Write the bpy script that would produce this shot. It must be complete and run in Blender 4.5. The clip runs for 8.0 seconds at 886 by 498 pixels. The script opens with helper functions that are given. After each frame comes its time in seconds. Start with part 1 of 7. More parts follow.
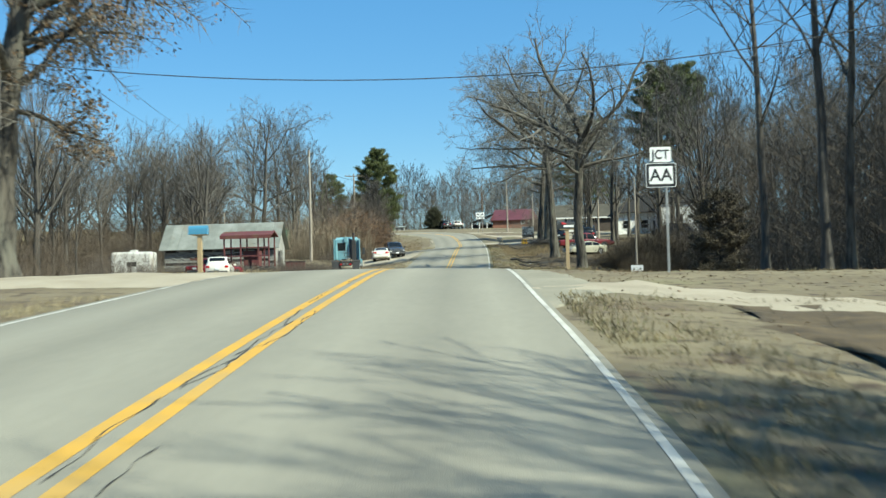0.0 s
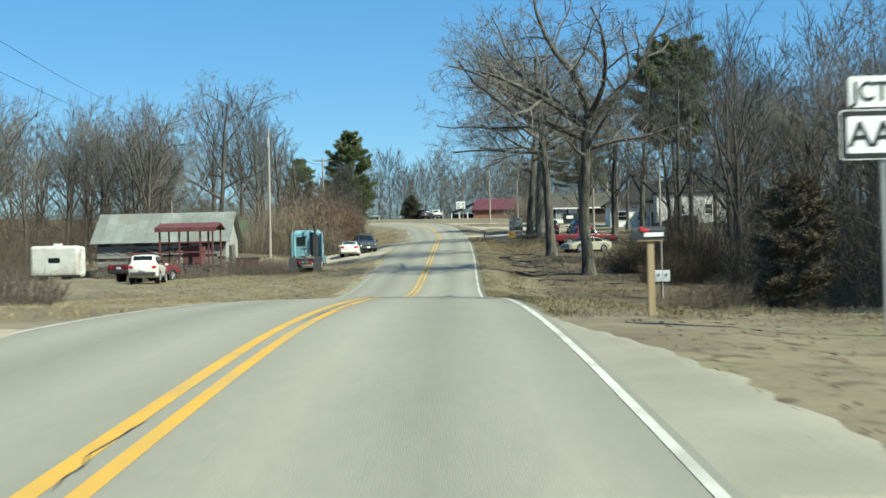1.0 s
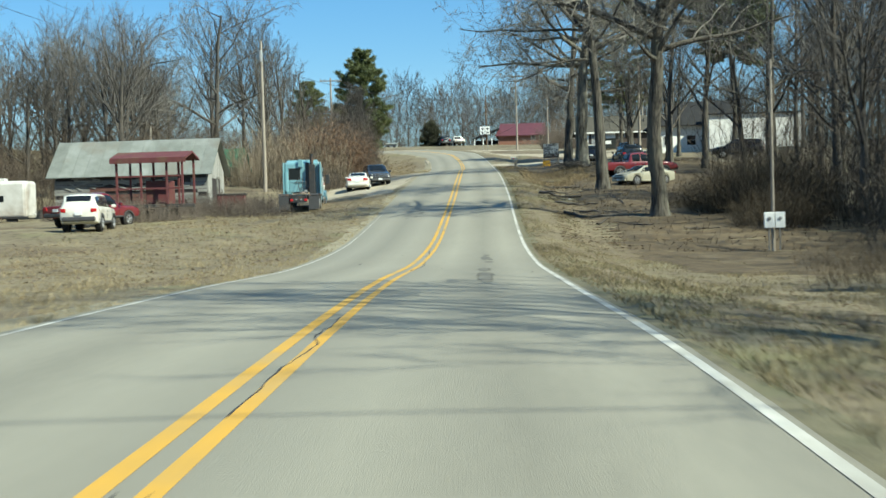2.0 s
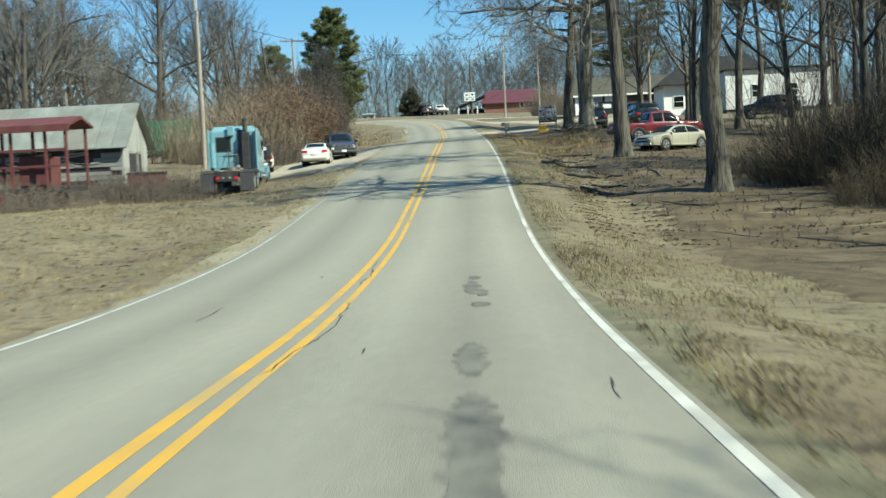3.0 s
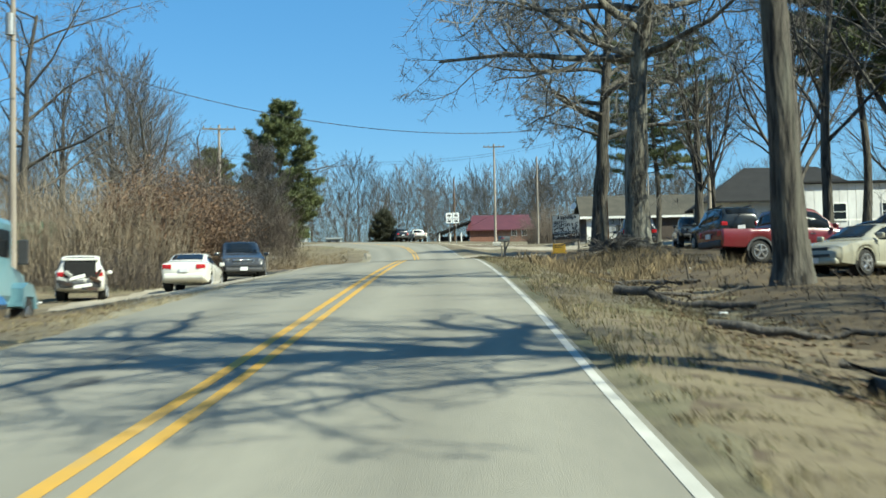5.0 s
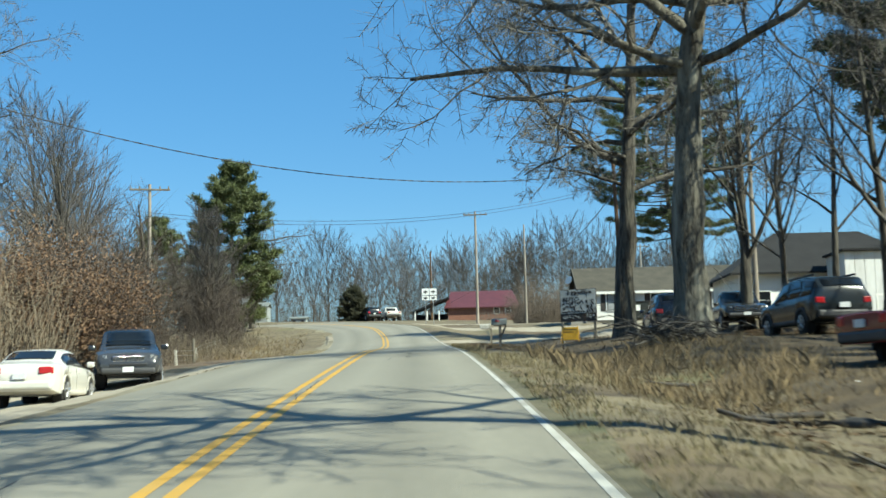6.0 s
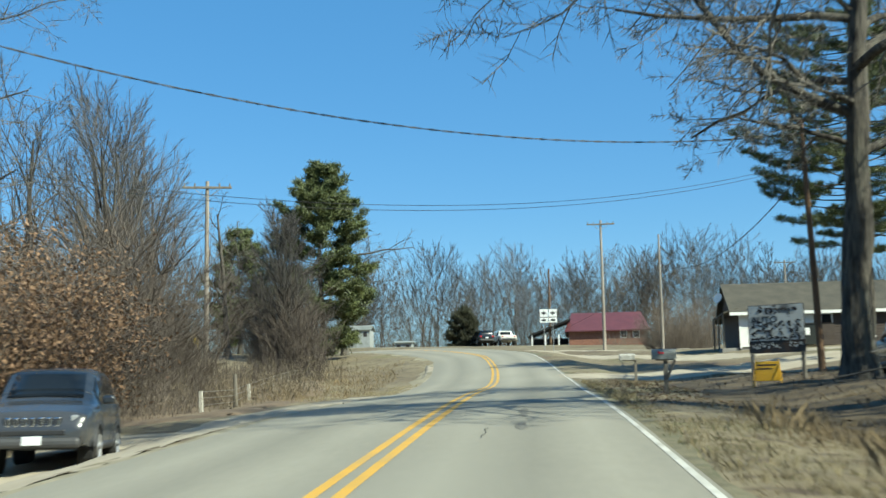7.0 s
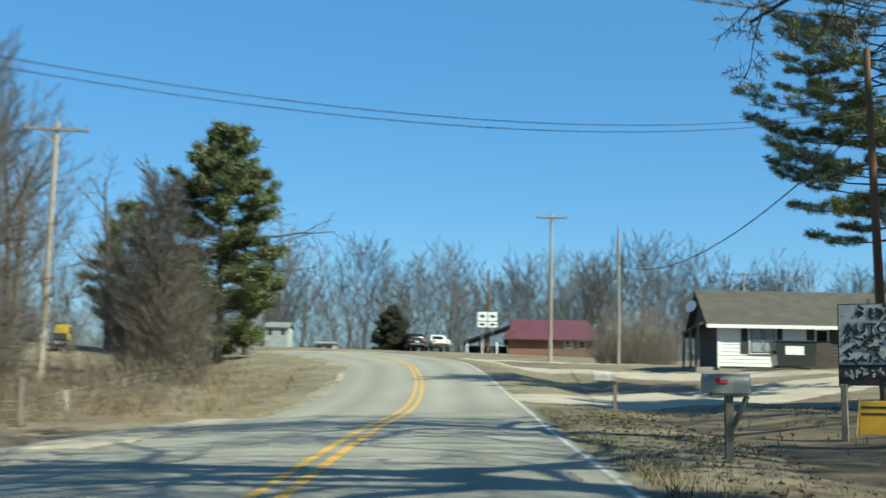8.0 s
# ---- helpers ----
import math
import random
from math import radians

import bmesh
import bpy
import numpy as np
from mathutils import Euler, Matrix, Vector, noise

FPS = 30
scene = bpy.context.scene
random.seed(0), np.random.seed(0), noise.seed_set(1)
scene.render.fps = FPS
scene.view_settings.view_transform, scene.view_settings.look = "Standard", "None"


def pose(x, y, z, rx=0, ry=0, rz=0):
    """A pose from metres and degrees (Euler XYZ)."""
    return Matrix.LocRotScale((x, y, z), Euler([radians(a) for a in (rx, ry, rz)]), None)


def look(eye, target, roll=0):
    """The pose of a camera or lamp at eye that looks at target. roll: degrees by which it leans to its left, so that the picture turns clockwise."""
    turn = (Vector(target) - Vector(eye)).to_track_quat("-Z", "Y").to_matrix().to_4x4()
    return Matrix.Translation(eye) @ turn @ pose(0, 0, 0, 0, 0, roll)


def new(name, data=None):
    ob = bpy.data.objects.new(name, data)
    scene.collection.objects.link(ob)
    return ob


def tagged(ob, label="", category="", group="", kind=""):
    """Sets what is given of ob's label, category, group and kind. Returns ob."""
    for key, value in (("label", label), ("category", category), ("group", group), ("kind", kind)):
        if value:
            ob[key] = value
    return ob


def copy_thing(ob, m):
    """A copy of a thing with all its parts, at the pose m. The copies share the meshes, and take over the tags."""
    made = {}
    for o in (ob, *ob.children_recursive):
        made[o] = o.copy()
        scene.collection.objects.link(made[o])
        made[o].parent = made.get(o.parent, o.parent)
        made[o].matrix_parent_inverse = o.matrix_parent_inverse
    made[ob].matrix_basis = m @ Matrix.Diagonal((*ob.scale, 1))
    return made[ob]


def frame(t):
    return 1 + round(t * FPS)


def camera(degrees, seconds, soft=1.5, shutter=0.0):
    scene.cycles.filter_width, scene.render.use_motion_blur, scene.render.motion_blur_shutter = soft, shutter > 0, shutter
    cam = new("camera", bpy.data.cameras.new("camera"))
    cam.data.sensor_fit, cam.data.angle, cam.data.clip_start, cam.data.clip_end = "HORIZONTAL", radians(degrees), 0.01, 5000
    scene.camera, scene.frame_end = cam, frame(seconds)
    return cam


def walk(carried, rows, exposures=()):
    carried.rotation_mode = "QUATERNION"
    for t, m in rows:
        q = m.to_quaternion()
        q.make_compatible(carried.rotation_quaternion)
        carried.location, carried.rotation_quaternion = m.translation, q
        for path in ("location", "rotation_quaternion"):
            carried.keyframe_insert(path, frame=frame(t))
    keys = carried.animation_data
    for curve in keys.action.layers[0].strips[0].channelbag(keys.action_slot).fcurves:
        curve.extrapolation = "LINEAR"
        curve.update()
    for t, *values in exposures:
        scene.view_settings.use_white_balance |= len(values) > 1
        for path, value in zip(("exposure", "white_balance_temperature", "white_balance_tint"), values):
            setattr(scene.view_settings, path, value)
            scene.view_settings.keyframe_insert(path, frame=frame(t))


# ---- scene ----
cam = camera(39.76, 8.0, shutter=0.35)
# seconds, x, y, z, yaw, pitch, roll
ROWS = [
    (0, 0.166, -0.711, 1.264, 3.492, 1.985, 1.513),
    (0.5, -0.242, 7.731, 1.854, 3.469, 1.850, 1.758),
    (1, -0.744, 15.416, 2.408, 2.441, 1.412, 1.193),
    (1.5, -1.272, 23.981, 2.887, 2.700, -1.016, 1.066),
    (1.7, -1.519, 27.498, 3.026, 3.181, -1.387, 1.301),
    (2.8, -2.098, 46.498, 3.258, 3.260, -3.212, 2.139),
    (3, -2.194, 49.970, 3.257, 2.791, -3.171, 2.735),
    (3.5, -2.360, 58.064, 3.141, 2.232, -2.034, 3.638),
    (4, -2.595, 66.518, 2.951, 1.960, -0.203, 1.841),
    (4.5, -2.823, 75.136, 3.096, 2.071, 1.652, 0.543),
    (4.7, -2.838, 78.062, 3.194, 2.266, 2.179, 0.790),
    (5.8, -3.203, 95.201, 4.481, 0.782, 6.294, 1.509),
    (6, -3.299, 98.200, 4.714, 0.860, 6.771, 1.405),
    (6.5, -3.583, 106.033, 5.281, 3.691, 7.847, 0.771),
    (7, -3.891, 114.060, 5.875, 6.291, 7.966, 1.040),
    (7.5, -4.209, 121.576, 6.362, 7.304, 8.334, 0.620),
    (8, -4.481, 128.568, 6.771, 3.089, 8.175, -1.309),
]
walk(cam, [(t, pose(x, y, z, 90 + pitch, roll, yaw)) for t, x, y, z, yaw, pitch, roll in ROWS], exposures=((0.0, 0.93, 6430, -6), (8.0, 0.93, 6430, -6)))

# ---- light ----
SUN_AZ, SUN_EL = -31.0, 43.0      # azimuth from +x towards +y, elevation; degrees
world = bpy.data.worlds.new("sky_world")
scene.world = world
world.use_nodes = True
wn, wl = world.node_tree.nodes, world.node_tree.links
sky = wn.new("ShaderNodeTexSky")
sky.sky_type = "NISHITA"
sky.sun_disc = False
sky.sun_elevation = radians(SUN_EL)
sky.sun_rotation = radians(90 - SUN_AZ)
sky.altitude = 300
sky.air_density, sky.dust_density, sky.ozone_density = 1.0, 0.5, 2.0
clear = wn.new("ShaderNodeHueSaturation")
clear.inputs["Saturation"].default_value = 1.36
clear.inputs["Hue"].default_value = 0.508
wl.new(sky.outputs[0], clear.inputs["Color"])
even = wn.new("ShaderNodeMix")      # a clear, very even winter sky
even.data_type = "RGBA"
even.inputs[0].default_value = 0.45
even.inputs[7].default_value = (0.90, 2.42, 4.70, 1)
wl.new(clear.outputs[0], even.inputs[6])
wl.new(even.outputs[2], wn["Background"].inputs[0])
wn["Background"].inputs[1].default_value = 0.089
sun = new("sun", bpy.data.lights.new("sun", "SUN"))
sun.data.energy, sun.data.angle, sun.data.color = 5.0, radians(0.53), (1.0, 0.95, 0.83)
sun_from = Vector((math.cos(radians(SUN_AZ)) * math.cos(radians(SUN_EL)), math.sin(radians(SUN_AZ)) * math.cos(radians(SUN_EL)), math.sin(radians(SUN_EL))))
sun.matrix_world = look(sun_from * 100, (0, 0, 0))

# ---- materials ----
def mat(name, a, b=None, rough=0.8, metal=0.0, scale=6.0, fine=60.0, bump=0.0, bump_scale=80.0, stretch=(1, 1, 1), c=None, per_object=0.0, spec=0.5, island=0.0, ramp_at=(0.48, 0.92)):
    """A surface with two scales of colour variation between a and b, stains of colour c, and fine relief."""
    m = bpy.data.materials.new(name)
    m.use_nodes = True
    n, l = m.node_tree.nodes, m.node_tree.links
    p = n["Principled BSDF"]
    p.inputs["Roughness"].default_value = rough
    p.inputs["Metallic"].default_value = metal
    p.inputs["Specular IOR Level"].default_value = spec
    b = b or tuple(v * 0.7 for v in a)
    tc, mp = n.new("ShaderNodeTexCoord"), n.new("ShaderNodeMapping")
    mp.inputs["Scale"].default_value = stretch
    l.new(tc.outputs["Object"], mp.inputs[0])
    big, small = n.new("ShaderNodeTexNoise"), n.new("ShaderNodeTexNoise")
    big.inputs["Scale"].default_value, big.inputs["Detail"].default_value = scale, 5
    small.inputs["Scale"].default_value, small.inputs["Detail"].default_value = fine, 3
    add = n.new("ShaderNodeMath")
    add.operation = "MULTIPLY_ADD"
    add.inputs[1].default_value = 0.4
    l.new(mp.outputs[0], big.inputs["Vector"])
    l.new(mp.outputs[0], small.inputs["Vector"])
    l.new(small.outputs[0], add.inputs[0])
    l.new(big.outputs[0], add.inputs[2])
    ramp = n.new("ShaderNodeValToRGB")
    ramp.color_ramp.elements[0].position, ramp.color_ramp.elements[1].position = ramp_at
    ramp.color_ramp.elements[0].color, ramp.color_ramp.elements[1].color = (*b, 1), (*a, 1)
    l.new(add.outputs[0], ramp.inputs[0])
    colour = ramp.outputs[0]
    if c:
        st, sr, mx = n.new("ShaderNodeTexNoise"), n.new("ShaderNodeValToRGB"), n.new("ShaderNodeMix")
        st.inputs["Scale"].default_value, st.inputs["Detail"].default_value = scale * 0.37, 6
        l.new(mp.outputs[0], st.inputs["Vector"])
        sr.color_ramp.elements[0].position, sr.color_ramp.elements[1].position = 0.52, 0.68
        l.new(st.outputs[0], sr.inputs[0])
        mx.data_type = "RGBA"
        mx.inputs[7].default_value = (*c, 1)
        l.new(sr.outputs[0], mx.inputs[0])
        l.new(colour, mx.inputs[6])
        colour = mx.outputs[2]
    for amount, node in ((per_object, "ShaderNodeObjectInfo"), (island, "ShaderNodeNewGeometry")):
        if amount:
            oi, rng, hsv = n.new(node), n.new("ShaderNodeMapRange"), n.new("ShaderNodeHueSaturation")
            rng.inputs[3].default_value, rng.inputs[4].default_value = 1 - amount, 1 + amount
            l.new(oi.outputs["Random" if node == "ShaderNodeObjectInfo" else "Random Per Island"], rng.inputs[0])
            l.new(rng.outputs[0], hsv.inputs["Value"])
            l.new(colour, hsv.inputs["Color"])
            colour = hsv.outputs[0]
    l.new(colour, p.inputs["Base Color"])
    if bump:
        bn, bp = n.new("ShaderNodeTexNoise"), n.new("ShaderNodeBump")
        bn.inputs["Scale"].default_value, bn.inputs["Detail"].default_value = bump_scale, 4
        l.new(mp.outputs[0], bn.inputs["Vector"])
        bp.inputs["Strength"].default_value, bp.inputs["Distance"].default_value = bump, 0.02
        l.new(bn.outputs[0], bp.inputs["Height"])
        l.new(bp.outputs[0], p.inputs["Normal"])
    return m


def glass(name, tint=(0.010, 0.012, 0.014)):
    m = bpy.data.materials.new(name)
    m.use_nodes = True
    p = m.node_tree.nodes["Principled BSDF"]
    p.inputs["Base Color"].default_value = (*tint, 1)
    p.inputs["Roughness"].default_value = 0.05
    p.inputs["Specular IOR Level"].default_value = 0.25
    return m


M_ASPHALT = mat("asphalt", (0.236, 0.221, 0.174), (0.188, 0.177, 0.141), rough=0.9, scale=0.35, fine=9, bump=0.3, bump_scale=120, stretch=(1, 0.25, 1), c=(0.204, 0.193, 0.155))
M_PATCH = mat("tar_patch", (0.073, 0.069, 0.058), (0.152, 0.145, 0.119), rough=0.9, scale=3, fine=14)
M_CRACK = mat("crack_tar", (0.030, 0.028, 0.026), rough=0.9)
M_YELLOW = mat("yellow_paint", (0.518, 0.288, 0.032), (0.418, 0.252, 0.050), rough=0.75, scale=2, fine=25, c=(0.360, 0.245, 0.086))
M_WHITE_LINE = mat("white_line_paint", (0.500, 0.490, 0.440), (0.340, 0.330, 0.290), rough=0.8, scale=2, fine=22, c=(0.250, 0.240, 0.205))
M_GRAVEL = mat("gravel", (0.343, 0.300, 0.224), (0.257, 0.218, 0.158), rough=0.95, scale=0.8, fine=14, bump=0.7, bump_scale=30)
M_BARK = mat("bark", (0.094, 0.083, 0.067), (0.022, 0.019, 0.016), rough=0.95, scale=9, fine=24, bump=1.0, bump_scale=13, stretch=(1, 1, 0.14), ramp_at=(0.56, 0.80), c=(0.105, 0.100, 0.080))
M_BARK_GREY = mat("grey_bark", (0.112, 0.100, 0.086), (0.040, 0.035, 0.030), rough=0.95, scale=5, fine=26, bump=0.9, bump_scale=18, stretch=(1, 1, 0.18), per_object=0.15)
M_TWIG = mat("twig_bark", (0.115, 0.104, 0.091), (0.066, 0.059, 0.053), rough=0.95, scale=3, fine=20, per_object=0.2)
for m_ in (M_BARK, M_BARK_GREY):
    m_.node_tree.nodes["Bump"].inputs["Distance"].default_value = 0.07
M_NEEDLE = mat("pine_needle", (0.112, 0.126, 0.038), (0.050, 0.067, 0.021), rough=0.6, scale=2.5, fine=12, island=0.35)
M_CEDAR = mat("cedar_leaf", (0.062, 0.060, 0.028), (0.032, 0.034, 0.018), rough=0.7, scale=2.5, fine=12, island=0.35)
M_DEAD_LEAF = mat("dead_leaf", (0.170, 0.112, 0.064), (0.080, 0.053, 0.030), rough=0.85, scale=3, fine=12, island=0.4)
M_WOOD_POLE = mat("pole_wood", (0.320, 0.280, 0.232), (0.208, 0.176, 0.144), rough=0.9, scale=3, fine=30, bump=0.4, stretch=(1, 1, 0.12))
M_WOOD_BROWN = mat("creosote_wood", (0.158, 0.092, 0.050), (0.092, 0.053, 0.030), rough=0.9, scale=3, fine=30, bump=0.4, stretch=(1, 1, 0.12))
M_POST = mat("treated_post", (0.375, 0.285, 0.165), (0.285, 0.210, 0.120), rough=0.85, scale=4, fine=30, bump=0.3, stretch=(1, 1, 0.15))
M_GALV = mat("galvanised_steel", (0.391, 0.391, 0.383), (0.289, 0.289, 0.281), rough=0.5, metal=0.7, scale=6)
M_SIGN_WHITE = mat("sign_white", (0.78, 0.78, 0.76), (0.70, 0.70, 0.68), rough=0.45, scale=3)
M_BLACK = mat("black_paint", (0.022, 0.022, 0.023), (0.015, 0.015, 0.016), rough=0.45)
M_CABLE = mat("cable_black", (0.02, 0.02, 0.022), rough=0.6)
M_STEEL_DARK = mat("dark_steel", (0.05, 0.05, 0.052), (0.03, 0.03, 0.03), rough=0.6, metal=0.4, c=(0.10, 0.06, 0.04))
M_GLASS = glass("dark_glass")
M_TYRE = mat("tyre_rubber", (0.035, 0.034, 0.032), (0.025, 0.024, 0.023), rough=0.9, c=(0.07, 0.06, 0.05))
M_RIM = mat("alloy_rim", (0.55, 0.55, 0.55), (0.42, 0.42, 0.42), rough=0.35, metal=0.8)
M_CHROME = mat("chrome", (0.75, 0.75, 0.76), (0.65, 0.65, 0.66), rough=0.15, metal=1.0)
M_RED_LAMP = mat("red_lens", (0.42, 0.015, 0.02), (0.30, 0.012, 0.015), rough=0.15)
M_CLEAR_LAMP = mat("clear_lens", (0.42, 0.43, 0.44), (0.25, 0.26, 0.27), rough=0.10, metal=0.4)
M_PLATE = mat("number_plate", (0.65, 0.66, 0.66), (0.55, 0.56, 0.57), rough=0.5)
M_ARCH_AND_SHADE = mat("wheel_well", (0.012, 0.012, 0.012), rough=0.95)
M_PLASTIC = mat("grey_plastic", (0.05, 0.05, 0.052), (0.035, 0.035, 0.036), rough=0.6)


def paint(name, col, rough=0.25, dirt=(0.30, 0.27, 0.22), spec=0.5):
    m = mat(name, col, tuple(v * 0.9 for v in col), rough=rough, scale=1.6, fine=20, c=tuple(0.75 * v + 0.25 * d for v, d in zip(col, dirt)), spec=spec)
    m.node_tree.nodes["Principled BSDF"].inputs["Coat Weight"].default_value = 0.5
    m.node_tree.nodes["Principled BSDF"].inputs["Coat Roughness"].default_value = 0.08
    return m


# ---- mesh helpers ----
def mesh_object(name, verts, faces, material, parent=None, smooth=False, label=""):
    me = bpy.data.meshes.new(name)
    me.from_pydata(verts, [], faces)
    me.update()
    if smooth:
        me.polygons.foreach_set("use_smooth", [True] * len(me.polygons))
    if material:
        me.materials.append(material)
    ob = new(name, me)
    if parent:
        ob.parent = parent
    return tagged(ob, label)


def part(name, bm, material, parent=None, label="", smooth=False):
    me = bpy.data.meshes.new(name)
    bmesh.ops.recalc_face_normals(bm, faces=bm.faces)
    bm.to_mesh(me)
    bm.free()
    if smooth:
        me.polygons.foreach_set("use_smooth", [True] * len(me.polygons))
    me.materials.append(material)
    ob = new(name, me)
    if parent:
        ob.parent = parent
    return tagged(ob, label)


def thing(name, m, label, category, group="", kind=""):
    ob = new(name)
    ob.matrix_world = m
    return tagged(ob, label, category, group, kind)


def box(bm, x0, x1, y0, y1, z0, z1, bevel=0.0, m=None):
    r = bmesh.ops.create_cube(bm, size=1.0)
    vs = r["verts"]
    bmesh.ops.scale(bm, vec=(x1 - x0, y1 - y0, z1 - z0), verts=vs)
    bmesh.ops.translate(bm, vec=((x0 + x1) / 2, (y0 + y1) / 2, (z0 + z1) / 2), verts=vs)
    if bevel:
        es = list({e for v in vs for e in v.link_edges})
        rb = bmesh.ops.bevel(bm, geom=es, offset=bevel, segments=2, affect="EDGES", profile=0.5)
        vs = list({v for f in rb["faces"] for v in f.verts} | {v for v in vs if v.is_valid})
    if m:
        bmesh.ops.transform(bm, matrix=m, verts=[v for v in vs if v.is_valid])
    return vs


def boxed(*args, **kw):
    bm = bmesh.new()
    box(bm, *args, **kw)
    return bm


def rod(bm, a, b, r0, r1=None, sides=8):
    a, b = Vector(a), Vector(b)
    r1 = r0 if r1 is None else r1
    m = Matrix.Translation((a + b) / 2) @ (b - a).to_track_quat("Z", "Y").to_matrix().to_4x4()
    return bmesh.ops.create_cone(bm, cap_ends=True, segments=sides, radius1=r0, radius2=r1, depth=(b - a).length, matrix=m)["verts"]


def rodded(*args, **kw):
    bm = bmesh.new()
    rod(bm, *args, **kw)
    return bm


def prism(points, y0, y1, axis="y"):
    """A polygon of (a, z) points pushed from y0 to y1 along an axis."""
    bm = bmesh.new()
    if axis == "y":
        f0 = [bm.verts.new((a, y0, z)) for a, z in points]
        f1 = [bm.verts.new((a, y1, z)) for a, z in points]
    else:
        f0 = [bm.verts.new((y0, a, z)) for a, z in points]
        f1 = [bm.verts.new((y1, a, z)) for a, z in points]
    bm.faces.new(f0)
    bm.faces.new(f1[::-1])
    for i in range(len(points)):
        j = (i + 1) % len(points)
        bm.faces.new((f0[j], f0[i], f1[i], f1[j]))
    return bm

# ---- road and ground ----
# the road's middle: x, y, z; straight at first, then bending left over the crest
ROAD = [(0.30, -60, -3.95), (-1.00, -30, -2.05), (-1.81, -6.0, -0.64), (-2.17, 6.0, 0.43), (-2.70, 18.0, 1.22), (-3.20, 30.0, 1.83), (-3.61, 42.0, 1.98),
        (-4.14, 54.0, 1.85), (-4.47, 66.0, 1.65), (-4.78, 78.0, 1.87), (-5.08, 90.0, 2.66), (-5.36, 102.0, 3.62), (-5.72, 114.0, 4.52), (-6.09, 126.0, 5.33),
        (-6.49, 138.0, 6.05), (-6.95, 150.0, 6.62), (-7.26, 162.0, 7.15), (-7.89, 174.0, 7.91), (-8.81, 186.0, 8.96), (-10.32, 197.9, 10.14), (-12.57, 205.5,
        10.84), (-15.61, 212.7, 11.46), (-19.68, 219.5, 11.99), (-24.92, 225.5, 12.23), (-31.31, 230.4, 12.40), (-38.52, 234.0, 12.49), (-46.22, 236.3,
        12.52), (-54.16, 237.7, 12.50), (-62.15, 238.4, 12.42), (-115, 240, 12.0), (-330, 240, 9.0)]
# how far the road leans down to its left, by y
LEAN = [(-30, -.041), (6, -.029), (30, -.016), (54, -.003), (78, .009), (90, .018), (102, .027), (114, .030), (138, .026), (150, .034), (162, .044), (174, .053), (186, .059), (198, .065), (213, .065), (226, .058), (234, .047), (238, .03)]
# the lie of the wider land: y, x, z along its low line
VALLEY = [(-60, -0.2, -4.0), (-30, -1.2, -2.2), (-6, -2.0, -0.56), (18, -2.88, 1.12), (30, -3.37, 1.69), (42, -3.85, 1.86), (54, -4.31, 1.73), (66, -4.63, 1.54),
          (78, -4.92, 1.78), (90, -5.21, 2.62), (114, -5.86, 4.45), (138, -6.58, 5.98), (150, -7.11, 6.61), (162, -7.48, 7.19), (174, -8.10, 7.86), (186, -8.89, 8.64), (198, -9.75, 9.49)]
HALF = 3.48
EDGE_L, EDGE_R = -3.37, 3.18      # the white lines


def smooth_through(xs, ys, q):
    xs, ys, q = np.array(xs, float), np.array(ys, float), np.asarray(q, float)
    d = np.gradient(ys, xs)
    i = np.clip(np.searchsorted(xs, q) - 1, 0, len(xs) - 2)
    h = xs[i + 1] - xs[i]
    t = np.clip((q - xs[i]) / h, 0, 1)
    return (2 * t**3 - 3 * t**2 + 1) * ys[i] + (t**3 - 2 * t**2 + t) * h * d[i] + (3 * t**2 - 2 * t**3) * ys[i + 1] + (t**3 - t**2) * h * d[i + 1]


def centre_line():
    """The road's middle as rows x, y, z: one a metre of y up to 198 m, then one a metre of road."""
    P = np.array(ROAD, float)
    Q = np.vstack([2 * P[0] - P[1], P, 2 * P[-1] - P[-2]])
    T = np.linspace(0, 1, 24, endpoint=False)[:, None]
    fine = []
    for i in range(1, len(Q) - 2):
        a, b, c, d = Q[i - 1:i + 3]
        fine.append(.5 * (2 * b + (c - a) * T + (2 * a - 5 * b + 4 * c - d) * T**2 + (3 * b - a - 3 * c + d) * T**3))
    fine = np.vstack(fine)
    top = int(np.argmax(fine[:, 1] > 200))
    ys = np.arange(-60, 198.01, 1.0)
    first = np.stack([np.interp(ys, fine[:top, 1], fine[:top, i]) for i in range(3)], 1)
    rest = np.vstack([first[-1:], fine[top - 30:][fine[top - 30:, 1] > 198.2]])
    s = np.concatenate([[0], np.cumsum(np.linalg.norm(np.diff(rest[:, :2], axis=0), axis=1))])
    q = np.arange(1, min(300, s[-1]), 1.0)
    return np.vstack([first, np.stack([np.interp(q, s, rest[:, i]) for i in range(3)], 1)])


def valley_line():
    py = [r[0] for r in VALLEY]
    ys = np.arange(-60, 198.01, 1.0)
    rows = list(zip(smooth_through(py, [r[1] for r in VALLEY], ys), ys, smooth_through(py, [r[2] for r in VALLEY], ys)))
    x, y, z = rows[-1]
    head = math.atan2(rows[-1][0] - rows[-2][0], 1.0)
    for s in range(1, 320):
        head -= 1 / 46.0 if s < 76 and head > radians(-82) else 0
        x, y, z = x + math.sin(head), y + math.cos(head), z + max(0.0, 0.073 - 0.073 * max(0, s - 26) / 22)
        rows.append((x, y, z))
    return np.array(rows)


def beside(line):
    t = np.gradient(line[:, :2], axis=0)
    t /= np.linalg.norm(t, axis=1)[:, None]
    return np.stack([t[:, 1], -t[:, 0]], 1)


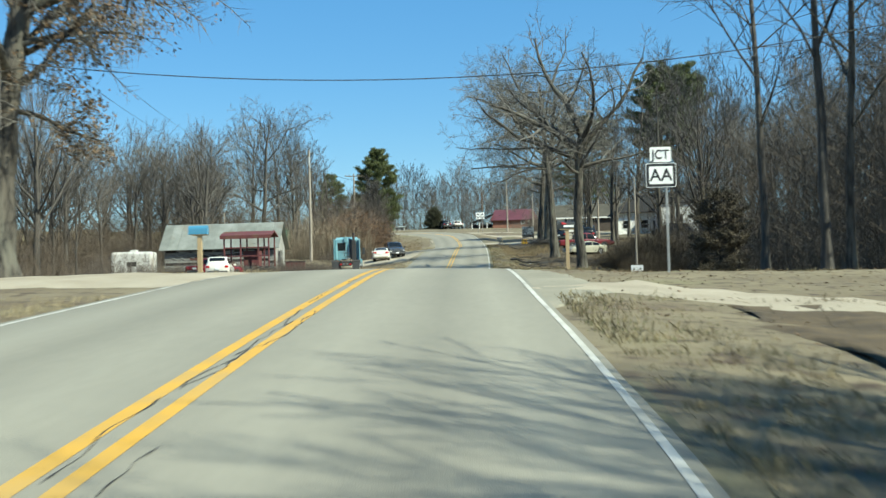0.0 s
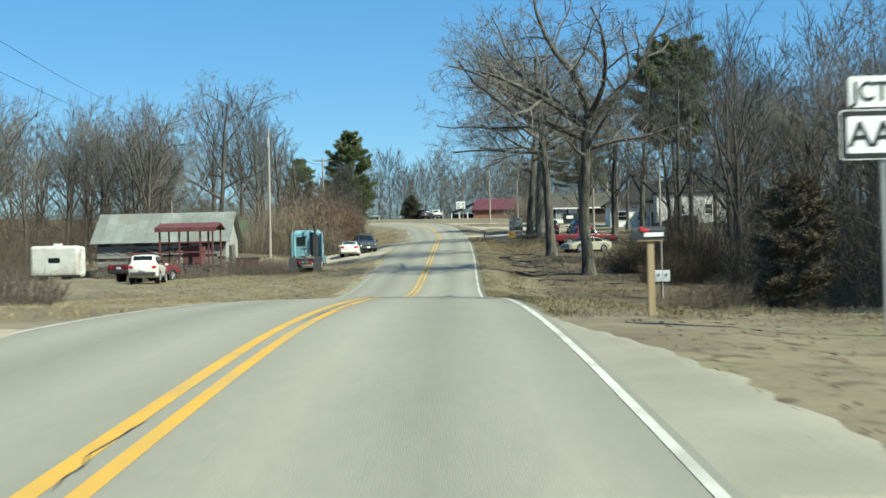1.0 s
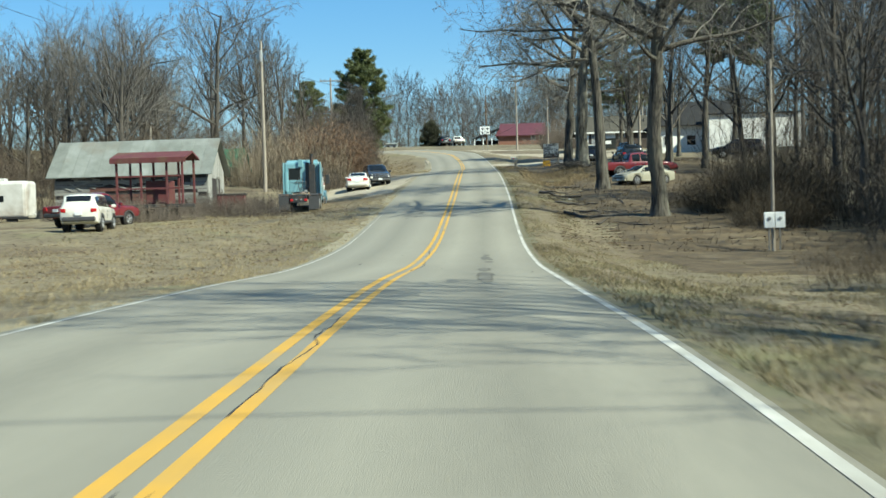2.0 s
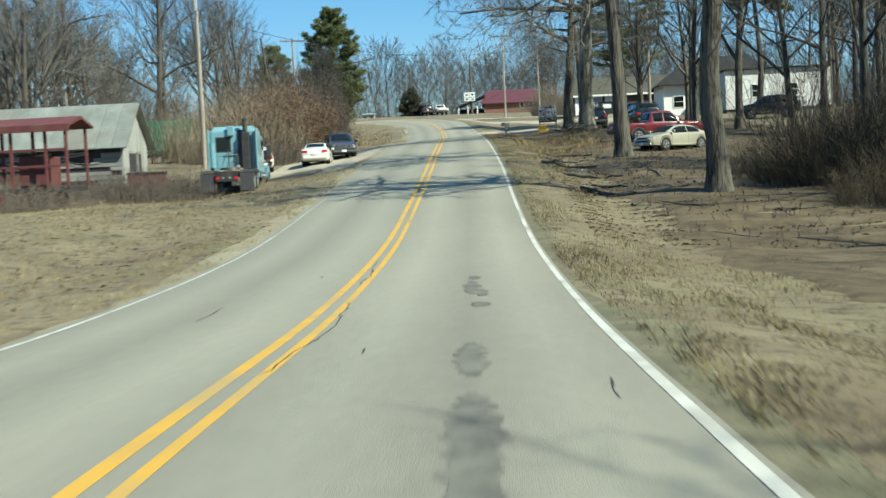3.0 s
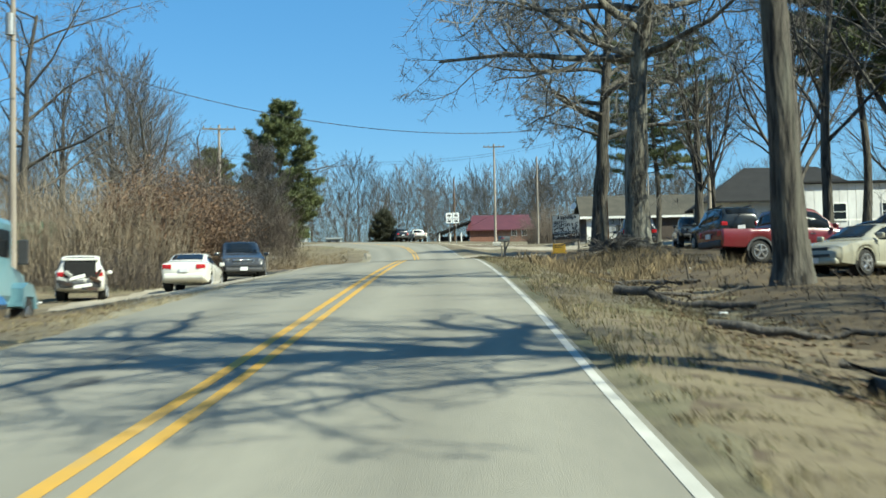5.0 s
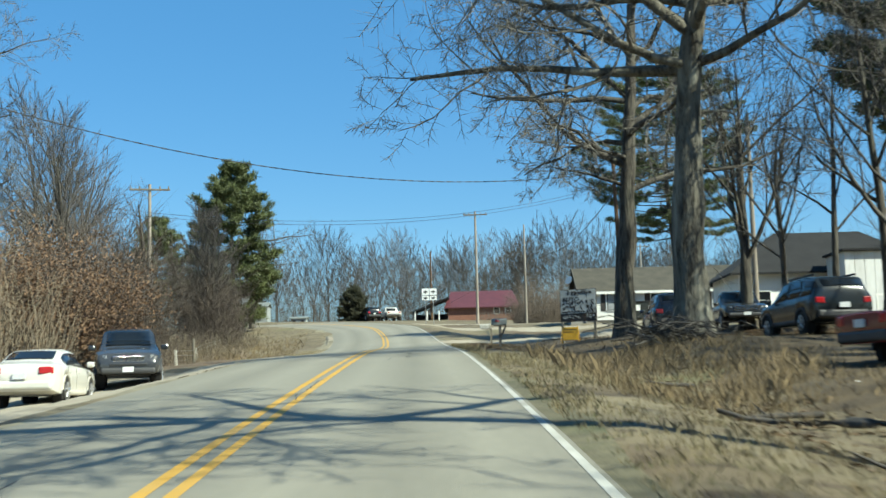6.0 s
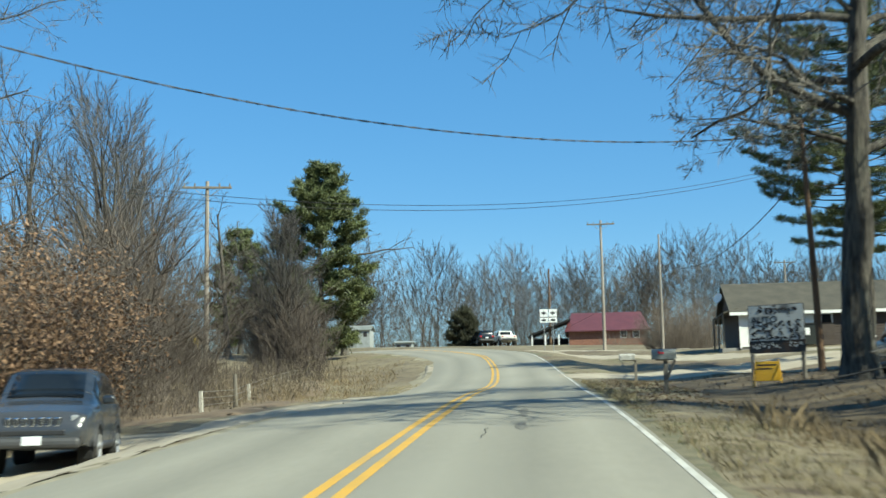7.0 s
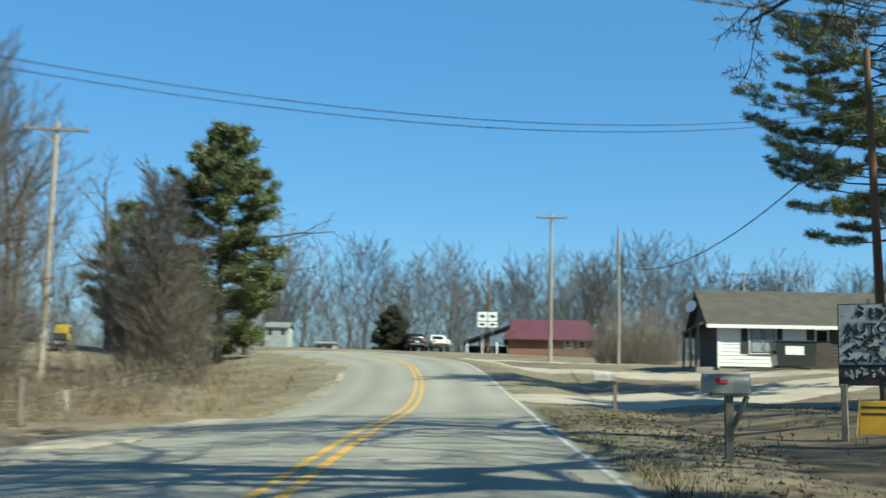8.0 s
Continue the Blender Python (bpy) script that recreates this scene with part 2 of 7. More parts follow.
LINE, LOW = centre_line(), valley_line()
RIGHT, LOW_RIGHT = beside(LINE), beside(LOW)
LEANS = np.interp(LINE[:, 1], [r[0] for r in LEAN], [r[1] for r in LEAN])


def road_z(k, u):
    """Height of the asphalt at row k, u to the right of its middle."""
    return LINE[k, 2] + LEANS[k] * u + .06 * (1 - (u / HALF)**2) - .03


def near_road(x, y, line=LINE, right=RIGHT):
    """For points: offset to the right of a line, and its row next to them."""
    x, y = np.atleast_1d(x).astype(float), np.atleast_1d(y).astype(float)
    u, k = np.empty_like(x), np.empty(len(x), int)
    for a in range(0, len(x), 4000):
        b = slice(a, a + 4000)
        d = (x[b, None] - line[None, :, 0])**2 + (y[b, None] - line[None, :, 1])**2
        j = d.argmin(1)
        k[b] = j
        side = np.sign((x[b] - line[j, 0]) * right[j, 0] + (y[b] - line[j, 1]) * right[j, 1])
        u[b] = side * np.sqrt(d[np.arange(len(j)), j])
    return u, k


# offsets of the land from the road: y, near ditch, at 10 m, at 22 m, at 60 m
LAND_RIGHT = [(-60, -0.3, -0.3, -0.3, -0.5), (0, -0.25, -0.3, -0.2, 0.5), (32, -0.15, -0.2, -0.1, 1.0), (55, -0.45, -0.6, -0.4, 0.5), (80, -0.7, -0.8, -0.9, 0.0), (91, -0.55, -0.3, -0.3, 0.2),
              (108, -0.4, -0.05, -0.25, 0.2), (120, -0.5, -0.05, 0.0, 0.3), (135, -0.25, 0.35, 0.5, 0.5), (147, -0.15, 0.25, 0.6, 0.5), (162, -0.14, 0.2, 0.9, 1.0), (175, -0.25, 0.0, 0.85, 1.0), (200, -0.2, 0.5, 1.1, 1.0), (225, 0.1, 0.9, 0.8, 0.6)]
LAND_LEFT = [(-60, 0, 0, 0, 0), (0, -0.1, 0.0, 0.1, 0.3), (32, 0.05, 0.1, 0.2, 0.0), (60, -0.1, 0.0, 0.1, -0.2), (85, -0.1, 0.1, 0.25, -0.6), (107, -0.45, -0.82, -1.0, -1.6), (120, -0.5, -0.95, -1.7, -2.0), (131, -0.72, -1.05, -0.9, -1.0),
             (138, -0.62, -0.86, -0.7, -0.8), (147, -0.3, -0.6, -0.6, -0.6), (165, -0.3, -0.5, -0.3, -0.2), (185, -0.35, -0.35, 0.2, 0.0), (205, -0.1, -0.1, 0.2, 0.0), (225, 0, 0, 0, 0)]


def beside_height(u, yy):
    """Height of the ground over a line, u beside it at yy along it."""
    out = np.zeros_like(u)
    for sgn, table in ((1, LAND_RIGHT), (-1, LAND_LEFT)):
        t = np.array(table)
        cols = [np.interp(yy, t[:, 0], t[:, j]) for j in range(1, 5)]
        a = np.abs(u)
        knots = [0, 3.4, 3.9, 4.9, 6.6, 10.0, 22.0, 60.0, 2000.0]
        vals = [np.full_like(u, -0.075), np.full_like(u, -0.07), np.full_like(u, -0.05), np.minimum(-0.06, cols[0] * 0.40), cols[0], cols[1], cols[2], cols[3], cols[3] - 6.0]
        o = np.zeros_like(u)
        for i in range(len(knots) - 1):
            f = np.clip((a - knots[i]) / (knots[i + 1] - knots[i]), 0, 1)
            f = f * f * (3 - 2 * f)
            inside = (a >= knots[i]) & (a <= knots[i + 1])
            o = np.where(inside, vals[i] * (1 - f) + vals[i + 1] * f, o)
        out = np.where(np.sign(u) == sgn, o, out)
    return np.where(u == 0, -0.1, out)


def land(x, y):
    """Height of the ground: it follows the road close by and the wider valley further off."""
    x, y = np.atleast_1d(x).astype(float), np.atleast_1d(y).astype(float)
    u, k = near_road(x, y)
    u2, k2 = near_road(x, y, LOW, LOW_RIGHT)
    by_road = LINE[k, 2] + LEANS[k] * np.clip(u, -4.2, 4.2) + beside_height(u, LINE[k, 1])
    wide = LOW[k2, 2] + beside_height(np.where(np.abs(u2) < 6.6, np.copysign(6.6, u2), u2), LOW[k2, 1])
    wide = wide + 0.06 * np.clip(y - 232, 0, 32) * np.clip((x + 48) / 18, 0, 1)      # the fields rise on beyond the crest
    f = np.clip((np.abs(u) - 4.6) / 7.0, 0, 1)
    f = f * f * (3 - 2 * f)
    rough = np.clip((np.abs(u) - 4.0) / 4.0, 0, 1)
    wob = 0.035 * np.sin(x * 0.9 + 1.3 * np.sin(y * 0.31)) * np.sin(y * 0.7 + np.sin(x * 0.4)) + 0.025 * np.sin(x * 2.3 + y * 1.1) * np.sin(y * 1.9 - x * 0.6)
    return by_road * (1 - f) + wide * f + rough * wob


def land_at(x, y):
    return float(land(x, y)[0])


def grid_steps(a, b, core0, core1, step):
    """Coordinates that are close together in the core and spread out to the ends."""
    mid = list(np.arange(core0, core1 + 1e-6, step))
    lo, hi, d = [], [], step
    v = core0
    while v > a:
        d *= 1.35
        v -= d
        lo.append(max(v, a))
    d, v = step, core1
    while v < b:
        d *= 1.35
        v += d
        hi.append(min(v, b))
    return np.array(lo[::-1] + mid + hi)


def ground_material():
    """Dry winter grass: straw, brown leaf litter, some green and bare soil."""
    m = mat("dry_grass_ground", (0.200, 0.165, 0.098), (0.110, 0.088, 0.052), rough=0.95, scale=0.45, fine=9, bump=0.5, bump_scale=22, c=(0.105, 0.075, 0.042))
    n, l = m.node_tree.nodes, m.node_tree.links
    p = n["Principled BSDF"]
    old = p.inputs["Base Color"].links[0].from_socket
    tc = n.new("ShaderNodeTexCoord")
    green, ramp, mx = n.new("ShaderNodeTexNoise"), n.new("ShaderNodeValToRGB"), n.new("ShaderNodeMix")
    green.inputs["Scale"].default_value, green.inputs["Detail"].default_value = 0.23, 7
    l.new(tc.outputs["Object"], green.inputs["Vector"])
    ramp.color_ramp.elements[0].position, ramp.color_ramp.elements[1].position = 0.56, 0.74
    l.new(green.outputs[0], ramp.inputs[0])
    mx.data_type = "RGBA"
    mx.inputs[7].default_value = (0.132, 0.126, 0.056, 1)
    l.new(ramp.outputs[0], mx.inputs[0])
    l.new(old, mx.inputs[6])
    spots, sr, mx2 = n.new("ShaderNodeTexNoise"), n.new("ShaderNodeValToRGB"), n.new("ShaderNodeMix")
    spots.inputs["Scale"].default_value, spots.inputs["Detail"].default_value = 2.6, 6
    l.new(tc.outputs["Object"], spots.inputs["Vector"])
    sr.color_ramp.elements[0].position, sr.color_ramp.elements[1].position = 0.54, 0.66
    l.new(spots.outputs[0], sr.inputs[0])
    mx2.data_type = "RGBA"
    mx2.inputs[7].default_value = (0.066, 0.045, 0.027, 1)
    l.new(sr.outputs[0], mx2.inputs[0])
    l.new(mx.outputs[2], mx2.inputs[6])
    l.new(mx2.outputs[2], p.inputs["Base Color"])
    return m


M_GROUND = ground_material()
gx = grid_steps(-1500, 1500, -45, 30, 0.75)
gy = grid_steps(-300, 2500, -8, 250, 1.0)
GX, GY = np.meshgrid(gx, gy)
GZ = land(GX.ravel(), GY.ravel())
nx, ny = len(gx), len(gy)
ids = np.arange(nx * ny).reshape(ny, nx)
quads = np.stack([ids[:-1, :-1], ids[:-1, 1:], ids[1:, 1:], ids[1:, :-1]], -1).reshape(-1, 4)
ground = mesh_object("ground", np.stack([GX.ravel(), GY.ravel(), GZ], 1).tolist(), quads.tolist(), M_GROUND, smooth=True)
tagged(ground, "dry straw-coloured winter grass with brown leaf litter", "ground", kind="structure")


def ribbon(name, u0, u1, lift, material, k0=0, k1=None, thick=0.0, wobble=0.0, parent=None, cols=2, seed=1, taper=0):
    """A strip along the road between two offsets from its middle, worn thin over its last rows if tapered."""
    rng = np.random.default_rng(seed)
    k1 = len(LINE) if k1 is None else k1
    verts, faces, n = [], [], 0
    us = np.linspace(u0, u1, cols)
    w = wobble * np.cumsum(rng.normal(0, 0.5, (k1 - k0, 2)), 0) * 0.25 if wobble else np.zeros((k1 - k0, 2))
    w = np.clip(w, -wobble, wobble)
    for r, k in enumerate(range(k0, k1)):
        row = []
        for c, u in enumerate(us):
            uu = u + (w[r, 0] if c == 0 else w[r, 1] if c == cols - 1 else 0)
            if taper:
                uu = (u0 + u1) / 2 + (uu - (u0 + u1) / 2) * max(0.02, min(1.0, (k1 - 1 - k) / taper))
            row.append((LINE[k, 0] + RIGHT[k, 0] * uu, LINE[k, 1] + RIGHT[k, 1] * uu, road_z(k, uu) + lift))
        if thick:
            row = [(row[0][0] - RIGHT[k, 0] * 0.02, row[0][1], row[0][2] - thick)] + row + [(row[-1][0] + RIGHT[k, 0] * 0.02, row[-1][1], row[-1][2] - thick)]
        n = len(row)
        verts += row
    for r in range(k1 - k0 - 1):
        for c in range(n - 1):
            a = r * n + c
            faces.append((a, a + 1, a + n + 1, a + n))
    ob = mesh_object(name, verts, faces, material, parent, smooth=True)
    across = ob.data.uv_layers.new(name="across")
    offs = [(-HALF if thick else u0)] + list(us) + [HALF] if thick else list(us)
    per = np.array([offs[i % n] for i in range(len(verts))])
    loops = np.empty(len(ob.data.loops), np.int32)
    ob.data.loops.foreach_get("vertex_index", loops)
    uv = np.zeros((len(loops), 2), np.float32)
    uv[:, 0] = per[loops] / (2 * HALF) + 0.5
    uv[:, 1] = (loops // n) * 0.1
    across.data.foreach_set("uv", uv.ravel())
    return ob


def wheel_tracks():
    """Wear along the lanes: paler wheel tracks, darker lane middles, from the offset across the road."""
    n, l = M_ASPHALT.node_tree.nodes, M_ASPHALT.node_tree.links
    p_ = n["Principled BSDF"]
    old = p_.inputs["Base Color"].links[0].from_socket
    uvn, sep, ramp, hsv = n.new("ShaderNodeUVMap"), n.new("ShaderNodeSeparateXYZ"), n.new("ShaderNodeValToRGB"), n.new("ShaderNodeHueSaturation")
    uvn.uv_map = "across"
    l.new(uvn.outputs[0], sep.inputs[0])
    l.new(sep.outputs[0], ramp.inputs[0])
    el = ramp.color_ramp.elements
    el[0].position, el[0].color = 0.0, (.45, .45, .45, 1)
    el[1].position, el[1].color = 1.0, (.45, .45, .45, 1)
    for at, v in ((.06, .47), (.13, .54), (.24, .425), (.37, .55), (.47, .475), (.53, .475), (.62, .55), (.75, .415), (.86, .55), (.94, .47)):
        e = el.new(at)
        e.color = (v, v, v, 1)
    mul = n.new("ShaderNodeMath")
    mul.operation = "MULTIPLY"
    mul.inputs[1].default_value = 2.0
    l.new(ramp.outputs[0], mul.inputs[0])
    l.new(mul.outputs[0], hsv.inputs["Value"])
    l.new(old, hsv.inputs["Color"])
    l.new(hsv.outputs[0], p_.inputs["Base Color"])


wheel_tracks()
road = ribbon("road", -HALF - 0.02, 3.33, 0.0, M_ASPHALT, wobble=0.05, cols=9)
tagged(road, "worn light grey asphalt two-lane country road", "road", kind="structure")
for u, w, m_, lab in ((-0.128, 0.105, M_YELLOW, "double yellow centre line"), (0.128, 0.105, M_YELLOW, "double yellow centre line"), (EDGE_R, 0.078, M_WHITE_LINE, "white edge line"), (EDGE_L, 0.085, M_WHITE_LINE, "white edge line")):
    ln = ribbon("road_marking", u - w / 2, u + w / 2, 0.004, m_, k1=160 if u == EDGE_L else None, wobble=0.012, parent=road, taper=34 if u == EDGE_L else 0, seed=int(u * 100) + 500)
    tagged(ln, lab)


def drape(name, path, w0, w1, lift, material, seed, label, wobble=0.25, cols=7, step=0.6):
    """A worn strip over the land along a path of (x, y), of a width that changes from w0 to w1."""
    rng = np.random.default_rng(seed)
    P = [np.array(path[0], float)]
    for a, b in zip(path[:-1], path[1:]):
        a, b = np.array(a, float), np.array(b, float)
        n = max(2, int(np.linalg.norm(b - a) / step))
        P += [a + (b - a) * i / n for i in range(1, n + 1)]
    P = np.array(P)
    for _ in range(6):
        P[1:-1] = (P[:-2] + P[1:-1] * 2 + P[2:]) / 4
    t = np.gradient(P, axis=0)
    t /= np.linalg.norm(t, axis=1)[:, None]
    nrm = np.stack([t[:, 1], -t[:, 0]], 1)
    n = len(P)
    w = np.linspace(w0, w1, n) / 2
    e = np.convolve(rng.normal(0, 1, n + 8), np.ones(4) / 4, "same")[4:-4][:n] * wobble
    e2 = np.convolve(rng.normal(0, 1, n + 8), np.ones(4) / 4, "same")[4:-4][:n] * wobble
    pts = []
    for c in range(cols):
        f = c / (cols - 1) * 2 - 1
        off = f * w + (e if c == 0 else e2 if c == cols - 1 else 0)
        pts.append(P + nrm * off[:, None])
    A = np.stack(pts, 1).reshape(-1, 2)
    z = land(A[:, 0], A[:, 1]) + lift
    u, k = near_road(A[:, 0], A[:, 1])
    z = np.where(np.abs(u) < HALF + 0.15, LINE[k, 2] + LEANS[k] * u - 0.032, z)
    edge = np.tile(np.arange(cols), n)
    row_ = np.repeat(np.arange(n), cols)
    z = np.where((np.abs(u) >= HALF + 0.15) & ((edge == 0) | (edge == cols - 1) | (row_ == 0) | (row_ == n - 1)), z - lift - 0.03, z)
    ids_ = np.arange(n * cols).reshape(n, cols)
    q = np.stack([ids_[:-1, :-1], ids_[:-1, 1:], ids_[1:, 1:], ids_[1:, :-1]], -1).reshape(-1, 4)
    ob = mesh_object(name, np.column_stack([A, z]).tolist(), q.tolist(), material, smooth=True)
    return tagged(ob, label, "driveway", kind="structure")


GR = "pale gravel driveway worn into the grass"
drape("driveway", [(1.1, 22.4), (2.4, 21.0), (4.2, 18.9), (6.8, 15.5), (10, 10)], 3.6, 3.8, .05, M_GRAVEL, 1, GR)
drape("driveway", [(-6.3, 26.8), (-9, 26.8), (-18, 26.5), (-40, 26)], 10.0, 5.0, .06, M_GRAVEL, 2, GR)
M_APRON = mat("apron_grit", (0.250, 0.230, 0.175), (0.195, 0.180, 0.135), rough=0.95, scale=0.7, fine=10, bump=0.4, bump_scale=40)


def apron(edge, material, label):
    """A gritty widening of the road's right side; edge gives its outer offset by y."""
    ys = np.arange(edge[0][0], edge[-1][0] + .01, .4)
    rng = np.random.default_rng(9)
    V, n = [], 7
    for y in ys:
        k = int(y + 60)
        g = y + 60 - k
        cx = LINE[k, 0] * (1 - g) + LINE[k + 1, 0] * g
        out = float(np.interp(y, [e[0] for e in edge], [e[1] for e in edge])) + rng.normal(0, .018)
        zr = road_z(k, 3.3) * (1 - g) + road_z(k + 1, 3.3) * g
        for c in range(n):
            u = 3.26 + (max(3.34, out) - 3.26) * c / (n - 1)
            lz = land_at(cx + u, y) + .035
            f = c / (n - 1)
            V.append((cx + u, y, zr - .012 if c == 0 else max(zr - .014 + (lz - zr) * f, lz) - (.06 if c == n - 1 else 0)))
    F = [(r * n + c, r * n + c + 1, (r + 1) * n + c + 1, (r + 1) * n + c) for r in range(len(ys) - 1) for c in range(n - 1)]
    return tagged(mesh_object("driveway", V, F, material, smooth=True), label, "driveway", kind="structure")


apron(((16.6, 3.34), (18.2, 4.0), (20.0, 4.7), (23.0, 4.6), (26.0, 4.4), (28.8, 4.05), (31.0, 3.62), (34.0, 3.34)), M_APRON, "pale gritty apron widening the road at a driveway")
drape("driveway", [(-10.6, 113), (-11.9, 122), (-12.4, 130), (-12.5, 138), (-12.3, 148), (-11.8, 160)], 2.2, 1.6, .03, M_GRAVEL, 3, "pale gravel lay-by along the road", wobble=.35)
drape("driveway", [(-13.5, 120), (-15.2, 126), (-15.0, 134), (-14.2, 142)], 5.5, 3.5, .034, M_GRAVEL, 4, "pale gravel lay-by along the road", wobble=.35)
drape("driveway", [(-4.2, 167.0), (-1.6, 169.0), (3.2, 175.5), (9, 181), (20, 184)], 8.5, 7.0, .06, M_GRAVEL, 5, GR)
drape("driveway", [(-6.3, 206), (-2, 199), (6, 190.5), (16, 188), (32, 188)], 5.0, 4.5, .06, M_GRAVEL, 6, GR)
drape("driveway", [(-8.6, 222), (0, 224), (14, 224), (40, 220)], 8.0, 6.0, .036, M_GRAVEL, 7, "pale side road at the crest")
tagged(drape("driveway", [(LINE[y + 60, 0] - o_, y) for y, o_ in ((119, 6.2), (124, 5.6), (131, 5.5), (138, 5.0), (146, 4.6), (152, 4.4))], 3.6, 1.6, .03, M_GRAVEL, 8, "pale gravel lay-by along the road", wobble=.22), category="driveway")
tagged(ribbon("shoulder", -4.0, -3.45, -.012, M_GRAVEL, 202, 292, thick=.16, wobble=.10, cols=4, seed=77), "narrow smooth band of pale packed gravel beside the asphalt", "shoulder", kind="structure")
M_VERGE = mat("verge_grass", (0.155, 0.138, 0.082), (0.075, 0.066, 0.038), rough=0.95, scale=2.6, fine=16, bump=0.8, bump_scale=22, c=(0.085, 0.085, 0.042))
M_SHOULDER = mat("shoulder_grit", (0.264, 0.234, 0.158), (0.178, 0.155, 0.102), rough=0.95, scale=1.0, fine=13, bump=0.8, bump_scale=22, c=(0.139, 0.119, 0.073))


def verge(side, material, seed, label):
    """A strip that runs from the asphalt's edge down into the land, with an uneven outer edge."""
    rng = np.random.default_rng(seed)
    ks = np.arange(0, 330)
    e = np.convolve(rng.normal(0, 1, len(ks) + 4), np.ones(5) / 5, "same")[2:-2] * .5
    us = (3.20, 3.34, 3.58, 4.15) if side > 0 else (3.34, 3.50, 3.78, 4.15)
    V = []
    for r, k in enumerate(ks):
        for c, u in enumerate(us):
            uu = side * (u + (e[r] * c / 3 if c else 0) + (.25 if c == 3 else 0))
            x, y = LINE[k, 0] + RIGHT[k, 0] * uu, LINE[k, 1] + RIGHT[k, 1] * uu
            z = LINE[k, 2] + LEANS[k] * uu + (-.050, -.048, 0, 0)[c]
            if c >= 2:
                z = land_at(x, y) + (.016 if c == 2 else -.04)
            if c and 10 < y < 37:      # under the driveways' aprons
                z -= .06
            V.append((x, y, z))
    n = len(us)
    F = [(r * n + c, r * n + c + 1, (r + 1) * n + c + 1, (r + 1) * n + c) for r in range(len(ks) - 1) for c in range(n - 1)]
    return tagged(mesh_object("verge", V, F, material, smooth=True), label, "verge", kind="structure")


verge(1, M_VERGE, 21, "short dull grass and grit along the road's edge")
verge(-1, M_SHOULDER, 22, "tan grit and dry grass along the road's edge")

M_LEAFY = mat("leaf_litter_soil", (0.108, 0.076, 0.038), (0.038, 0.027, 0.014), rough=0.95, scale=1.8, fine=14, bump=1.0, bump_scale=16, c=(0.120, 0.092, 0.054))
# from y 70 to 82 the dark leaf colour stands in for shaded ground
tagged(drape("leafy_ground", [(9.6, 70), (8.8, 82), (8.2, 96), (7.8, 110), (7.8, 122), (8.5, 136)], 13.0, 12.0, .085, M_LEAFY, 31, "ground covered in brown oak leaves", wobble=.8, cols=16), category="ground")
tagged(drape("leafy_ground", [(4.6, -6), (4.8, 4), (4.6, 11), (4.0, 18)], 5.6, 2.0, .05, M_LEAFY, 32, "ground covered in brown oak leaves", wobble=.7, cols=10), category="ground")
tagged(drape("leafy_ground", [(2.6, 131), (2.4, 142), (2.2, 150), (2.0, 160)], 7.4, 6.4, .075, M_LEAFY, 33, "ground covered in brown oak leaves", wobble=.6, cols=10), category="ground")
M_SOIL = mat("bare_soil", (0.165, 0.119, 0.076), (0.089, 0.063, 0.040), rough=0.95, scale=0.7, fine=11, bump=0.8, bump_scale=20, c=(0.198, 0.158, 0.099))
for path_, w_, sd_ in (([(-15.6, 147), (-17.4, 166), (-20.0, 184), (-25, 202)], 4.5, 34), ([(-20, 150), (-22, 170), (-25, 190)], 6.0, 35)):
    tagged(drape("bare_ground", path_, w_, w_ * .8, .05, M_SOIL, sd_, "bare brown soil and trampled grass on the bank", wobble=.9, cols=12), category="ground")
# dark repairs and cracks in the surface
def road_patch(u, y0, y1, w, seed, material=None, name="tar_stain", label="dark tar stain on the asphalt"):
    rng = np.random.default_rng(seed)
    k0, k1 = int(y0 + 60), int(y1 + 60)
    n = max(8, int((y1 - y0) * 9))
    V, F = [], []
    for i in range(n + 1):
        y = y0 + (y1 - y0) * i / n
        k = min(len(LINE) - 2, int(y + 60))
        g = y + 60 - k
        c = LINE[k] * (1 - g) + LINE[k + 1] * g
        prof = math.sin(math.pi * (i + .25) / (n + .5)) ** .4
        a, b = u - w / 2 * prof * rng.uniform(.4, 1.25), u + w / 2 * prof * rng.uniform(.4, 1.25)
        for uu in (a, b):
            V.append((c[0] + RIGHT[k, 0] * uu, c[1] + RIGHT[k, 1] * uu, road_z(k, uu) * (1 - g) + road_z(k + 1, uu) * g + .0035))
    for i in range(n):
        F.append((2 * i, 2 * i + 1, 2 * i + 3, 2 * i + 2))
    ob = mesh_object(name, V, F, material or M_PATCH, road)
    return tagged(ob, label)


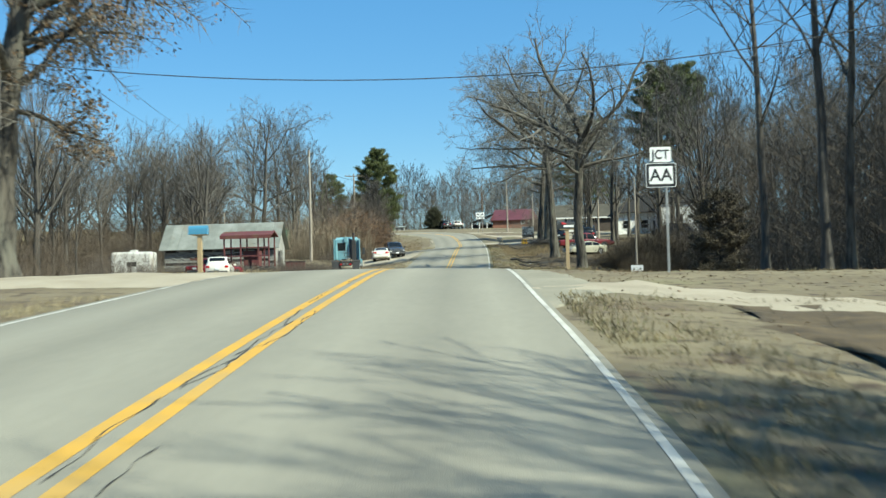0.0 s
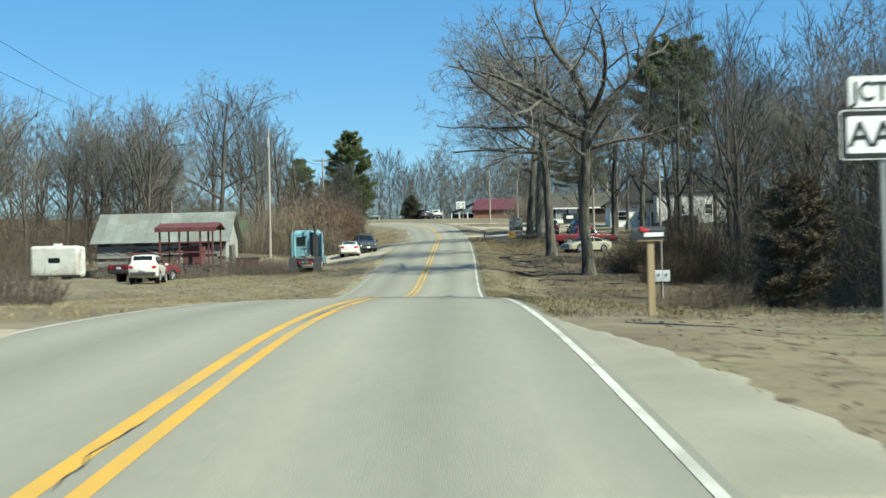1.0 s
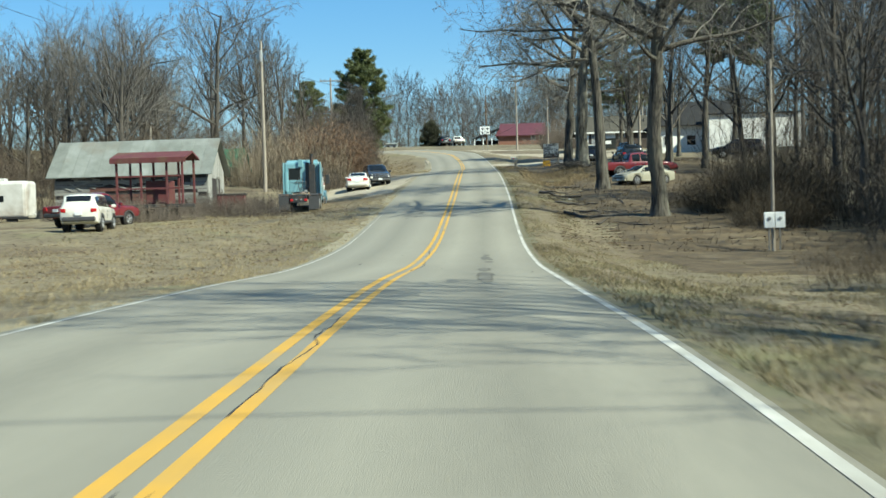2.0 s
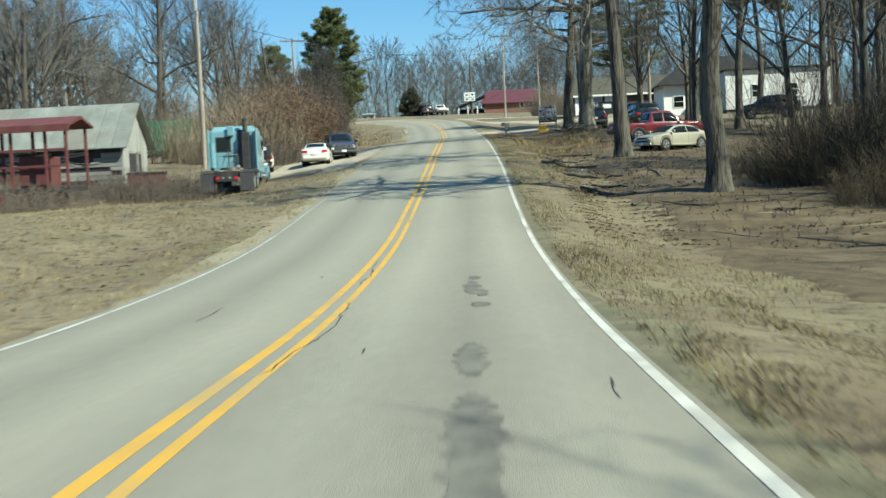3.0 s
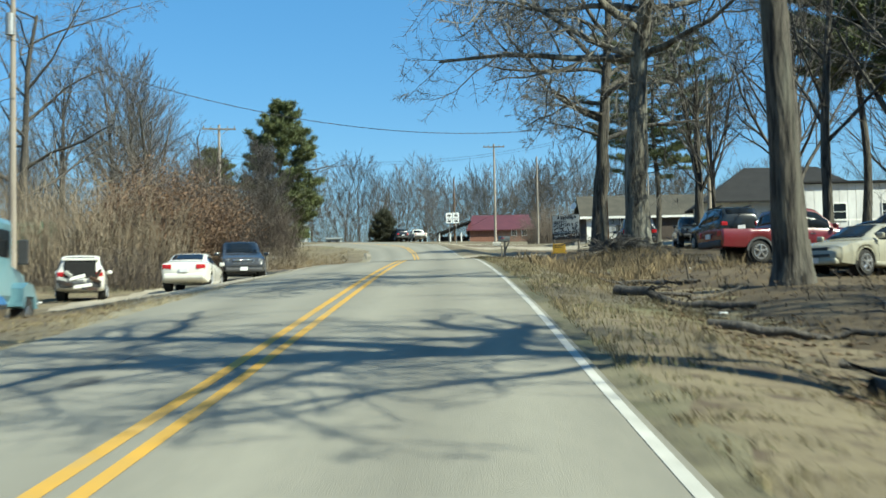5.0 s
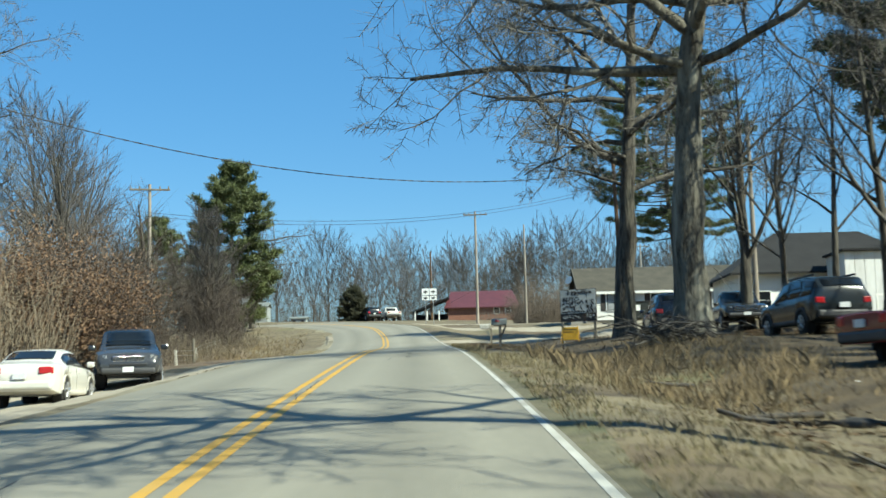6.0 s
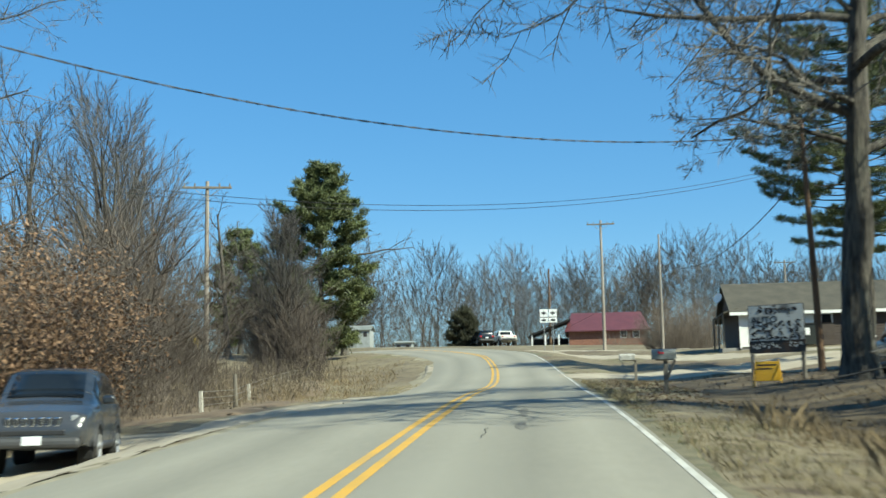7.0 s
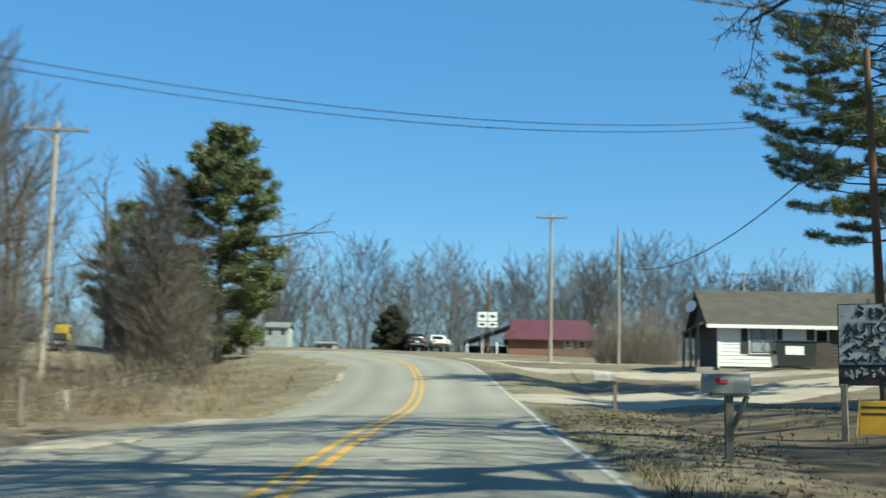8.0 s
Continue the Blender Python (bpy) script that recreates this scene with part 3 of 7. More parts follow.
for i, (u, y0, y1, w) in enumerate(((1.80, 53.6, 58.4, .40), (1.80, 59.2, 61.5, .30), (1.90, 65.2, 65.8, .26), (1.80, 66.9, 69.0, .26), (1.93, 66.6, 67.6, .22), (1.85, 69.2, 69.8, .2), (-1.34, 93.2, 94.0, .3), (-1.52, 91.3, 91.9, .22), (-1.9, 90.6, 91.0, .16), (1.56, 131.4, 133.0, .20), (1.56, 134.5, 137.4, .2))):
    road_patch(u, y0, y1, w, 40 + i)
rngc = random.Random(9)
for i in range(26):
    y = rngc.uniform(2, 150)
    V, F = [], []
    uu = rngc.uniform(-.09, .09) if i % 2 else rngc.uniform(-3, 3)
    length = rngc.uniform(2, 7) if i % 2 else rngc.uniform(.6, 2.2)
    pts = []
    steps = int(length * 4)
    for j in range(steps):
        yy = y + length * j / steps
        k = int(yy + 60)
        g = yy + 60 - k
        c = LINE[k] * (1 - g) + LINE[k + 1] * g
        uu += rngc.gauss(0, .028)
        pts.append((c[0] + RIGHT[k, 0] * uu, c[1], road_z(k, uu) * (1 - g) + road_z(k + 1, uu) * g + .0045))
    for p_ in pts:
        w_ = rngc.uniform(.002, .012)
        V += [(p_[0] - w_, p_[1], p_[2]), (p_[0] + w_, p_[1], p_[2])]
    F = [(2 * j, 2 * j + 1, 2 * j + 3, 2 * j + 2) for j in range(len(pts) - 1)]
    tagged(mesh_object("crack", V, F, M_CRACK, road), "thin dark crack in the asphalt")

# ---- trees ----
def tube(V, F, pts, radii, sides, knots=0.0):
    """Adds a tapered tube through points to lists of vertices and faces."""
    base = len(V)
    n = len(pts)
    for i in range(n):
        d = pts[min(i + 1, n - 1)] - pts[max(i - 1, 0)]
        d.normalize()
        a = d.orthogonal().normalized()
        b = d.cross(a)
        for s in range(sides):
            t = 2 * math.pi * s / sides
            q = a * math.cos(t) + b * math.sin(t)
            k = 1 + knots * noise.noise(pts[i] * 1.7 + q * 2.3) * 2 if knots else 1
            V.append(tuple(pts[i] + q * radii[i] * k))
    for i in range(n - 1):
        for s in range(sides):
            s2 = (s + 1) % sides
            F.append((base + i * sides + s, base + i * sides + s2, base + (i + 1) * sides + s2, base + (i + 1) * sides + s))


def twig(V, F, pts, r):
    """A fine twig: a slender three-sided spike through its first and last point."""
    d = (pts[-1] - pts[0]).normalized()
    a = d.orthogonal().normalized()
    b = d.cross(a)
    i = len(V)
    for t in (0, 2.094, 4.189):
        V.append(tuple(pts[0] + (a * math.cos(t) + b * math.sin(t)) * r))
    V.append(tuple(pts[-1]))
    for s in range(3):
        F.append((i + s, i + (s + 1) % 3, i + 3))


def turned(d, angle, spin):
    a = d.orthogonal().normalized()
    a.rotate(Matrix.Rotation(spin, 3, d))
    v = d.copy()
    v.rotate(Matrix.Rotation(angle, 3, a))
    return v


def limb(rng, V, F, tips, start, d, length, radius, level, top, p):
    """One branch with its side branches; level counts down to 0 for twigs."""
    nseg = (14 if top > 3 else 9) if level == top else (6 if top > 3 else 5) if level >= 2 else 2 if level == 1 else 2
    pts, radii = [start.copy()], [radius]
    v = d.copy()
    for i in range(nseg):
        v = v + Vector((rng.uniform(-1, 1), rng.uniform(-1, 1), rng.uniform(-1, 1))) * p["wander"] * (0.26 if level == top else 1.0) + Vector((0, 0, p["lift"] * (1 if level < top else 0.3)))
        v.normalize()
        pts.append(pts[-1] + v * (length / nseg))
        f = (i + 1) / nseg
        radii.append(max(p["thin"], radius * (1 - (p["taper"] if level == top else max(.74, p["taper"])) * f)))
    sides = (14 if top > 3 else 7) if level == top else (6 if top > 3 else 4) if level == top - 1 else 4 if level >= 2 else 3
    if level == 0:
        twig(V[1], F[1], pts, max(p["thin"], radius * 0.8))
        tips.append(pts[-1])
        return
    if level == top:
        p["spine"] = pts
    tube(V[0 if level >= p["split"] else 1], F[0 if level >= p["split"] else 1], pts, radii, sides, 0.17 if level == top else 0.12 if level == top - 1 else 0.0)
    if level == 0:
        tips.append(pts[-1])
        return
    count = p["kids"][top - level]
    lo = p["bare"] if level == top else 0.25
    spin = rng.uniform(0, 6.28)
    for c in range(count):
        f = lo + (1 - lo) * (c + rng.uniform(0.1, 0.9)) / count
        i = min(int(f * nseg), nseg - 1)
        g = f * nseg - i
        at = pts[i].lerp(pts[i + 1], g)
        r = radii[i] * (1 - g) + radii[i + 1] * g
        spin += 2.4 + rng.uniform(-0.5, 0.5)
        along = (pts[i + 1] - pts[i]).normalized()
        ang = radians(rng.uniform(*p["angle"])) * (1.1 - 0.4 * f)
        k = rng.uniform(0.75, 1.2) * (p["shrink_top"] if level == top else p["shrink"]) * (1.15 - 0.55 * f)
        limb(rng, V, F, tips, at, turned(along, ang, spin), length * k, r * rng.uniform(0.42, 0.66), level - 1, top, p)
    tips.append(pts[-1])


FORMS = {
    "oak": dict(wander=0.27, lift=0.012, taper=0.70, thin=0.011, split=3, kids=(10, 8, 8, 11), bare=0.38, angle=(45, 90), shrink_top=0.60, shrink=0.50),
    "oak_tall": dict(wander=0.27, lift=0.02, taper=0.72, thin=0.010, split=3, kids=(11, 8, 8, 10), bare=0.38, angle=(38, 78), shrink_top=0.36, shrink=0.50),
    "oak_fork": dict(wander=0.29, lift=0.012, taper=0.36, thin=0.010, split=3, kids=(3, 9, 8, 10), bare=0.7, angle=(45, 88), shrink_top=0.55, shrink=0.50),
    "forest": dict(wander=0.15, lift=0.05, taper=0.85, thin=0.014, split=2, kids=(13, 8, 8), bare=0.22, angle=(28, 68), shrink_top=0.38, shrink=0.52),
    "vase": dict(wander=0.14, lift=0.06, taper=0.80, thin=0.013, split=2, kids=(15, 9, 13), bare=0.15, angle=(20, 50), shrink_top=0.55, shrink=0.48),
    "round": dict(wander=0.17, lift=0.045, taper=0.62, thin=0.011, split=2, kids=(12, 9, 11), bare=0.25, angle=(15, 62), shrink_top=0.85, shrink=0.46),
    "far": dict(wander=0.15, lift=0.06, taper=0.85, thin=0.017, split=2, kids=(12, 8, 7), bare=0.2, angle=(14, 58), shrink_top=0.80, shrink=0.50),
}


def bare_tree(name, form, height, radius, seed, levels, bark=None, twig=None, lean=(0, 0), low=None, fork=None, kids=None):
    """An Empty with a trunk and limbs, and a crown of fine bare twigs."""
    rng = random.Random(seed)
    p = dict(FORMS[form])
    if low is not None:
        p["bare"] = low
    if kids:
        p["kids"] = kids
    V, F, tips = ([], []), ([], []), []
    p["split"] = max(1, levels - 1)
    flare = [Vector((0, 0, -0.25)), Vector((0, 0, 0.12)), Vector((0, 0, 0.45)), Vector((0, 0, 1.0))]
    tube(V[0], F[0], flare, [radius * 1.7, radius * 1.36, radius * 1.14, radius * 1.02], 11, 0.12)
    d = Vector((lean[0], lean[1], 1)).normalized()
    limb(rng, V, F, tips, Vector((0, 0, 0.5)), d, height, radius, levels, levels, p)
    for f_at, yaw, tilt, ln, rr in fork or ():
        dd = Vector((math.cos(radians(yaw)) * math.sin(radians(tilt)), math.sin(radians(yaw)) * math.sin(radians(tilt)), math.cos(radians(tilt))))
        k = max(0.0, min(.97, f_at)) * (len(p["spine"]) - 1)
        at = p["spine"][int(k)].lerp(p["spine"][int(k) + 1], k - int(k))
        limb(rng, V, F, tips, at, dd, ln, rr, levels - 1, levels, p)
    root = new(name)
    mesh_object("trunk", V[0], F[0], bark or M_BARK, root, smooth=True)
    mesh_object("crown", V[1], F[1], twig or M_TWIG, root, label="bare twigs without leaves")
    return root, tips


def leaf_bits(tips, per, size, spread, rng, flat=0.0):
    """Small bent leaves scattered round points."""
    V, F = [], []
    for t in tips:
        for _ in range(per):
            c = t + Vector((rng.gauss(0, spread), rng.gauss(0, spread), rng.gauss(0, spread * 0.8)))
            a = Vector((rng.uniform(-1, 1), rng.uniform(-1, 1), rng.uniform(-1, 1) * (1 - flat))).normalized()
            b = a.orthogonal().normalized()
            b.rotate(Matrix.Rotation(rng.uniform(0, 6.28), 3, a))
            s = size * rng.uniform(0.6, 1.3)
            i = len(V)
            V += [tuple(c - a * s), tuple(c + b * s * 0.45), tuple(c + a * s + b * s * 0.1), tuple(c - b * s * 0.45)]
            F.append((i, i + 1, i + 2, i + 3))
    return V, F


def needle_clump(V, F, c, d, rng, size, count, fat=0.10):
    """A tuft of fine needles that fan out and up from a shoot."""
    for _ in range(count):
        v = (d * rng.uniform(0.0, 0.9) + Vector((rng.gauss(0, 0.65), rng.gauss(0, 0.65), rng.gauss(0.2, 0.5)))).normalized()
        w = v.orthogonal().normalized()
        w.rotate(Matrix.Rotation(rng.uniform(0, 6.28), 3, v))
        s = size * rng.uniform(0.6, 1.2)
        o = c + Vector((rng.gauss(0, 0.45), rng.gauss(0, 0.45), rng.gauss(0, 0.3))) * size
        i = len(V)
        V += [tuple(o - w * s * fat), tuple(o + w * s * fat), tuple(o + v * s)]
        F.append((i, i + 1, i + 2))


PROFILES = {
    "pyramid": ((0.0, 0.75), (0.15, 1.0), (0.5, 0.8), (0.8, 0.42), (1.0, 0.10)),
    "rounded": ((0.0, 0.45), (0.12, 0.85), (0.30, 1.0), (0.52, 0.98), (0.68, 0.82), (0.85, 0.50), (1.0, 0.16)),
    "full": ((0.0, 0.60), (0.10, 0.90), (0.30, 1.0), (0.52, 0.92), (0.70, 0.78), (0.85, 0.52), (1.0, 0.18)),
    "ball": ((0.0, 0.60), (0.25, 0.95), (0.55, 1.0), (0.80, 0.90), (0.93, 0.70), (1.0, 0.45)),
    "dome": ((0.0, 0.70), (0.30, 1.0), (0.60, 0.97), (0.85, 0.78), (1.0, 0.45)),
    "layered": ((0.0, 0.62), (0.25, 0.80), (0.55, 1.0), (0.80, 0.85), (1.0, 0.35)),
}


def pine(name, height, radius, seed, low, spread, label, form="rounded", boughs=60, tufts=15, needles=40, size=0.30, leaf=None, lift=0.25, wild=0.13, fat=0.10):
    """A pine: a straight trunk, boughs turned up at the ends, each with plumes of needle tufts and sky between."""
    rng = random.Random(seed)
    V, F, NV, NF, BV, BF = [], [], [], [], [], []
    pts = [Vector((0.010 * height * math.sin(i * 0.7), 0.008 * height * math.cos(i * 0.9), height * i / 12 - (0.2 if i == 0 else 0))) for i in range(13)]
    tube(V, F, pts, [max(0.03, radius * (1.15 if i == 0 else 1) * (1 - 0.9 * i / 12)) for i in range(13)], 9)
    prof = PROFILES[form]
    spin = 0.0
    for b in range(boughs):
        g0 = (b + rng.random()) / boughs
        f = low + (1 - low) * g0
        spin += 2.4 + rng.uniform(-0.5, 0.5)
        reach = spread * float(np.interp(g0, [q[0] for q in prof], [q[1] for q in prof])) * rng.choice((0.7, 0.85, 1.0, 1.0, 1.12))
        k = min(12.0, f * 12)
        o = pts[int(k)].lerp(pts[min(12, int(k) + 1)], k - int(k))
        rise = rng.uniform(-wild, wild * 1.6) + lift * (g0 - 0.3)
        h = Vector((math.cos(spin), math.sin(spin), rise)).normalized()
        side = Vector((-math.sin(spin), math.cos(spin), 0))
        sway = rng.gauss(0, 0.10) * reach
        bp = [o, o + h * reach * 0.35 + side * sway * 0.4 - Vector((0, 0, 0.03 * reach)), o + h * reach * 0.7 + side * sway - Vector((0, 0, 0.02 * reach)), o + h * reach + side * sway + Vector((0, 0, 0.07 * reach))]
        tube(BV, BF, bp, [0.045 * (1.3 - g0) + 0.015, 0.035, 0.022, 0.010], 4)
        m = max(4, int(tufts * (0.35 + 0.65 * reach / spread)))
        inner = rng.uniform(0.30, 0.5)
        for c in range(m):
            g = inner + (1.03 - inner) * (c + rng.random()) / m
            i = min(2, int(g * 3 / 1.05))
            q = bp[i].lerp(bp[i + 1], min(1.05, g * 3 - i))
            wide = 0.16 * reach * math.sin(math.pi * min(1, max(0, (g - inner) / (1.05 - inner))) ** 0.8) + 0.10
            e = q + side * rng.uniform(-1, 1) * wide + Vector((0, 0, abs(rng.gauss(0.06, 0.10))))
            if rng.random() < 0.4:
                twig(BV, BF, [q, e], 0.010)
            needle_clump(NV, NF, e, (h + Vector((0, 0, 0.7))).normalized(), rng, size, needles, fat)
    root = new(name)
    mesh_object("trunk", V, F, M_BARK, root, smooth=True)
    mesh_object("bough_frame", BV, BF, M_BARK, root)
    mesh_object("crown", NV, NF, leaf or M_NEEDLE, root, label="plumes of green needles")
    return tagged(root, label, name.replace("_", " "))


def stand(ob, x, y, turn=0, scale=1.0, sink=0.0):
    ob.matrix_world = pose(x, y, land_at(x, y) - sink, 0, 0, turn) @ Matrix.Scale(scale, 4)
    return ob


def brush(name, w, l, h, count, seed, material, label, category="bush", lean=0.35, leaf=None, leaf_part=0.0, forks=7, arch=0.0, thick=1.0):
    """A thicket of thin upright stems over a patch of ground, in its own coordinates."""
    rng = random.Random(seed)
    V, F, TV, TF, tips = [], [], [], [], []
    for _ in range(count):
        a, r = rng.uniform(0, 6.28), math.sqrt(rng.random())
        x, y = math.cos(a) * r * w / 2, math.sin(a) * r * l / 2
        hh = h * rng.uniform(0.45, 1.0) * (1.1 - 0.55 * r * r)
        v = Vector((math.cos(a) * lean * r + rng.gauss(0, 0.15), math.sin(a) * lean * r + rng.gauss(0, 0.15), 1)).normalized()
        o = Vector((x, y, -0.15))
        pts = [o]
        for i in range(4):
            v = (v + Vector((rng.gauss(0, 0.13), rng.gauss(0, 0.13), 0.02 - arch))).normalized()
            pts.append(pts[-1] + v * hh / 4)
        r0 = (0.006 + 0.005 * hh / 2) * thick
        tube(V, F, [pts[0], pts[2]], [r0, r0 * 0.65], 3)
        twig(V, F, [pts[2], pts[4]], r0 * 0.65)
        tips.append(pts[-1])
        for _k in range(forks):
            i = rng.randint(1, 3)
            d = turned((pts[i + 1] - pts[i]).normalized(), radians(rng.uniform(20, 55)), rng.uniform(0, 6.28))
            e = pts[i] + d * hh * rng.uniform(0.18, 0.4)
            twig(TV, TF, [pts[i], e], r0 * 0.6)
            tips.append(e)
    root = new(name)
    tagged(mesh_object("stem_mass", V, F, material, root), kind="stuff")
    tagged(mesh_object("twig_mass", TV, TF, material, root), kind="stuff")
    if leaf:
        rng.shuffle(tips)
        LV, LF = leaf_bits(tips[: int(len(tips) * leaf_part)], 9, 0.062, 0.19, rng)
        tagged(mesh_object("leaf_mass", LV, LF, leaf, root), kind="stuff")
    return tagged(root, label, category)

# ---- poles, signs, boxes ----
def text_mesh(name, body, size, material, parent, m, squeeze=1.0):
    cu = bpy.data.curves.new(name, "FONT")
    cu.body, cu.size, cu.align_x, cu.align_y, cu.extrude = body, size, "CENTER", "CENTER", 0.002
    cu.offset = size * 0.012
    tmp = bpy.data.objects.new(name, cu)
    me = bpy.data.meshes.new_from_object(tmp)
    bpy.data.objects.remove(tmp)
    me.materials.append(material)
    ob = new(name, me)
    ob.parent = parent
    ob.matrix_local = m @ Matrix.Diagonal((squeeze, 1, 1, 1))
    return ob


def plate(bm, w, h, r, t=0.004, z=0.0):
    """A flat plate with rounded corners in the xz plane, facing -y."""
    pts = []
    for cx, cz, a0 in ((w / 2 - r, h / 2 - r, 0), (-w / 2 + r, h / 2 - r, 90), (-w / 2 + r, -h / 2 + r, 180), (w / 2 - r, -h / 2 + r, 270)):
        for i in range(5):
            a = radians(a0 + 22.5 * i)
            pts.append((cx + r * math.cos(a), cz + r * math.sin(a) + z))
    f0 = [bm.verts.new((x, 0, zz)) for x, zz in pts]
    f1 = [bm.verts.new((x, t, zz)) for x, zz in pts]
    bm.faces.new(f0)
    bm.faces.new(f1[::-1])
    for i in range(len(pts)):
        j = (i + 1) % len(pts)
        bm.faces.new((f0[i], f0[j], f1[j], f1[i]))
    return bm


def utility_pole(x, y, top, label, arm=None, material=None, radius=0.15, group="utility poles", lean=(0, 0), arm_turn=0, can=False):
    z = land_at(x, y)
    h = top - z
    root = thing("utility_pole", pose(x, y, z, lean[0], lean[1], 0), label, "utility pole", group)
    part("pole", rodded((0, 0, -0.4), (0, 0, h), radius, radius * 0.62, 12), material or M_WOOD_POLE, root, smooth=False)
    if arm:
        bm = boxed(-arm / 2, arm / 2, -0.16, -0.06, h - 0.42, h - 0.30, 0.01)
        bmesh.ops.rotate(bm, verts=bm.verts, cent=(0, 0, 0), matrix=Matrix.Rotation(radians(arm_turn), 3, "Z"))
        part("crossarm", bm, M_POST_OLD, root)
        for s in (-1, 1):
            bm = rodded((s * arm * 0.28, -0.11, h - 0.40), (0, -0.1, h - 0.95), 0.018, sides=5)
            bmesh.ops.rotate(bm, verts=bm.verts, cent=(0, 0, 0), matrix=Matrix.Rotation(radians(arm_turn), 3, "Z"))
            part("brace", bm, M_GALV, root)
        for s in (-0.46, -0.25, 0.25, 0.46):
            bm = rodded((s * arm, -0.11, h - 0.30), (s * arm, -0.11, h - 0.12), 0.05, 0.03, 8)
            bmesh.ops.rotate(bm, verts=bm.verts, cent=(0, 0, 0), matrix=Matrix.Rotation(radians(arm_turn), 3, "Z"))
            part("insulator", bm, M_POST_OLD, root)
    if can:
        bm = rodded((0.0, -0.32, h - 1.7), (0.0, -0.32, h - 0.8), 0.19, 0.19, 12)
        part("transformer", bm, M_GALV, root, "pale grey transformer can")
    return root


def cable(name, a, b, sag, r=0.012, twist=False, label="black overhead cable"):
    a, b = Vector(a), Vector(b)
    pts = []
    for i in range(33):
        f = i / 32
        q = a.lerp(b, f)
        q.z -= 4 * sag * f * (1 - f)
        pts.append(q)
    V, F = [], []
    if twist:
        for ph in (0, math.pi):
            pp = []
            for i in range(161):
                f = i / 160
                q = a.lerp(b, f)
                q.z -= 4 * sag * f * (1 - f)
                s = f * (b - a).length / 0.9 * 2 * math.pi + ph
                pp.append(q + Vector((0, math.cos(s), math.sin(s))) * r * 1.1)
            tube(V, F, pp, [r] * 161, 4)
    else:
        tube(V, F, pts, [r] * 33, 5)
    return tagged(mesh_object(name, V, F, M_CABLE), label, "cable")


def junction_sign():
    x, y = 3.86, 30.45
    z = land_at(4.1, 31.2)
    root = thing("route_sign", pose(x, y, z), "white junction plate over black-framed route plate on a steel post", "road sign")
    h = 4.36 - z
    part("post", boxed(0.10, 0.16, 0.02, 0.06, -0.4, h + 0.2, 0.006), M_GALV, root)
    sign = part("route_plate", plate(bmesh.new(), 0.762, 0.61, 0.05, 0.004, h - 0.305), M_SIGN_WHITE, root)
    bm = plate(bmesh.new(), 0.735, 0.583, 0.045, 0.002, h - 0.305)
    bmesh.ops.translate(bm, vec=(0, -0.003, 0), verts=bm.verts)
    part("black_border", bm, M_BLACK, sign)
    bm = plate(bmesh.new(), 0.60, 0.45, 0.03, 0.002, h - 0.305)
    bmesh.ops.translate(bm, vec=(0, -0.006, 0), verts=bm.verts)
    part("white_field", bm, M_SIGN_WHITE, sign)
    text_mesh("letters", "AA", 0.43, M_BLACK, sign, pose(0, -0.010, h - 0.315, 90), 0.98)
    top = part("junction_plate", plate(bmesh.new(), 0.533, 0.381, 0.04, 0.004, h + 0.22), M_SIGN_WHITE, root)
    text_mesh("letters", "JCT", 0.33, M_BLACK, top, pose(0, -0.006, h + 0.21, 90), 0.85)


def mailbox(x, y, turn, box_mat, post_mat, label, post_h=1.05, flag=True, brace=False, size=(0.17, 0.48, 0.22), tag=True, post=0.05, flag_side=-1, reach=0.0):
    """A rural mailbox with a domed top on a wooden post; its door faces along local -y."""
    z = land_at(x, y)
    root = thing("mailbox", pose(x, y, z, 0, 0, turn), label, "mailbox", "rural mailboxes")
    part("post", boxed(-post, post, -post, post, -0.3, post_h, 0.008), post_mat, root)
    w, l, h = size
    prof = [(-w / 2, 0), (w / 2, 0), (w / 2, h * 0.55)] + [(w / 2 * math.cos(a), h * 0.55 + h * 0.45 * math.sin(a)) for a in np.linspace(0.3, math.pi - 0.3, 7)] + [(-w / 2, h * 0.55)]
    bm = prism([(a, b + post_h + 0.03) for a, b in prof], -l * 0.55 - reach, l * 0.45 - reach)
    shell = part("box", bm, box_mat, root)
    bm = prism([(a * 1.06, b * 1.03 + post_h + 0.025) for a, b in prof], -l * 0.55 - reach - 0.012, -l * 0.55 - reach + 0.012)
    part("door", bm, box_mat, root)
    part("base_board", boxed(-w * 0.45, w * 0.45, -l * 0.4 - reach, max(post, l * 0.4 - reach), post_h, post_h + 0.03, 0.004), post_mat, root)
    if flag:
        s = flag_side
        bm = boxed(s * w / 2 - 0.006 if s > 0 else s * w / 2 - 0.012, s * w / 2 + 0.012 if s > 0 else s * w / 2 + 0.006, -l * 0.30, -l * 0.05, post_h + 0.15, post_h + 0.19, 0.002)
        box(bm, s * w / 2 - 0.012, s * w / 2 + 0.012, -l * 0.32, -l * 0.22, post_h + 0.17, post_h + 0.22, 0.002)
        part("flag", bm, M_FLAG, root, "red flag")
    if tag:
        s = flag_side
        bm = bmesh.new()
        a0, a1 = (s * w / 2, s * w / 2 + 0.004) if s > 0 else (s * w / 2 - 0.004, s * w / 2)
        box(bm, a0, a1, -l * 0.2, l * 0.40, post_h + 0.07, post_h + 0.13)
        part("name_strip", bm, M_SIGN_WHITE, shell)
    if brace:
        part("brace", rodded((0, 0.02, post_h - 0.45), (0, l * 0.40, post_h), 0.035, sides=4), post_mat, root)
    return root


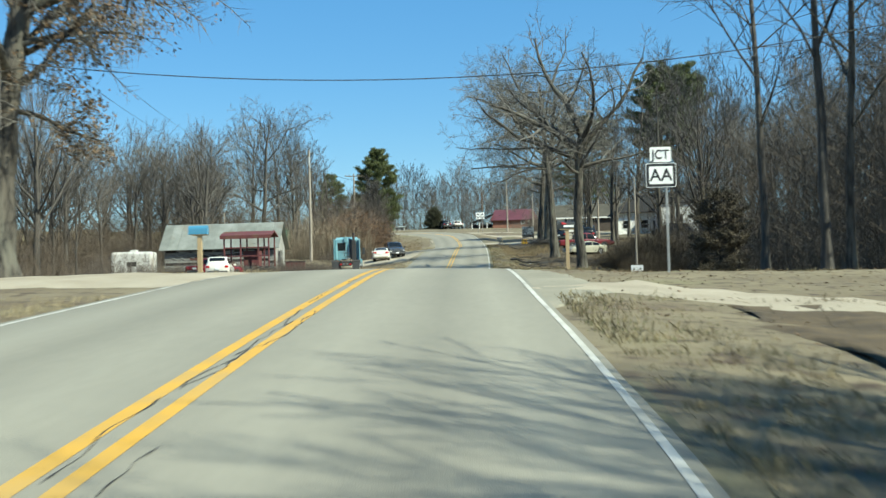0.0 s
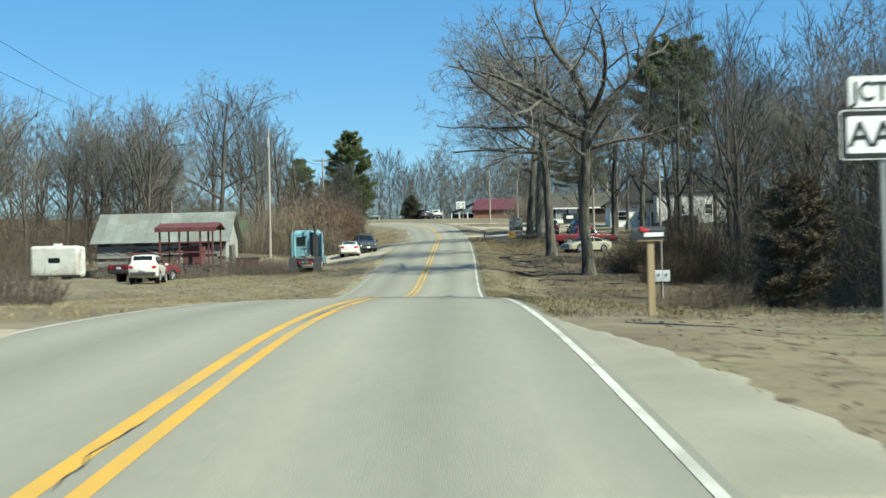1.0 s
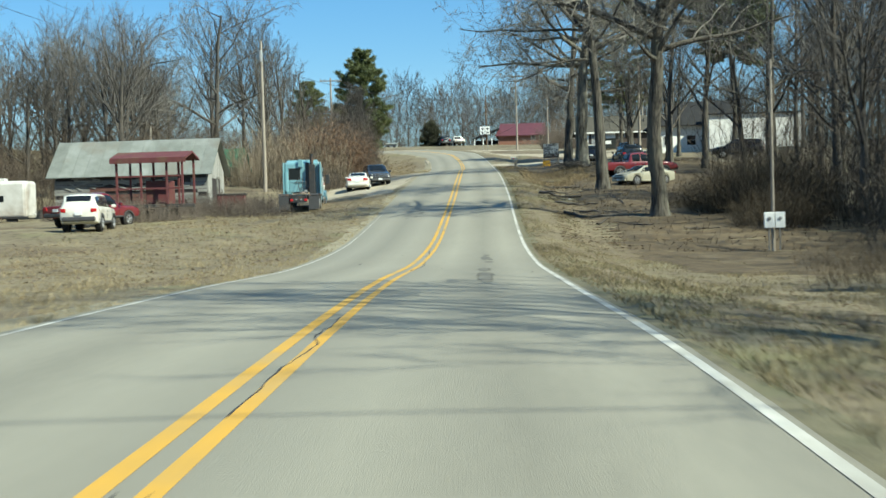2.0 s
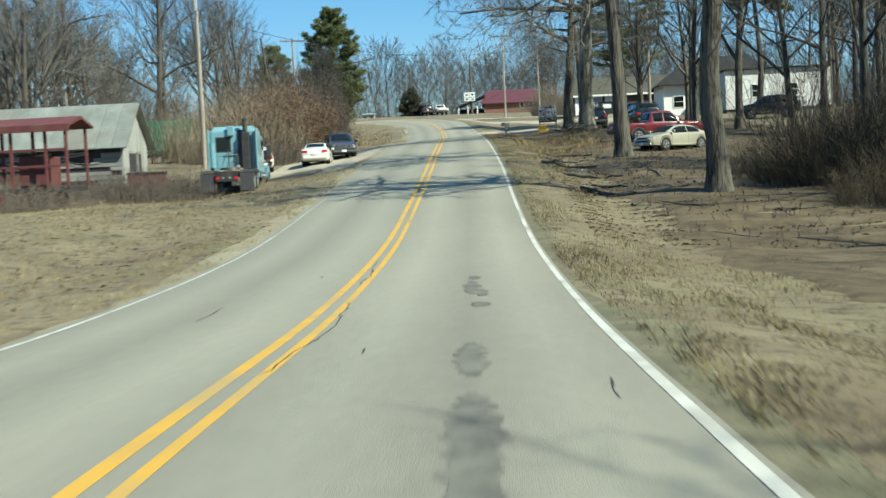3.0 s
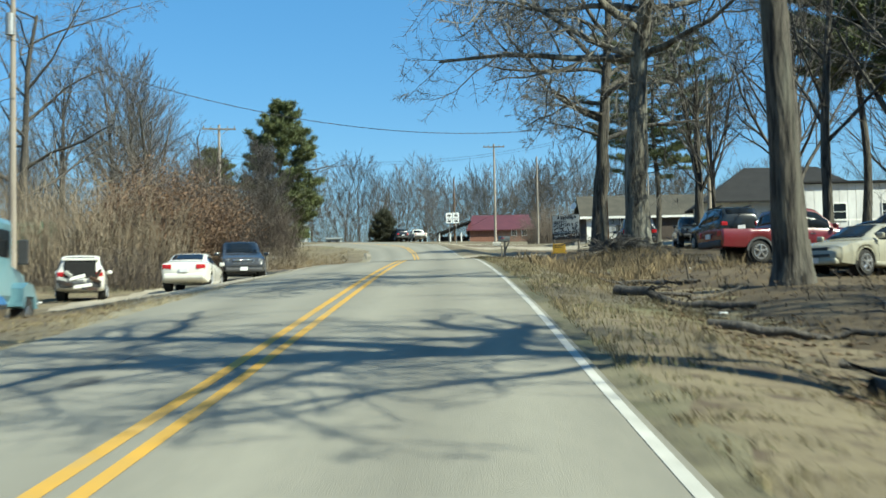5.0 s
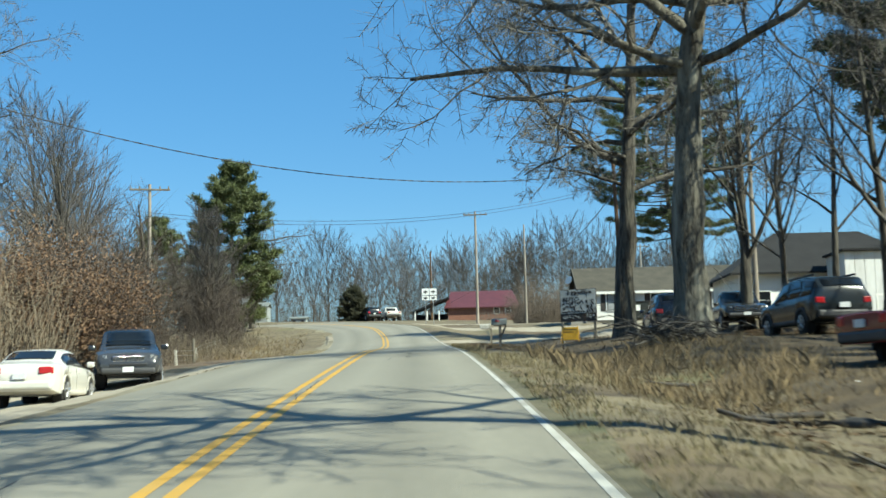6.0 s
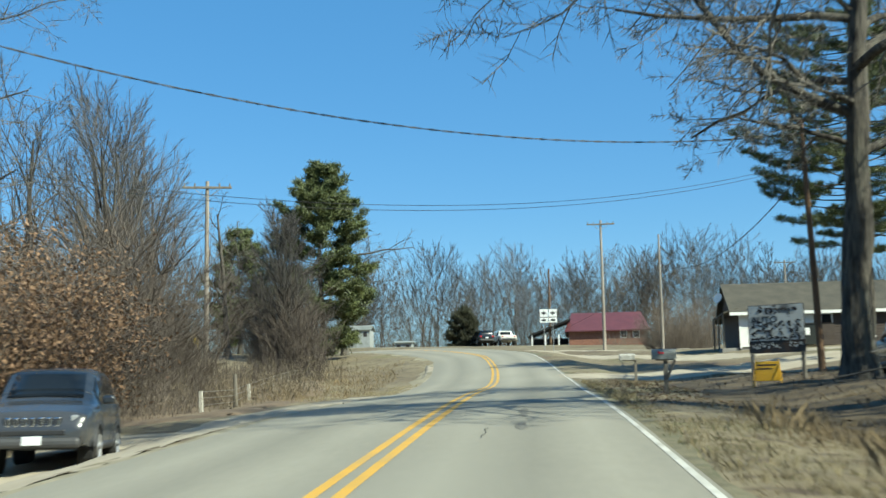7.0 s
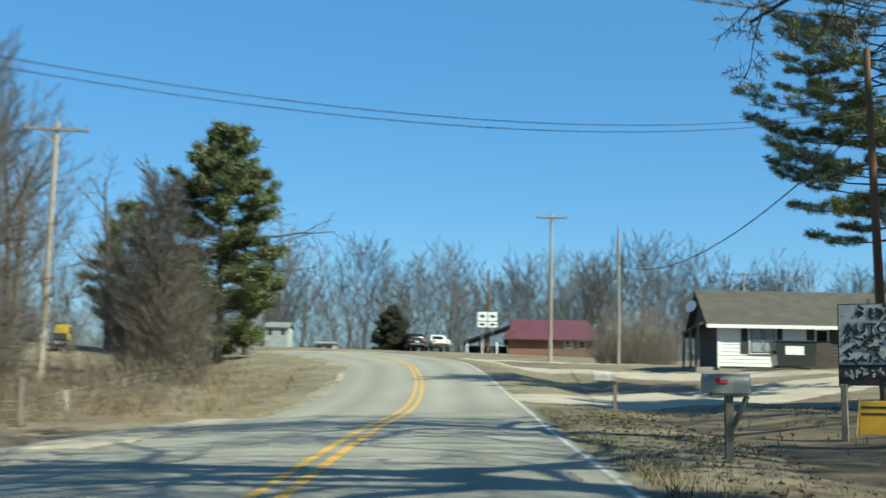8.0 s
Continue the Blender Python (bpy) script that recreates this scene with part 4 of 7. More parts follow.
M_FLAG = paint("flag_red", (0.60, 0.03, 0.04), 0.5)
M_MB_BLACK = mat("mailbox_black", (0.022, 0.026, 0.028), (0.015, 0.018, 0.020), rough=0.6, scale=4)
M_MB_BLUE = paint("mailbox_blue", (0.06, 0.22, 0.36), 0.5)
M_MB_GREY = mat("mailbox_grey", (0.27, 0.28, 0.255), (0.17, 0.175, 0.16), rough=0.5, metal=0.35, scale=7, fine=30, c=(0.12, 0.10, 0.08))
M_MB_WHITE = mat("mailbox_white", (0.40, 0.39, 0.35), (0.24, 0.23, 0.20), rough=0.6, scale=8, fine=20, c=(0.16, 0.14, 0.11))
M_POST_OLD = mat("old_grey_post", (0.198, 0.178, 0.145), (0.112, 0.099, 0.079), rough=0.9, scale=4, fine=30, bump=0.5, stretch=(1, 1, 0.15))

junction_sign()
mailbox(1.60, 34.0, -90, M_MB_BLACK, M_POST, "black mailbox with red flag on a tan wooden post", post_h=1.12, size=(0.165, 0.48, 0.20), flag_side=1)
mailbox(-8.42, 32.1, -90, M_MB_BLUE, M_POST, "blue mailbox on a tan wooden post", post_h=1.06, size=(0.22, 0.50, 0.24), flag=False, tag=False, post=0.06)
mailbox(-1.80, 143.9, -90, M_MB_GREY, M_POST_OLD, "grey mailbox with red flag on a braced weathered post", post_h=0.80, size=(0.22, 0.56, 0.24), brace=True, flag_side=1, tag=False)
mailbox(-1.68, 161.8, -90, M_MB_WHITE, M_POST_OLD, "off-white mailbox on a weathered wooden post", post_h=0.78, size=(0.22, 0.55, 0.24), flag=False, tag=False, reach=.27)
utility_pole(-22.35, 132.6, 17.2, "tall grey wooden utility pole with a small transformer", radius=0.17, can=True)
utility_pole(-23.3, 176.9, 18.8, "grey wooden utility pole with a crossarm", arm=2.6, radius=0.16, arm_turn=12)
utility_pole(-1.4, 225.5, 23.7, "grey wooden utility pole with a crossarm", arm=2.5, radius=0.16)
utility_pole(3.2, 217.0, 21.0, "slim grey wooden service pole", radius=0.12)
utility_pole(5.05, 160.5, 16.9, "brown wooden utility pole beside the pine", material=M_WOOD_BROWN, radius=0.14, lean=(0, -1.5))
utility_pole(10.6, 155.5, 17.6, "grey wooden utility pole behind the trees", radius=0.14)
utility_pole(-32.5, 135.0, 10.7, "thin grey wooden pole behind the barn", radius=0.10)
utility_pole(-7.0, 262.0, 23.8, "dark brown wooden pole beside the brick house", material=M_WOOD_BROWN, radius=0.15)
utility_pole(23.6, 278.0, 26.0, "distant wooden utility pole with a crossarm", arm=2.8, radius=0.16)
utility_pole(8.0, 80.2, 8.45, "slim grey service pole with white meter boxes", radius=0.075, group="service poles")

# ---- vehicles ----
# stations from tail to nose: y, underside, belt, top, width factor, roof width factor
SHAPES = {
    "sedan": [(-2.50, .46, .86, .90, .80, .74), (-2.44, .34, .97, 1.01, .90, .78), (-2.10, .26, .99, 1.06, .97, .80), (-1.72, .24, .985, 1.11, 1, .79), (-.95, .22, .97, 1.40, 1, .71), (-.25, .22, .95, 1.46, 1, .70), (.35, .22, .94, 1.42, 1, .70), (1.28, .24, .93, .99, 1, .80), (2.0, .26, .84, .90, .97, .80), (2.36, .30, .72, .78, .89, .78), (2.50, .40, .60, .64, .78, .74)],
    "suv": [(-2.32, .52, .98, 1.08, .84, .76), (-2.26, .40, 1.06, 1.32, .93, .78), (-1.98, .32, 1.08, 1.64, .99, .76), (-1.2, .30, 1.06, 1.71, 1, .76), (0, .30, 1.04, 1.71, 1, .75), (.38, .30, 1.03, 1.66, 1, .75), (1.20, .32, 1.02, 1.13, 1, .82), (1.85, .34, .97, 1.03, .97, .82), (2.18, .38, .86, .93, .90, .80), (2.32, .48, .66, .72, .80, .76)],
    "pickup": [(-2.85, .58, 1.00, 1.02, .93, .94), (-2.80, .48, 1.04, 1.06, .97, .95), (-.98, .42, 1.04, 1.06, 1, .95), (-.92, .42, 1.04, 1.12, 1, .80), (-.74, .40, 1.04, 1.68, 1, .74), (0, .40, 1.03, 1.75, 1, .74), (.42, .40, 1.02, 1.69, 1, .74), (1.15, .42, 1.02, 1.12, 1, .84), (2.25, .44, .99, 1.05, .97, .86), (2.66, .48, .88, .94, .92, .84), (2.80, .58, .70, .75, .86, .82)],
}
AXLES = {"sedan": (-1.42, 1.45), "suv": (-1.36, 1.36), "pickup": (-1.60, 1.72)}
PANES = {"sedan": ((-1.32, -.42), (-.34, .80)), "suv": ((-2.0, -1.30), (-1.22, -.30), (-.22, .78)), "pickup": ((-.66, -.08), (0, .80))}
SCREENS = {"sedan": ((.42, 1.20), (-1.62, -1.02)), "suv": ((.46, 1.12), (-2.24, -2.02)), "pickup": ((.48, 1.08), (-.90, -.77))}


def section(w, st):
    """Half a slice through a car's body, from the middle of its underside over the side to the middle of its roof."""
    y, zb, belt, top, wf, tf = st
    w = w * wf
    belt = max(belt, zb + .10)
    top = max(top, belt + .012)
    rise = top - belt
    return [(0, y, zb), (w * .84, y, zb), (w * .95, y, zb + .03), (w, y, zb + (belt - zb) * .40), (w * 1.0, y, belt - (belt - zb) * .22), (w * .965, y, belt), (w * (tf * .62 + .36), y, belt + rise * .45), (w * tf, y, top - min(.06, rise * .4)), (w * tf * .84, y, top - min(.008, rise * .1)), (0, y, top + .014)]


def car_rings(kind, half, wheel):
    """Close slices of the body, the underside arched up over the wheels."""
    st = np.array(SHAPES[kind])
    ys = np.concatenate([st[:, 0], np.arange(st[0, 0] + .04, st[-1, 0], .065)])
    for ay in AXLES[kind]:
        ys = np.concatenate([ys, ay + (wheel + .075) * np.array([-1.001, -.99, -.94, .94, .99, 1.001])])
    ys = np.unique(np.round(ys, 3))
    cols = [np.interp(ys, st[:, 0], st[:, j]) for j in range(1, 6)]
    for j in (1, 2, 3, 4):
        c = cols[j].copy()
        c[1:-1] = (cols[j][:-2] + 2 * cols[j][1:-1] + cols[j][2:]) / 4
        cols[j] = c
    for ay in AXLES[kind]:
        r = wheel + .075
        arch = wheel + np.sqrt(np.clip(r * r - (ys - ay)**2, 0, None))
        cols[0] = np.where(np.abs(ys - ay) < r, np.maximum(cols[0], arch), cols[0])
    return ys, [section(half, (y, *[c[i] for c in cols])) for i, y in enumerate(ys)]


def sheet(name, rows, material, root, thick=.012, label=""):
    """A pane or panel from rows of points, with a little thickness inwards."""
    n = len(rows[0])
    V = [tuple(p) for r in rows for p in r]
    F = [(i * n + j, i * n + j + 1, (i + 1) * n + j + 1, (i + 1) * n + j) for i in range(len(rows) - 1) for j in range(n - 1)]
    ob = mesh_object(name, V, F, material, root, smooth=True, label=label)
    so = ob.modifiers.new("depth", "SOLIDIFY")
    so.thickness, so.offset = thick, 0
    return ob


def arc_strip(name, s, x, ay, r0, r1, zc, material, root, a0=4, a1=176, out=.018):
    """A flat arched strip round a wheel, standing a little off the body."""
    V, F, n = [], [], 18
    for i in range(n + 1):
        a = radians(a0 + (a1 - a0) * i / n)
        for r, o in ((r0, -.03), (r0, out), (r1, out), (r1, -.03)):
            V.append((s * (x + o), ay + math.cos(a) * r, zc + math.sin(a) * r))
    for i in range(n):
        for j in range(4):
            F.append((i * 4 + j, i * 4 + (j + 1) % 4, (i + 1) * 4 + (j + 1) % 4, (i + 1) * 4 + j))
    F += [(0, 1, 2, 3), (n * 4 + 3, n * 4 + 2, n * 4 + 1, n * 4)]
    mesh_object(name, V, F, material, root)


def vehicle(kind, x, y, turn, body, label, category, w=1.84, scale=1.0, group="", wheel=0.34, rims=None, name=None, tilt=0.0, extra="", z=None):
    st = SHAPES[kind]
    g = land_at(x, y) if z is None else z
    root = thing(name or category.replace(" ", "_"), pose(x, y, g + 0.0, tilt, 0, turn) @ Matrix.Scale(scale, 4), label, category, group)
    half = w / 2
    ys, halves = car_rings(kind, half, wheel)
    rings = [h + [(-px, py, pz) for px, py, pz in h[-2:0:-1]] for h in halves]
    n = len(rings[0])
    V = [p for r in rings for p in r]
    F = [(i * n + j, i * n + (j + 1) % n, (i + 1) * n + (j + 1) % n, (i + 1) * n + j) for i in range(len(rings) - 1) for j in range(n)]
    F += [tuple(range(n))[::-1], tuple((len(rings) - 1) * n + j for j in range(n))]
    shell = mesh_object("body", V, F, body, root, smooth=True)
    sharp = shell.modifiers.new("edges", "EDGE_SPLIT")
    sharp.split_angle = radians(38)

    def slices(y0, y1):
        picks = [y0] + [v for v in ys if y0 + .02 < v < y1 - .02] + [y1]
        out = []
        for v in picks:
            i = int(np.clip(np.searchsorted(ys, v), 1, len(ys) - 1))
            f = (v - ys[i - 1]) / (ys[i] - ys[i - 1])
            out.append([Vector(a).lerp(Vector(b), f) for a, b in zip(halves[i - 1], halves[i])])
        return out

    trim = M_PLASTIC if kind != "sedan" else body
    for s in (1, -1):
        for y0, y1 in PANES[kind]:
            rows = []
            for h in slices(y0, y1):
                lo, mid, hi = h[5], h[6], h[7]
                pts = [lo.lerp(mid, .16), mid, mid.lerp(hi, .80)]
                rows.append([(s * (p.x + .006), p.y, p.z) for p in pts])
            sheet("side_window", rows if s > 0 else rows[::-1], M_GLASS, root)
        for y0 in [p[0] - .04 for p in PANES[kind]] + [PANES[kind][-1][1] + .12]:
            h = slices(y0, y0 + .012)
            sheet("door_gap", [[(s * (p.x + .002), p.y, p.z) for p in r[2:6]] for r in h], M_ARCH_AND_SHADE, root, .004)
    for (y0, y1), nm in zip(SCREENS[kind], ("windscreen", "rear_window")):
        rows = []
        for h in slices(y0, y1):
            e, c = h[8], h[9]
            k = .985
            rows.append([(-e.x * k, e.y, e.z + .012), (-e.x * .5, e.y, c.z * .7 + e.z * .3 + .010), (0, c.y, c.z + .010), (e.x * .5, e.y, c.z * .7 + e.z * .3 + .010), (e.x * k, e.y, e.z + .012)])
        sheet(nm, rows, M_GLASS, root)
    for ay in AXLES[kind]:
        for s in (1, -1):
            bm = bmesh.new()
            rod(bm, (s * (half - .30), ay, wheel + .01), (s * (half - .06), ay, wheel + .01), wheel + .07, sides=22)
            part("wheel_well", bm, M_ARCH_AND_SHADE, root)
            arc_strip("wheel_arch", s, half * .985, ay, wheel + .055, wheel + (.12 if trim is M_PLASTIC else .085), wheel, trim, root, out=.022 if trim is M_PLASTIC else .012)
            bm = bmesh.new()
            rod(bm, (s * (half - .22), ay, wheel), (s * (half - .005), ay, wheel), wheel, sides=26)
            es = [e for e in bm.edges if len(e.link_faces) == 2 and any(len(f.verts) > 4 for f in e.link_faces)]
            bmesh.ops.bevel(bm, geom=es, offset=.035, segments=2, affect="EDGES")
            ty = part("wheel", bm, M_TYRE, root)
            bm = bmesh.new()
            rod(bm, (s * (half - .03), ay, wheel), (s * (half - .002), ay, wheel), wheel * .66, wheel * .66, sides=22)
            part("rim_well", bm, M_STEEL_DARK, ty)
            bm = bmesh.new()
            rod(bm, (s * (half - .01), ay, wheel), (s * (half + .012), ay, wheel), .05, .045, 10)
            for k in range(5):
                a = k * 6.283 / 5 + .3
                rod(bm, (s * (half + .004), ay, wheel), (s * (half + .004), ay + math.cos(a) * wheel * .60, wheel + math.sin(a) * wheel * .60), .030, .036, 5)
            part("rim", bm, rims or M_RIM, ty)
            arc_strip("rim_edge", s, half - .002, ay, wheel * .60, wheel * .68, wheel, rims or M_RIM, ty, 0, 360, .008)
    ty_, ny_ = st[0][0], st[-1][0]
    lz = st[1][2] - .10
    inn, out_ = (.50, .88) if kind == "sedan" else (.62, .90)
    for s in (1, -1):
        for nm, y0, y1, z0, z1, m_, lb in (("tail_lamp", ty_ - .035, ty_ + .16, lz - .11, lz + .07, M_RED_LAMP, "red tail lamp"), ("headlamp", ny_ - .36, ny_ - .05, st[-2][2] - .09, st[-2][2] + .02, M_CLEAR_LAMP, "clear headlamp")):
            a, b = (half * inn, half * out_) if s > 0 else (-half * out_, -half * inn)
            bm = boxed(a, b, y0, y1, z0, z1, .03)
            for v in bm.verts:        # swept back round the corner
                k = max(0.0, (abs(v.co.x) / half - inn) / (out_ - inn))
                v.co.y += (.05 if nm == "tail_lamp" else -.20) * k * k
            part(nm, bm, m_, root, lb)
        bm = boxed(half - .02 if s > 0 else -half - .19, half + .19 if s > 0 else -half + .02, .86, .98, st[4][2] + .02, st[4][2] + .17, .045)
        part("mirror", bm, body, root)
        for hy in [p[0] + .10 for p in PANES[kind][-2:]]:
            part("door_handle", boxed(half - .01 if s > 0 else -half - .016, half + .016 if s > 0 else -half + .01, hy, hy + .17, st[4][2] - .17, st[4][2] - .14, .008), trim, root)
        sill = [[(s * (p.x + .006), p.y, p.z) for p in (h[1], h[2], h[2].lerp(h[3], .45))] for h in slices(AXLES[kind][0] + wheel + .12, AXLES[kind][1] - wheel - .12)]
        sheet("sill", sill if s > 0 else sill[::-1], trim, root, .01)
    part("rear_bumper", boxed(-half * .84, half * .84, ty_ - .05, ty_ + .16, st[0][1] - .08, st[0][1] + .14, .06), trim, root)
    part("front_bumper", boxed(-half * .80, half * .80, ny_ - .16, ny_ + .05, st[-1][1] - .12, st[-1][1] + .05, .06), trim, root)
    part("number_plate", boxed(-.16, .16, ty_ - .065, ty_ - .02, st[0][1] + (.20 if kind != "sedan" else .18), st[0][1] + (.35 if kind != "sedan" else .33), .004), M_PLATE, root)
    part("front_plate", boxed(-.15, .15, ny_ + .03, ny_ + .062, st[-1][1] - .07, st[-1][1] + .07, .004), M_PLATE, root)
    gz = (st[-2][2] + st[-1][2]) / 2
    gr = part("grille", boxed(-half * .48, half * .48, ny_ - .14, ny_ - .01, gz - .07, gz + .09, .02), M_BLACK, root)
    part("lower_intake", boxed(-half * .55, half * .55, ny_ - .05, ny_ + .012, st[-1][1] + .08, st[-1][1] + .17, .02), M_BLACK, root)
    if extra == "slots":
        for k in range(7):
            a = (-3 + k) * half * .135
            part("grille_slot", boxed(a - .042, a + .042, ny_ - .10, ny_ + .004, gz - .06, gz + .085, .016), M_CHROME, gr)
            part("slot_mesh", boxed(a - .028, a + .028, ny_ - .09, ny_ + .008, gz - .045, gz + .07, .010), M_BLACK, gr)
    if extra == "chrome":
        for k in range(4):
            z_ = gz - .08 + k * .06
            part("grille_bar", boxed(-half * .56, half * .56, ny_ - .10, ny_ + .012, z_, z_ + .03, .008), M_CHROME, gr)
    if extra == "wreck":
        # no hollow is cut: a black block paints the shade inside the boot
        part("boot_shade", boxed(-half * .62, half * .62, ty_ - .03, ty_ + .30, .80, 1.40, .03), M_ARCH_AND_SHADE, root, "dark block for the shade inside the boot, tailgate missing")
        for k, (a, z_, tl, ww) in enumerate(((-.55, .62, 14, .30), (.1, .50, -9, .34), (.55, .72, 28, .24), (-.1, .82, -14, .30), (.35, .40, 6, .3), (-.42, .95, 35, .16), (.66, .95, -60, .2))):
            m_ = Matrix.Translation((a, ty_ - .05 - .02 * (k % 3), z_)) @ Matrix.Rotation(radians(tl), 4, "Y") @ Matrix.Rotation(radians(tl * .8), 4, "X")
            part("bent_panel", boxed(-ww, ww, -.03, .03, -.07, .07, .015, m=m_), body if k % 2 else M_STEEL_DARK, root, "bent loose body panel")
        part("roof_edge", boxed(-half * .72, half * .72, ty_ + .06, ty_ + .38, 1.46, 1.56, .02), body, root)
    if extra == "rails":
        for s in (1, -1):
            part("roof_rail", boxed(s * half * .66 - .02, s * half * .66 + .02, -1.8, .2, 1.70, 1.76, .008), M_STEEL_DARK, root)
    if extra == "soiled":
        for k, (a, b, z0, z1) in enumerate(((.05, .22, .62, .95), (.62, .75, .55, .92), (-.55, -.42, .60, .96))):
            sheet("stain", [[(half + .004, a + (b - a) * i / 3 + .02 * math.sin(k + i), z0), (half + .004, a + (b - a) * i / 3, z1)] for i in range(4)], M_TYRE, root, .002, "dark smear down the door")
    return root


P_WHITE = paint("car_white", (0.66, 0.64, 0.58))
P_GREY = paint("car_grey_blue", (0.030, 0.034, 0.040), dirt=(0.10, 0.09, 0.08))
P_NAVY = paint("car_navy", (0.010, 0.013, 0.022), dirt=(0.03, 0.03, 0.03))
P_BLACK = paint("car_black", (0.012, 0.013, 0.014), dirt=(0.03, 0.03, 0.03))
P_SLATE = paint("car_slate", (0.014, 0.018, 0.021), dirt=(0.04, 0.04, 0.038))
P_RED = paint("car_red", (0.14, 0.016, 0.022), dirt=(0.10, 0.06, 0.05))
P_TAN = paint("car_champagne", (0.33, 0.315, 0.245), dirt=(0.16, 0.14, 0.09))
P_TEAL = paint("truck_teal", (0.155, 0.30, 0.345), rough=0.35)

vehicle("sedan", -14.4, 130.9, 5, P_WHITE, "white four-door sedan parked on the gravel shoulder", "car", name="sedan")
vehicle("suv", -13.6, 136.2, 195, P_GREY, "grey-blue SUV parked nose out on the gravel shoulder", "car", scale=1.06, name="suv", extra="slots")
vehicle("suv", -17.7, 127.4, 16, P_WHITE, "wrecked white SUV with a torn-off tailgate", "car", scale=.94, name="wrecked_suv", extra="wreck")
vehicle("sedan", 6.45, 112.4, 128, P_TAN, "champagne four-door sedan with dirty paint on the lawn", "car", w=1.75, scale=.87, name="sedan", extra="soiled")
vehicle("suv", 7.6, 136.2, 7, P_SLATE, "dark slate SUV parked beside the trees", "car", w=1.9, name="suv", extra="rails")
vehicle("suv", 5.3, 148.3, -2, P_NAVY, "dark navy SUV parked behind the trees", "car", w=1.9, name="suv")
vehicle("pickup", 9.2, 153.5, 176, P_BLACK, "black pickup truck with a chrome grille facing the road", "pickup truck", w=1.98, name="pickup_truck", extra="chrome")
vehicle("pickup", 7.0, 122.0, -76, P_RED, "red pickup truck parked in the yard", "pickup truck", w=1.95, name="pickup_truck")
vehicle("suv", -21.9, 89.4, 8, P_WHITE, "white SUV parked in the field", "car", w=1.8, name="suv")
vehicle("pickup", -23.7, 95.2, -20, P_RED, "red pickup truck in tall grass", "pickup truck", w=1.85, name="pickup_truck")
vehicle("suv", 18.5, 146.0, 82, P_BLACK, "black SUV parked in the yard", "car", w=1.9, name="suv")
vehicle("pickup", -12.3, 257.0, 14, P_WHITE, "white pickup truck parked at the crest", "pickup truck", w=1.95, name="pickup_truck")
vehicle("suv", -14.9, 256.5, 20, P_BLACK, "black car parked at the crest", "car", w=1.9, name="suv")

# ---- buildings ----
M_TIN = mat("weathered_tin", (0.270, 0.280, 0.255), (0.170, 0.180, 0.155), rough=0.6, metal=0.25, scale=0.9, fine=8, c=(0.190, 0.175, 0.140), stretch=(1, 1, 1), per_object=0.12)
M_BOARD = mat("weathered_board", (0.277, 0.274, 0.254), (0.152, 0.149, 0.137), rough=0.9, scale=2, fine=20, bump=0.5, stretch=(0.15, 1, 1), per_object=0.2)
M_BOARD_LIT = mat("sunlit_weathered_board", (0.330, 0.330, 0.310), (0.224, 0.221, 0.205), rough=0.9, scale=2, fine=20, bump=0.5, stretch=(1, 1, 0.15), per_object=0.12)
M_BARN_RED = mat("faded_red_board", (0.132, 0.056, 0.043), (0.086, 0.040, 0.033), rough=0.9, scale=2, fine=20, per_object=0.2)
M_GREEN_TIN = mat("green_tin", (0.020, 0.128, 0.068), (0.016, 0.096, 0.052), rough=0.45, scale=1.5, fine=10)
M_SIDING = mat("white_siding", (0.80, 0.79, 0.75), (0.70, 0.69, 0.65), rough=0.6, scale=0.8, fine=6)
M_OLD_SIDING = mat("stained_white_siding", (0.70, 0.70, 0.68), (0.52, 0.51, 0.49), rough=0.7, scale=0.9, fine=6, stretch=(1, 1, .3), c=(0.36, 0.35, 0.33))
M_SHINGLE = mat("brown_shingle", (0.076, 0.068, 0.051), (0.046, 0.042, 0.032), rough=0.95, scale=1.2, fine=14, bump=0.5, bump_scale=18)
M_SHINGLE_DARK = mat("dark_shingle", (0.017, 0.017, 0.018), (0.010, 0.010, 0.011), rough=0.95, scale=1.2, fine=14, bump=0.5, bump_scale=18)
M_RED_ROOF = mat("red_metal_roof", (0.105, 0.032, 0.037), (0.08, 0.025, 0.03), rough=0.5, scale=1.2, fine=10)
M_BRICK = mat("red_brick", (0.238, 0.112, 0.073), (0.158, 0.073, 0.050), rough=0.9, scale=3, fine=20)
# dark trim; also the painted shade in the barn's gaps and doorway
M_TRIM_AND_SHADE = mat("dark_trim_and_shade", (0.035, 0.03, 0.03), (0.025, 0.02, 0.02), rough=0.7)
M_BROWN_WALL = mat("brown_siding_and_shaded_end", (0.066, 0.050, 0.040), (0.046, 0.033, 0.026), rough=0.8, scale=2)
M_CONCRETE = mat("concrete", (0.277, 0.264, 0.238), (0.211, 0.198, 0.178), rough=0.9, scale=1, fine=12)
M_RUST = mat("rusty_red_steel", (0.125, 0.033, 0.033), (0.079, 0.023, 0.023), rough=0.7, scale=3, fine=20, c=(0.106, 0.053, 0.033))
M_YELLOW_SIGN = paint("yellow_board", (0.70, 0.38, 0.015), 0.5)
M_YELLOW_DULL = mat("faded_yellow_paint", (0.42, 0.29, 0.015), (0.25, 0.17, 0.02), rough=0.6, scale=3, fine=15)
M_DUMPSTER = paint("dumpster_green", (0.006, 0.010, 0.008), 0.6, dirt=(0.02, 0.022, 0.018))
M_TANK = mat("dirty_white_steel", (0.561, 0.552, 0.518), (0.425, 0.408, 0.374), rough=0.6, scale=1.2, fine=10, c=(0.255, 0.212, 0.170))


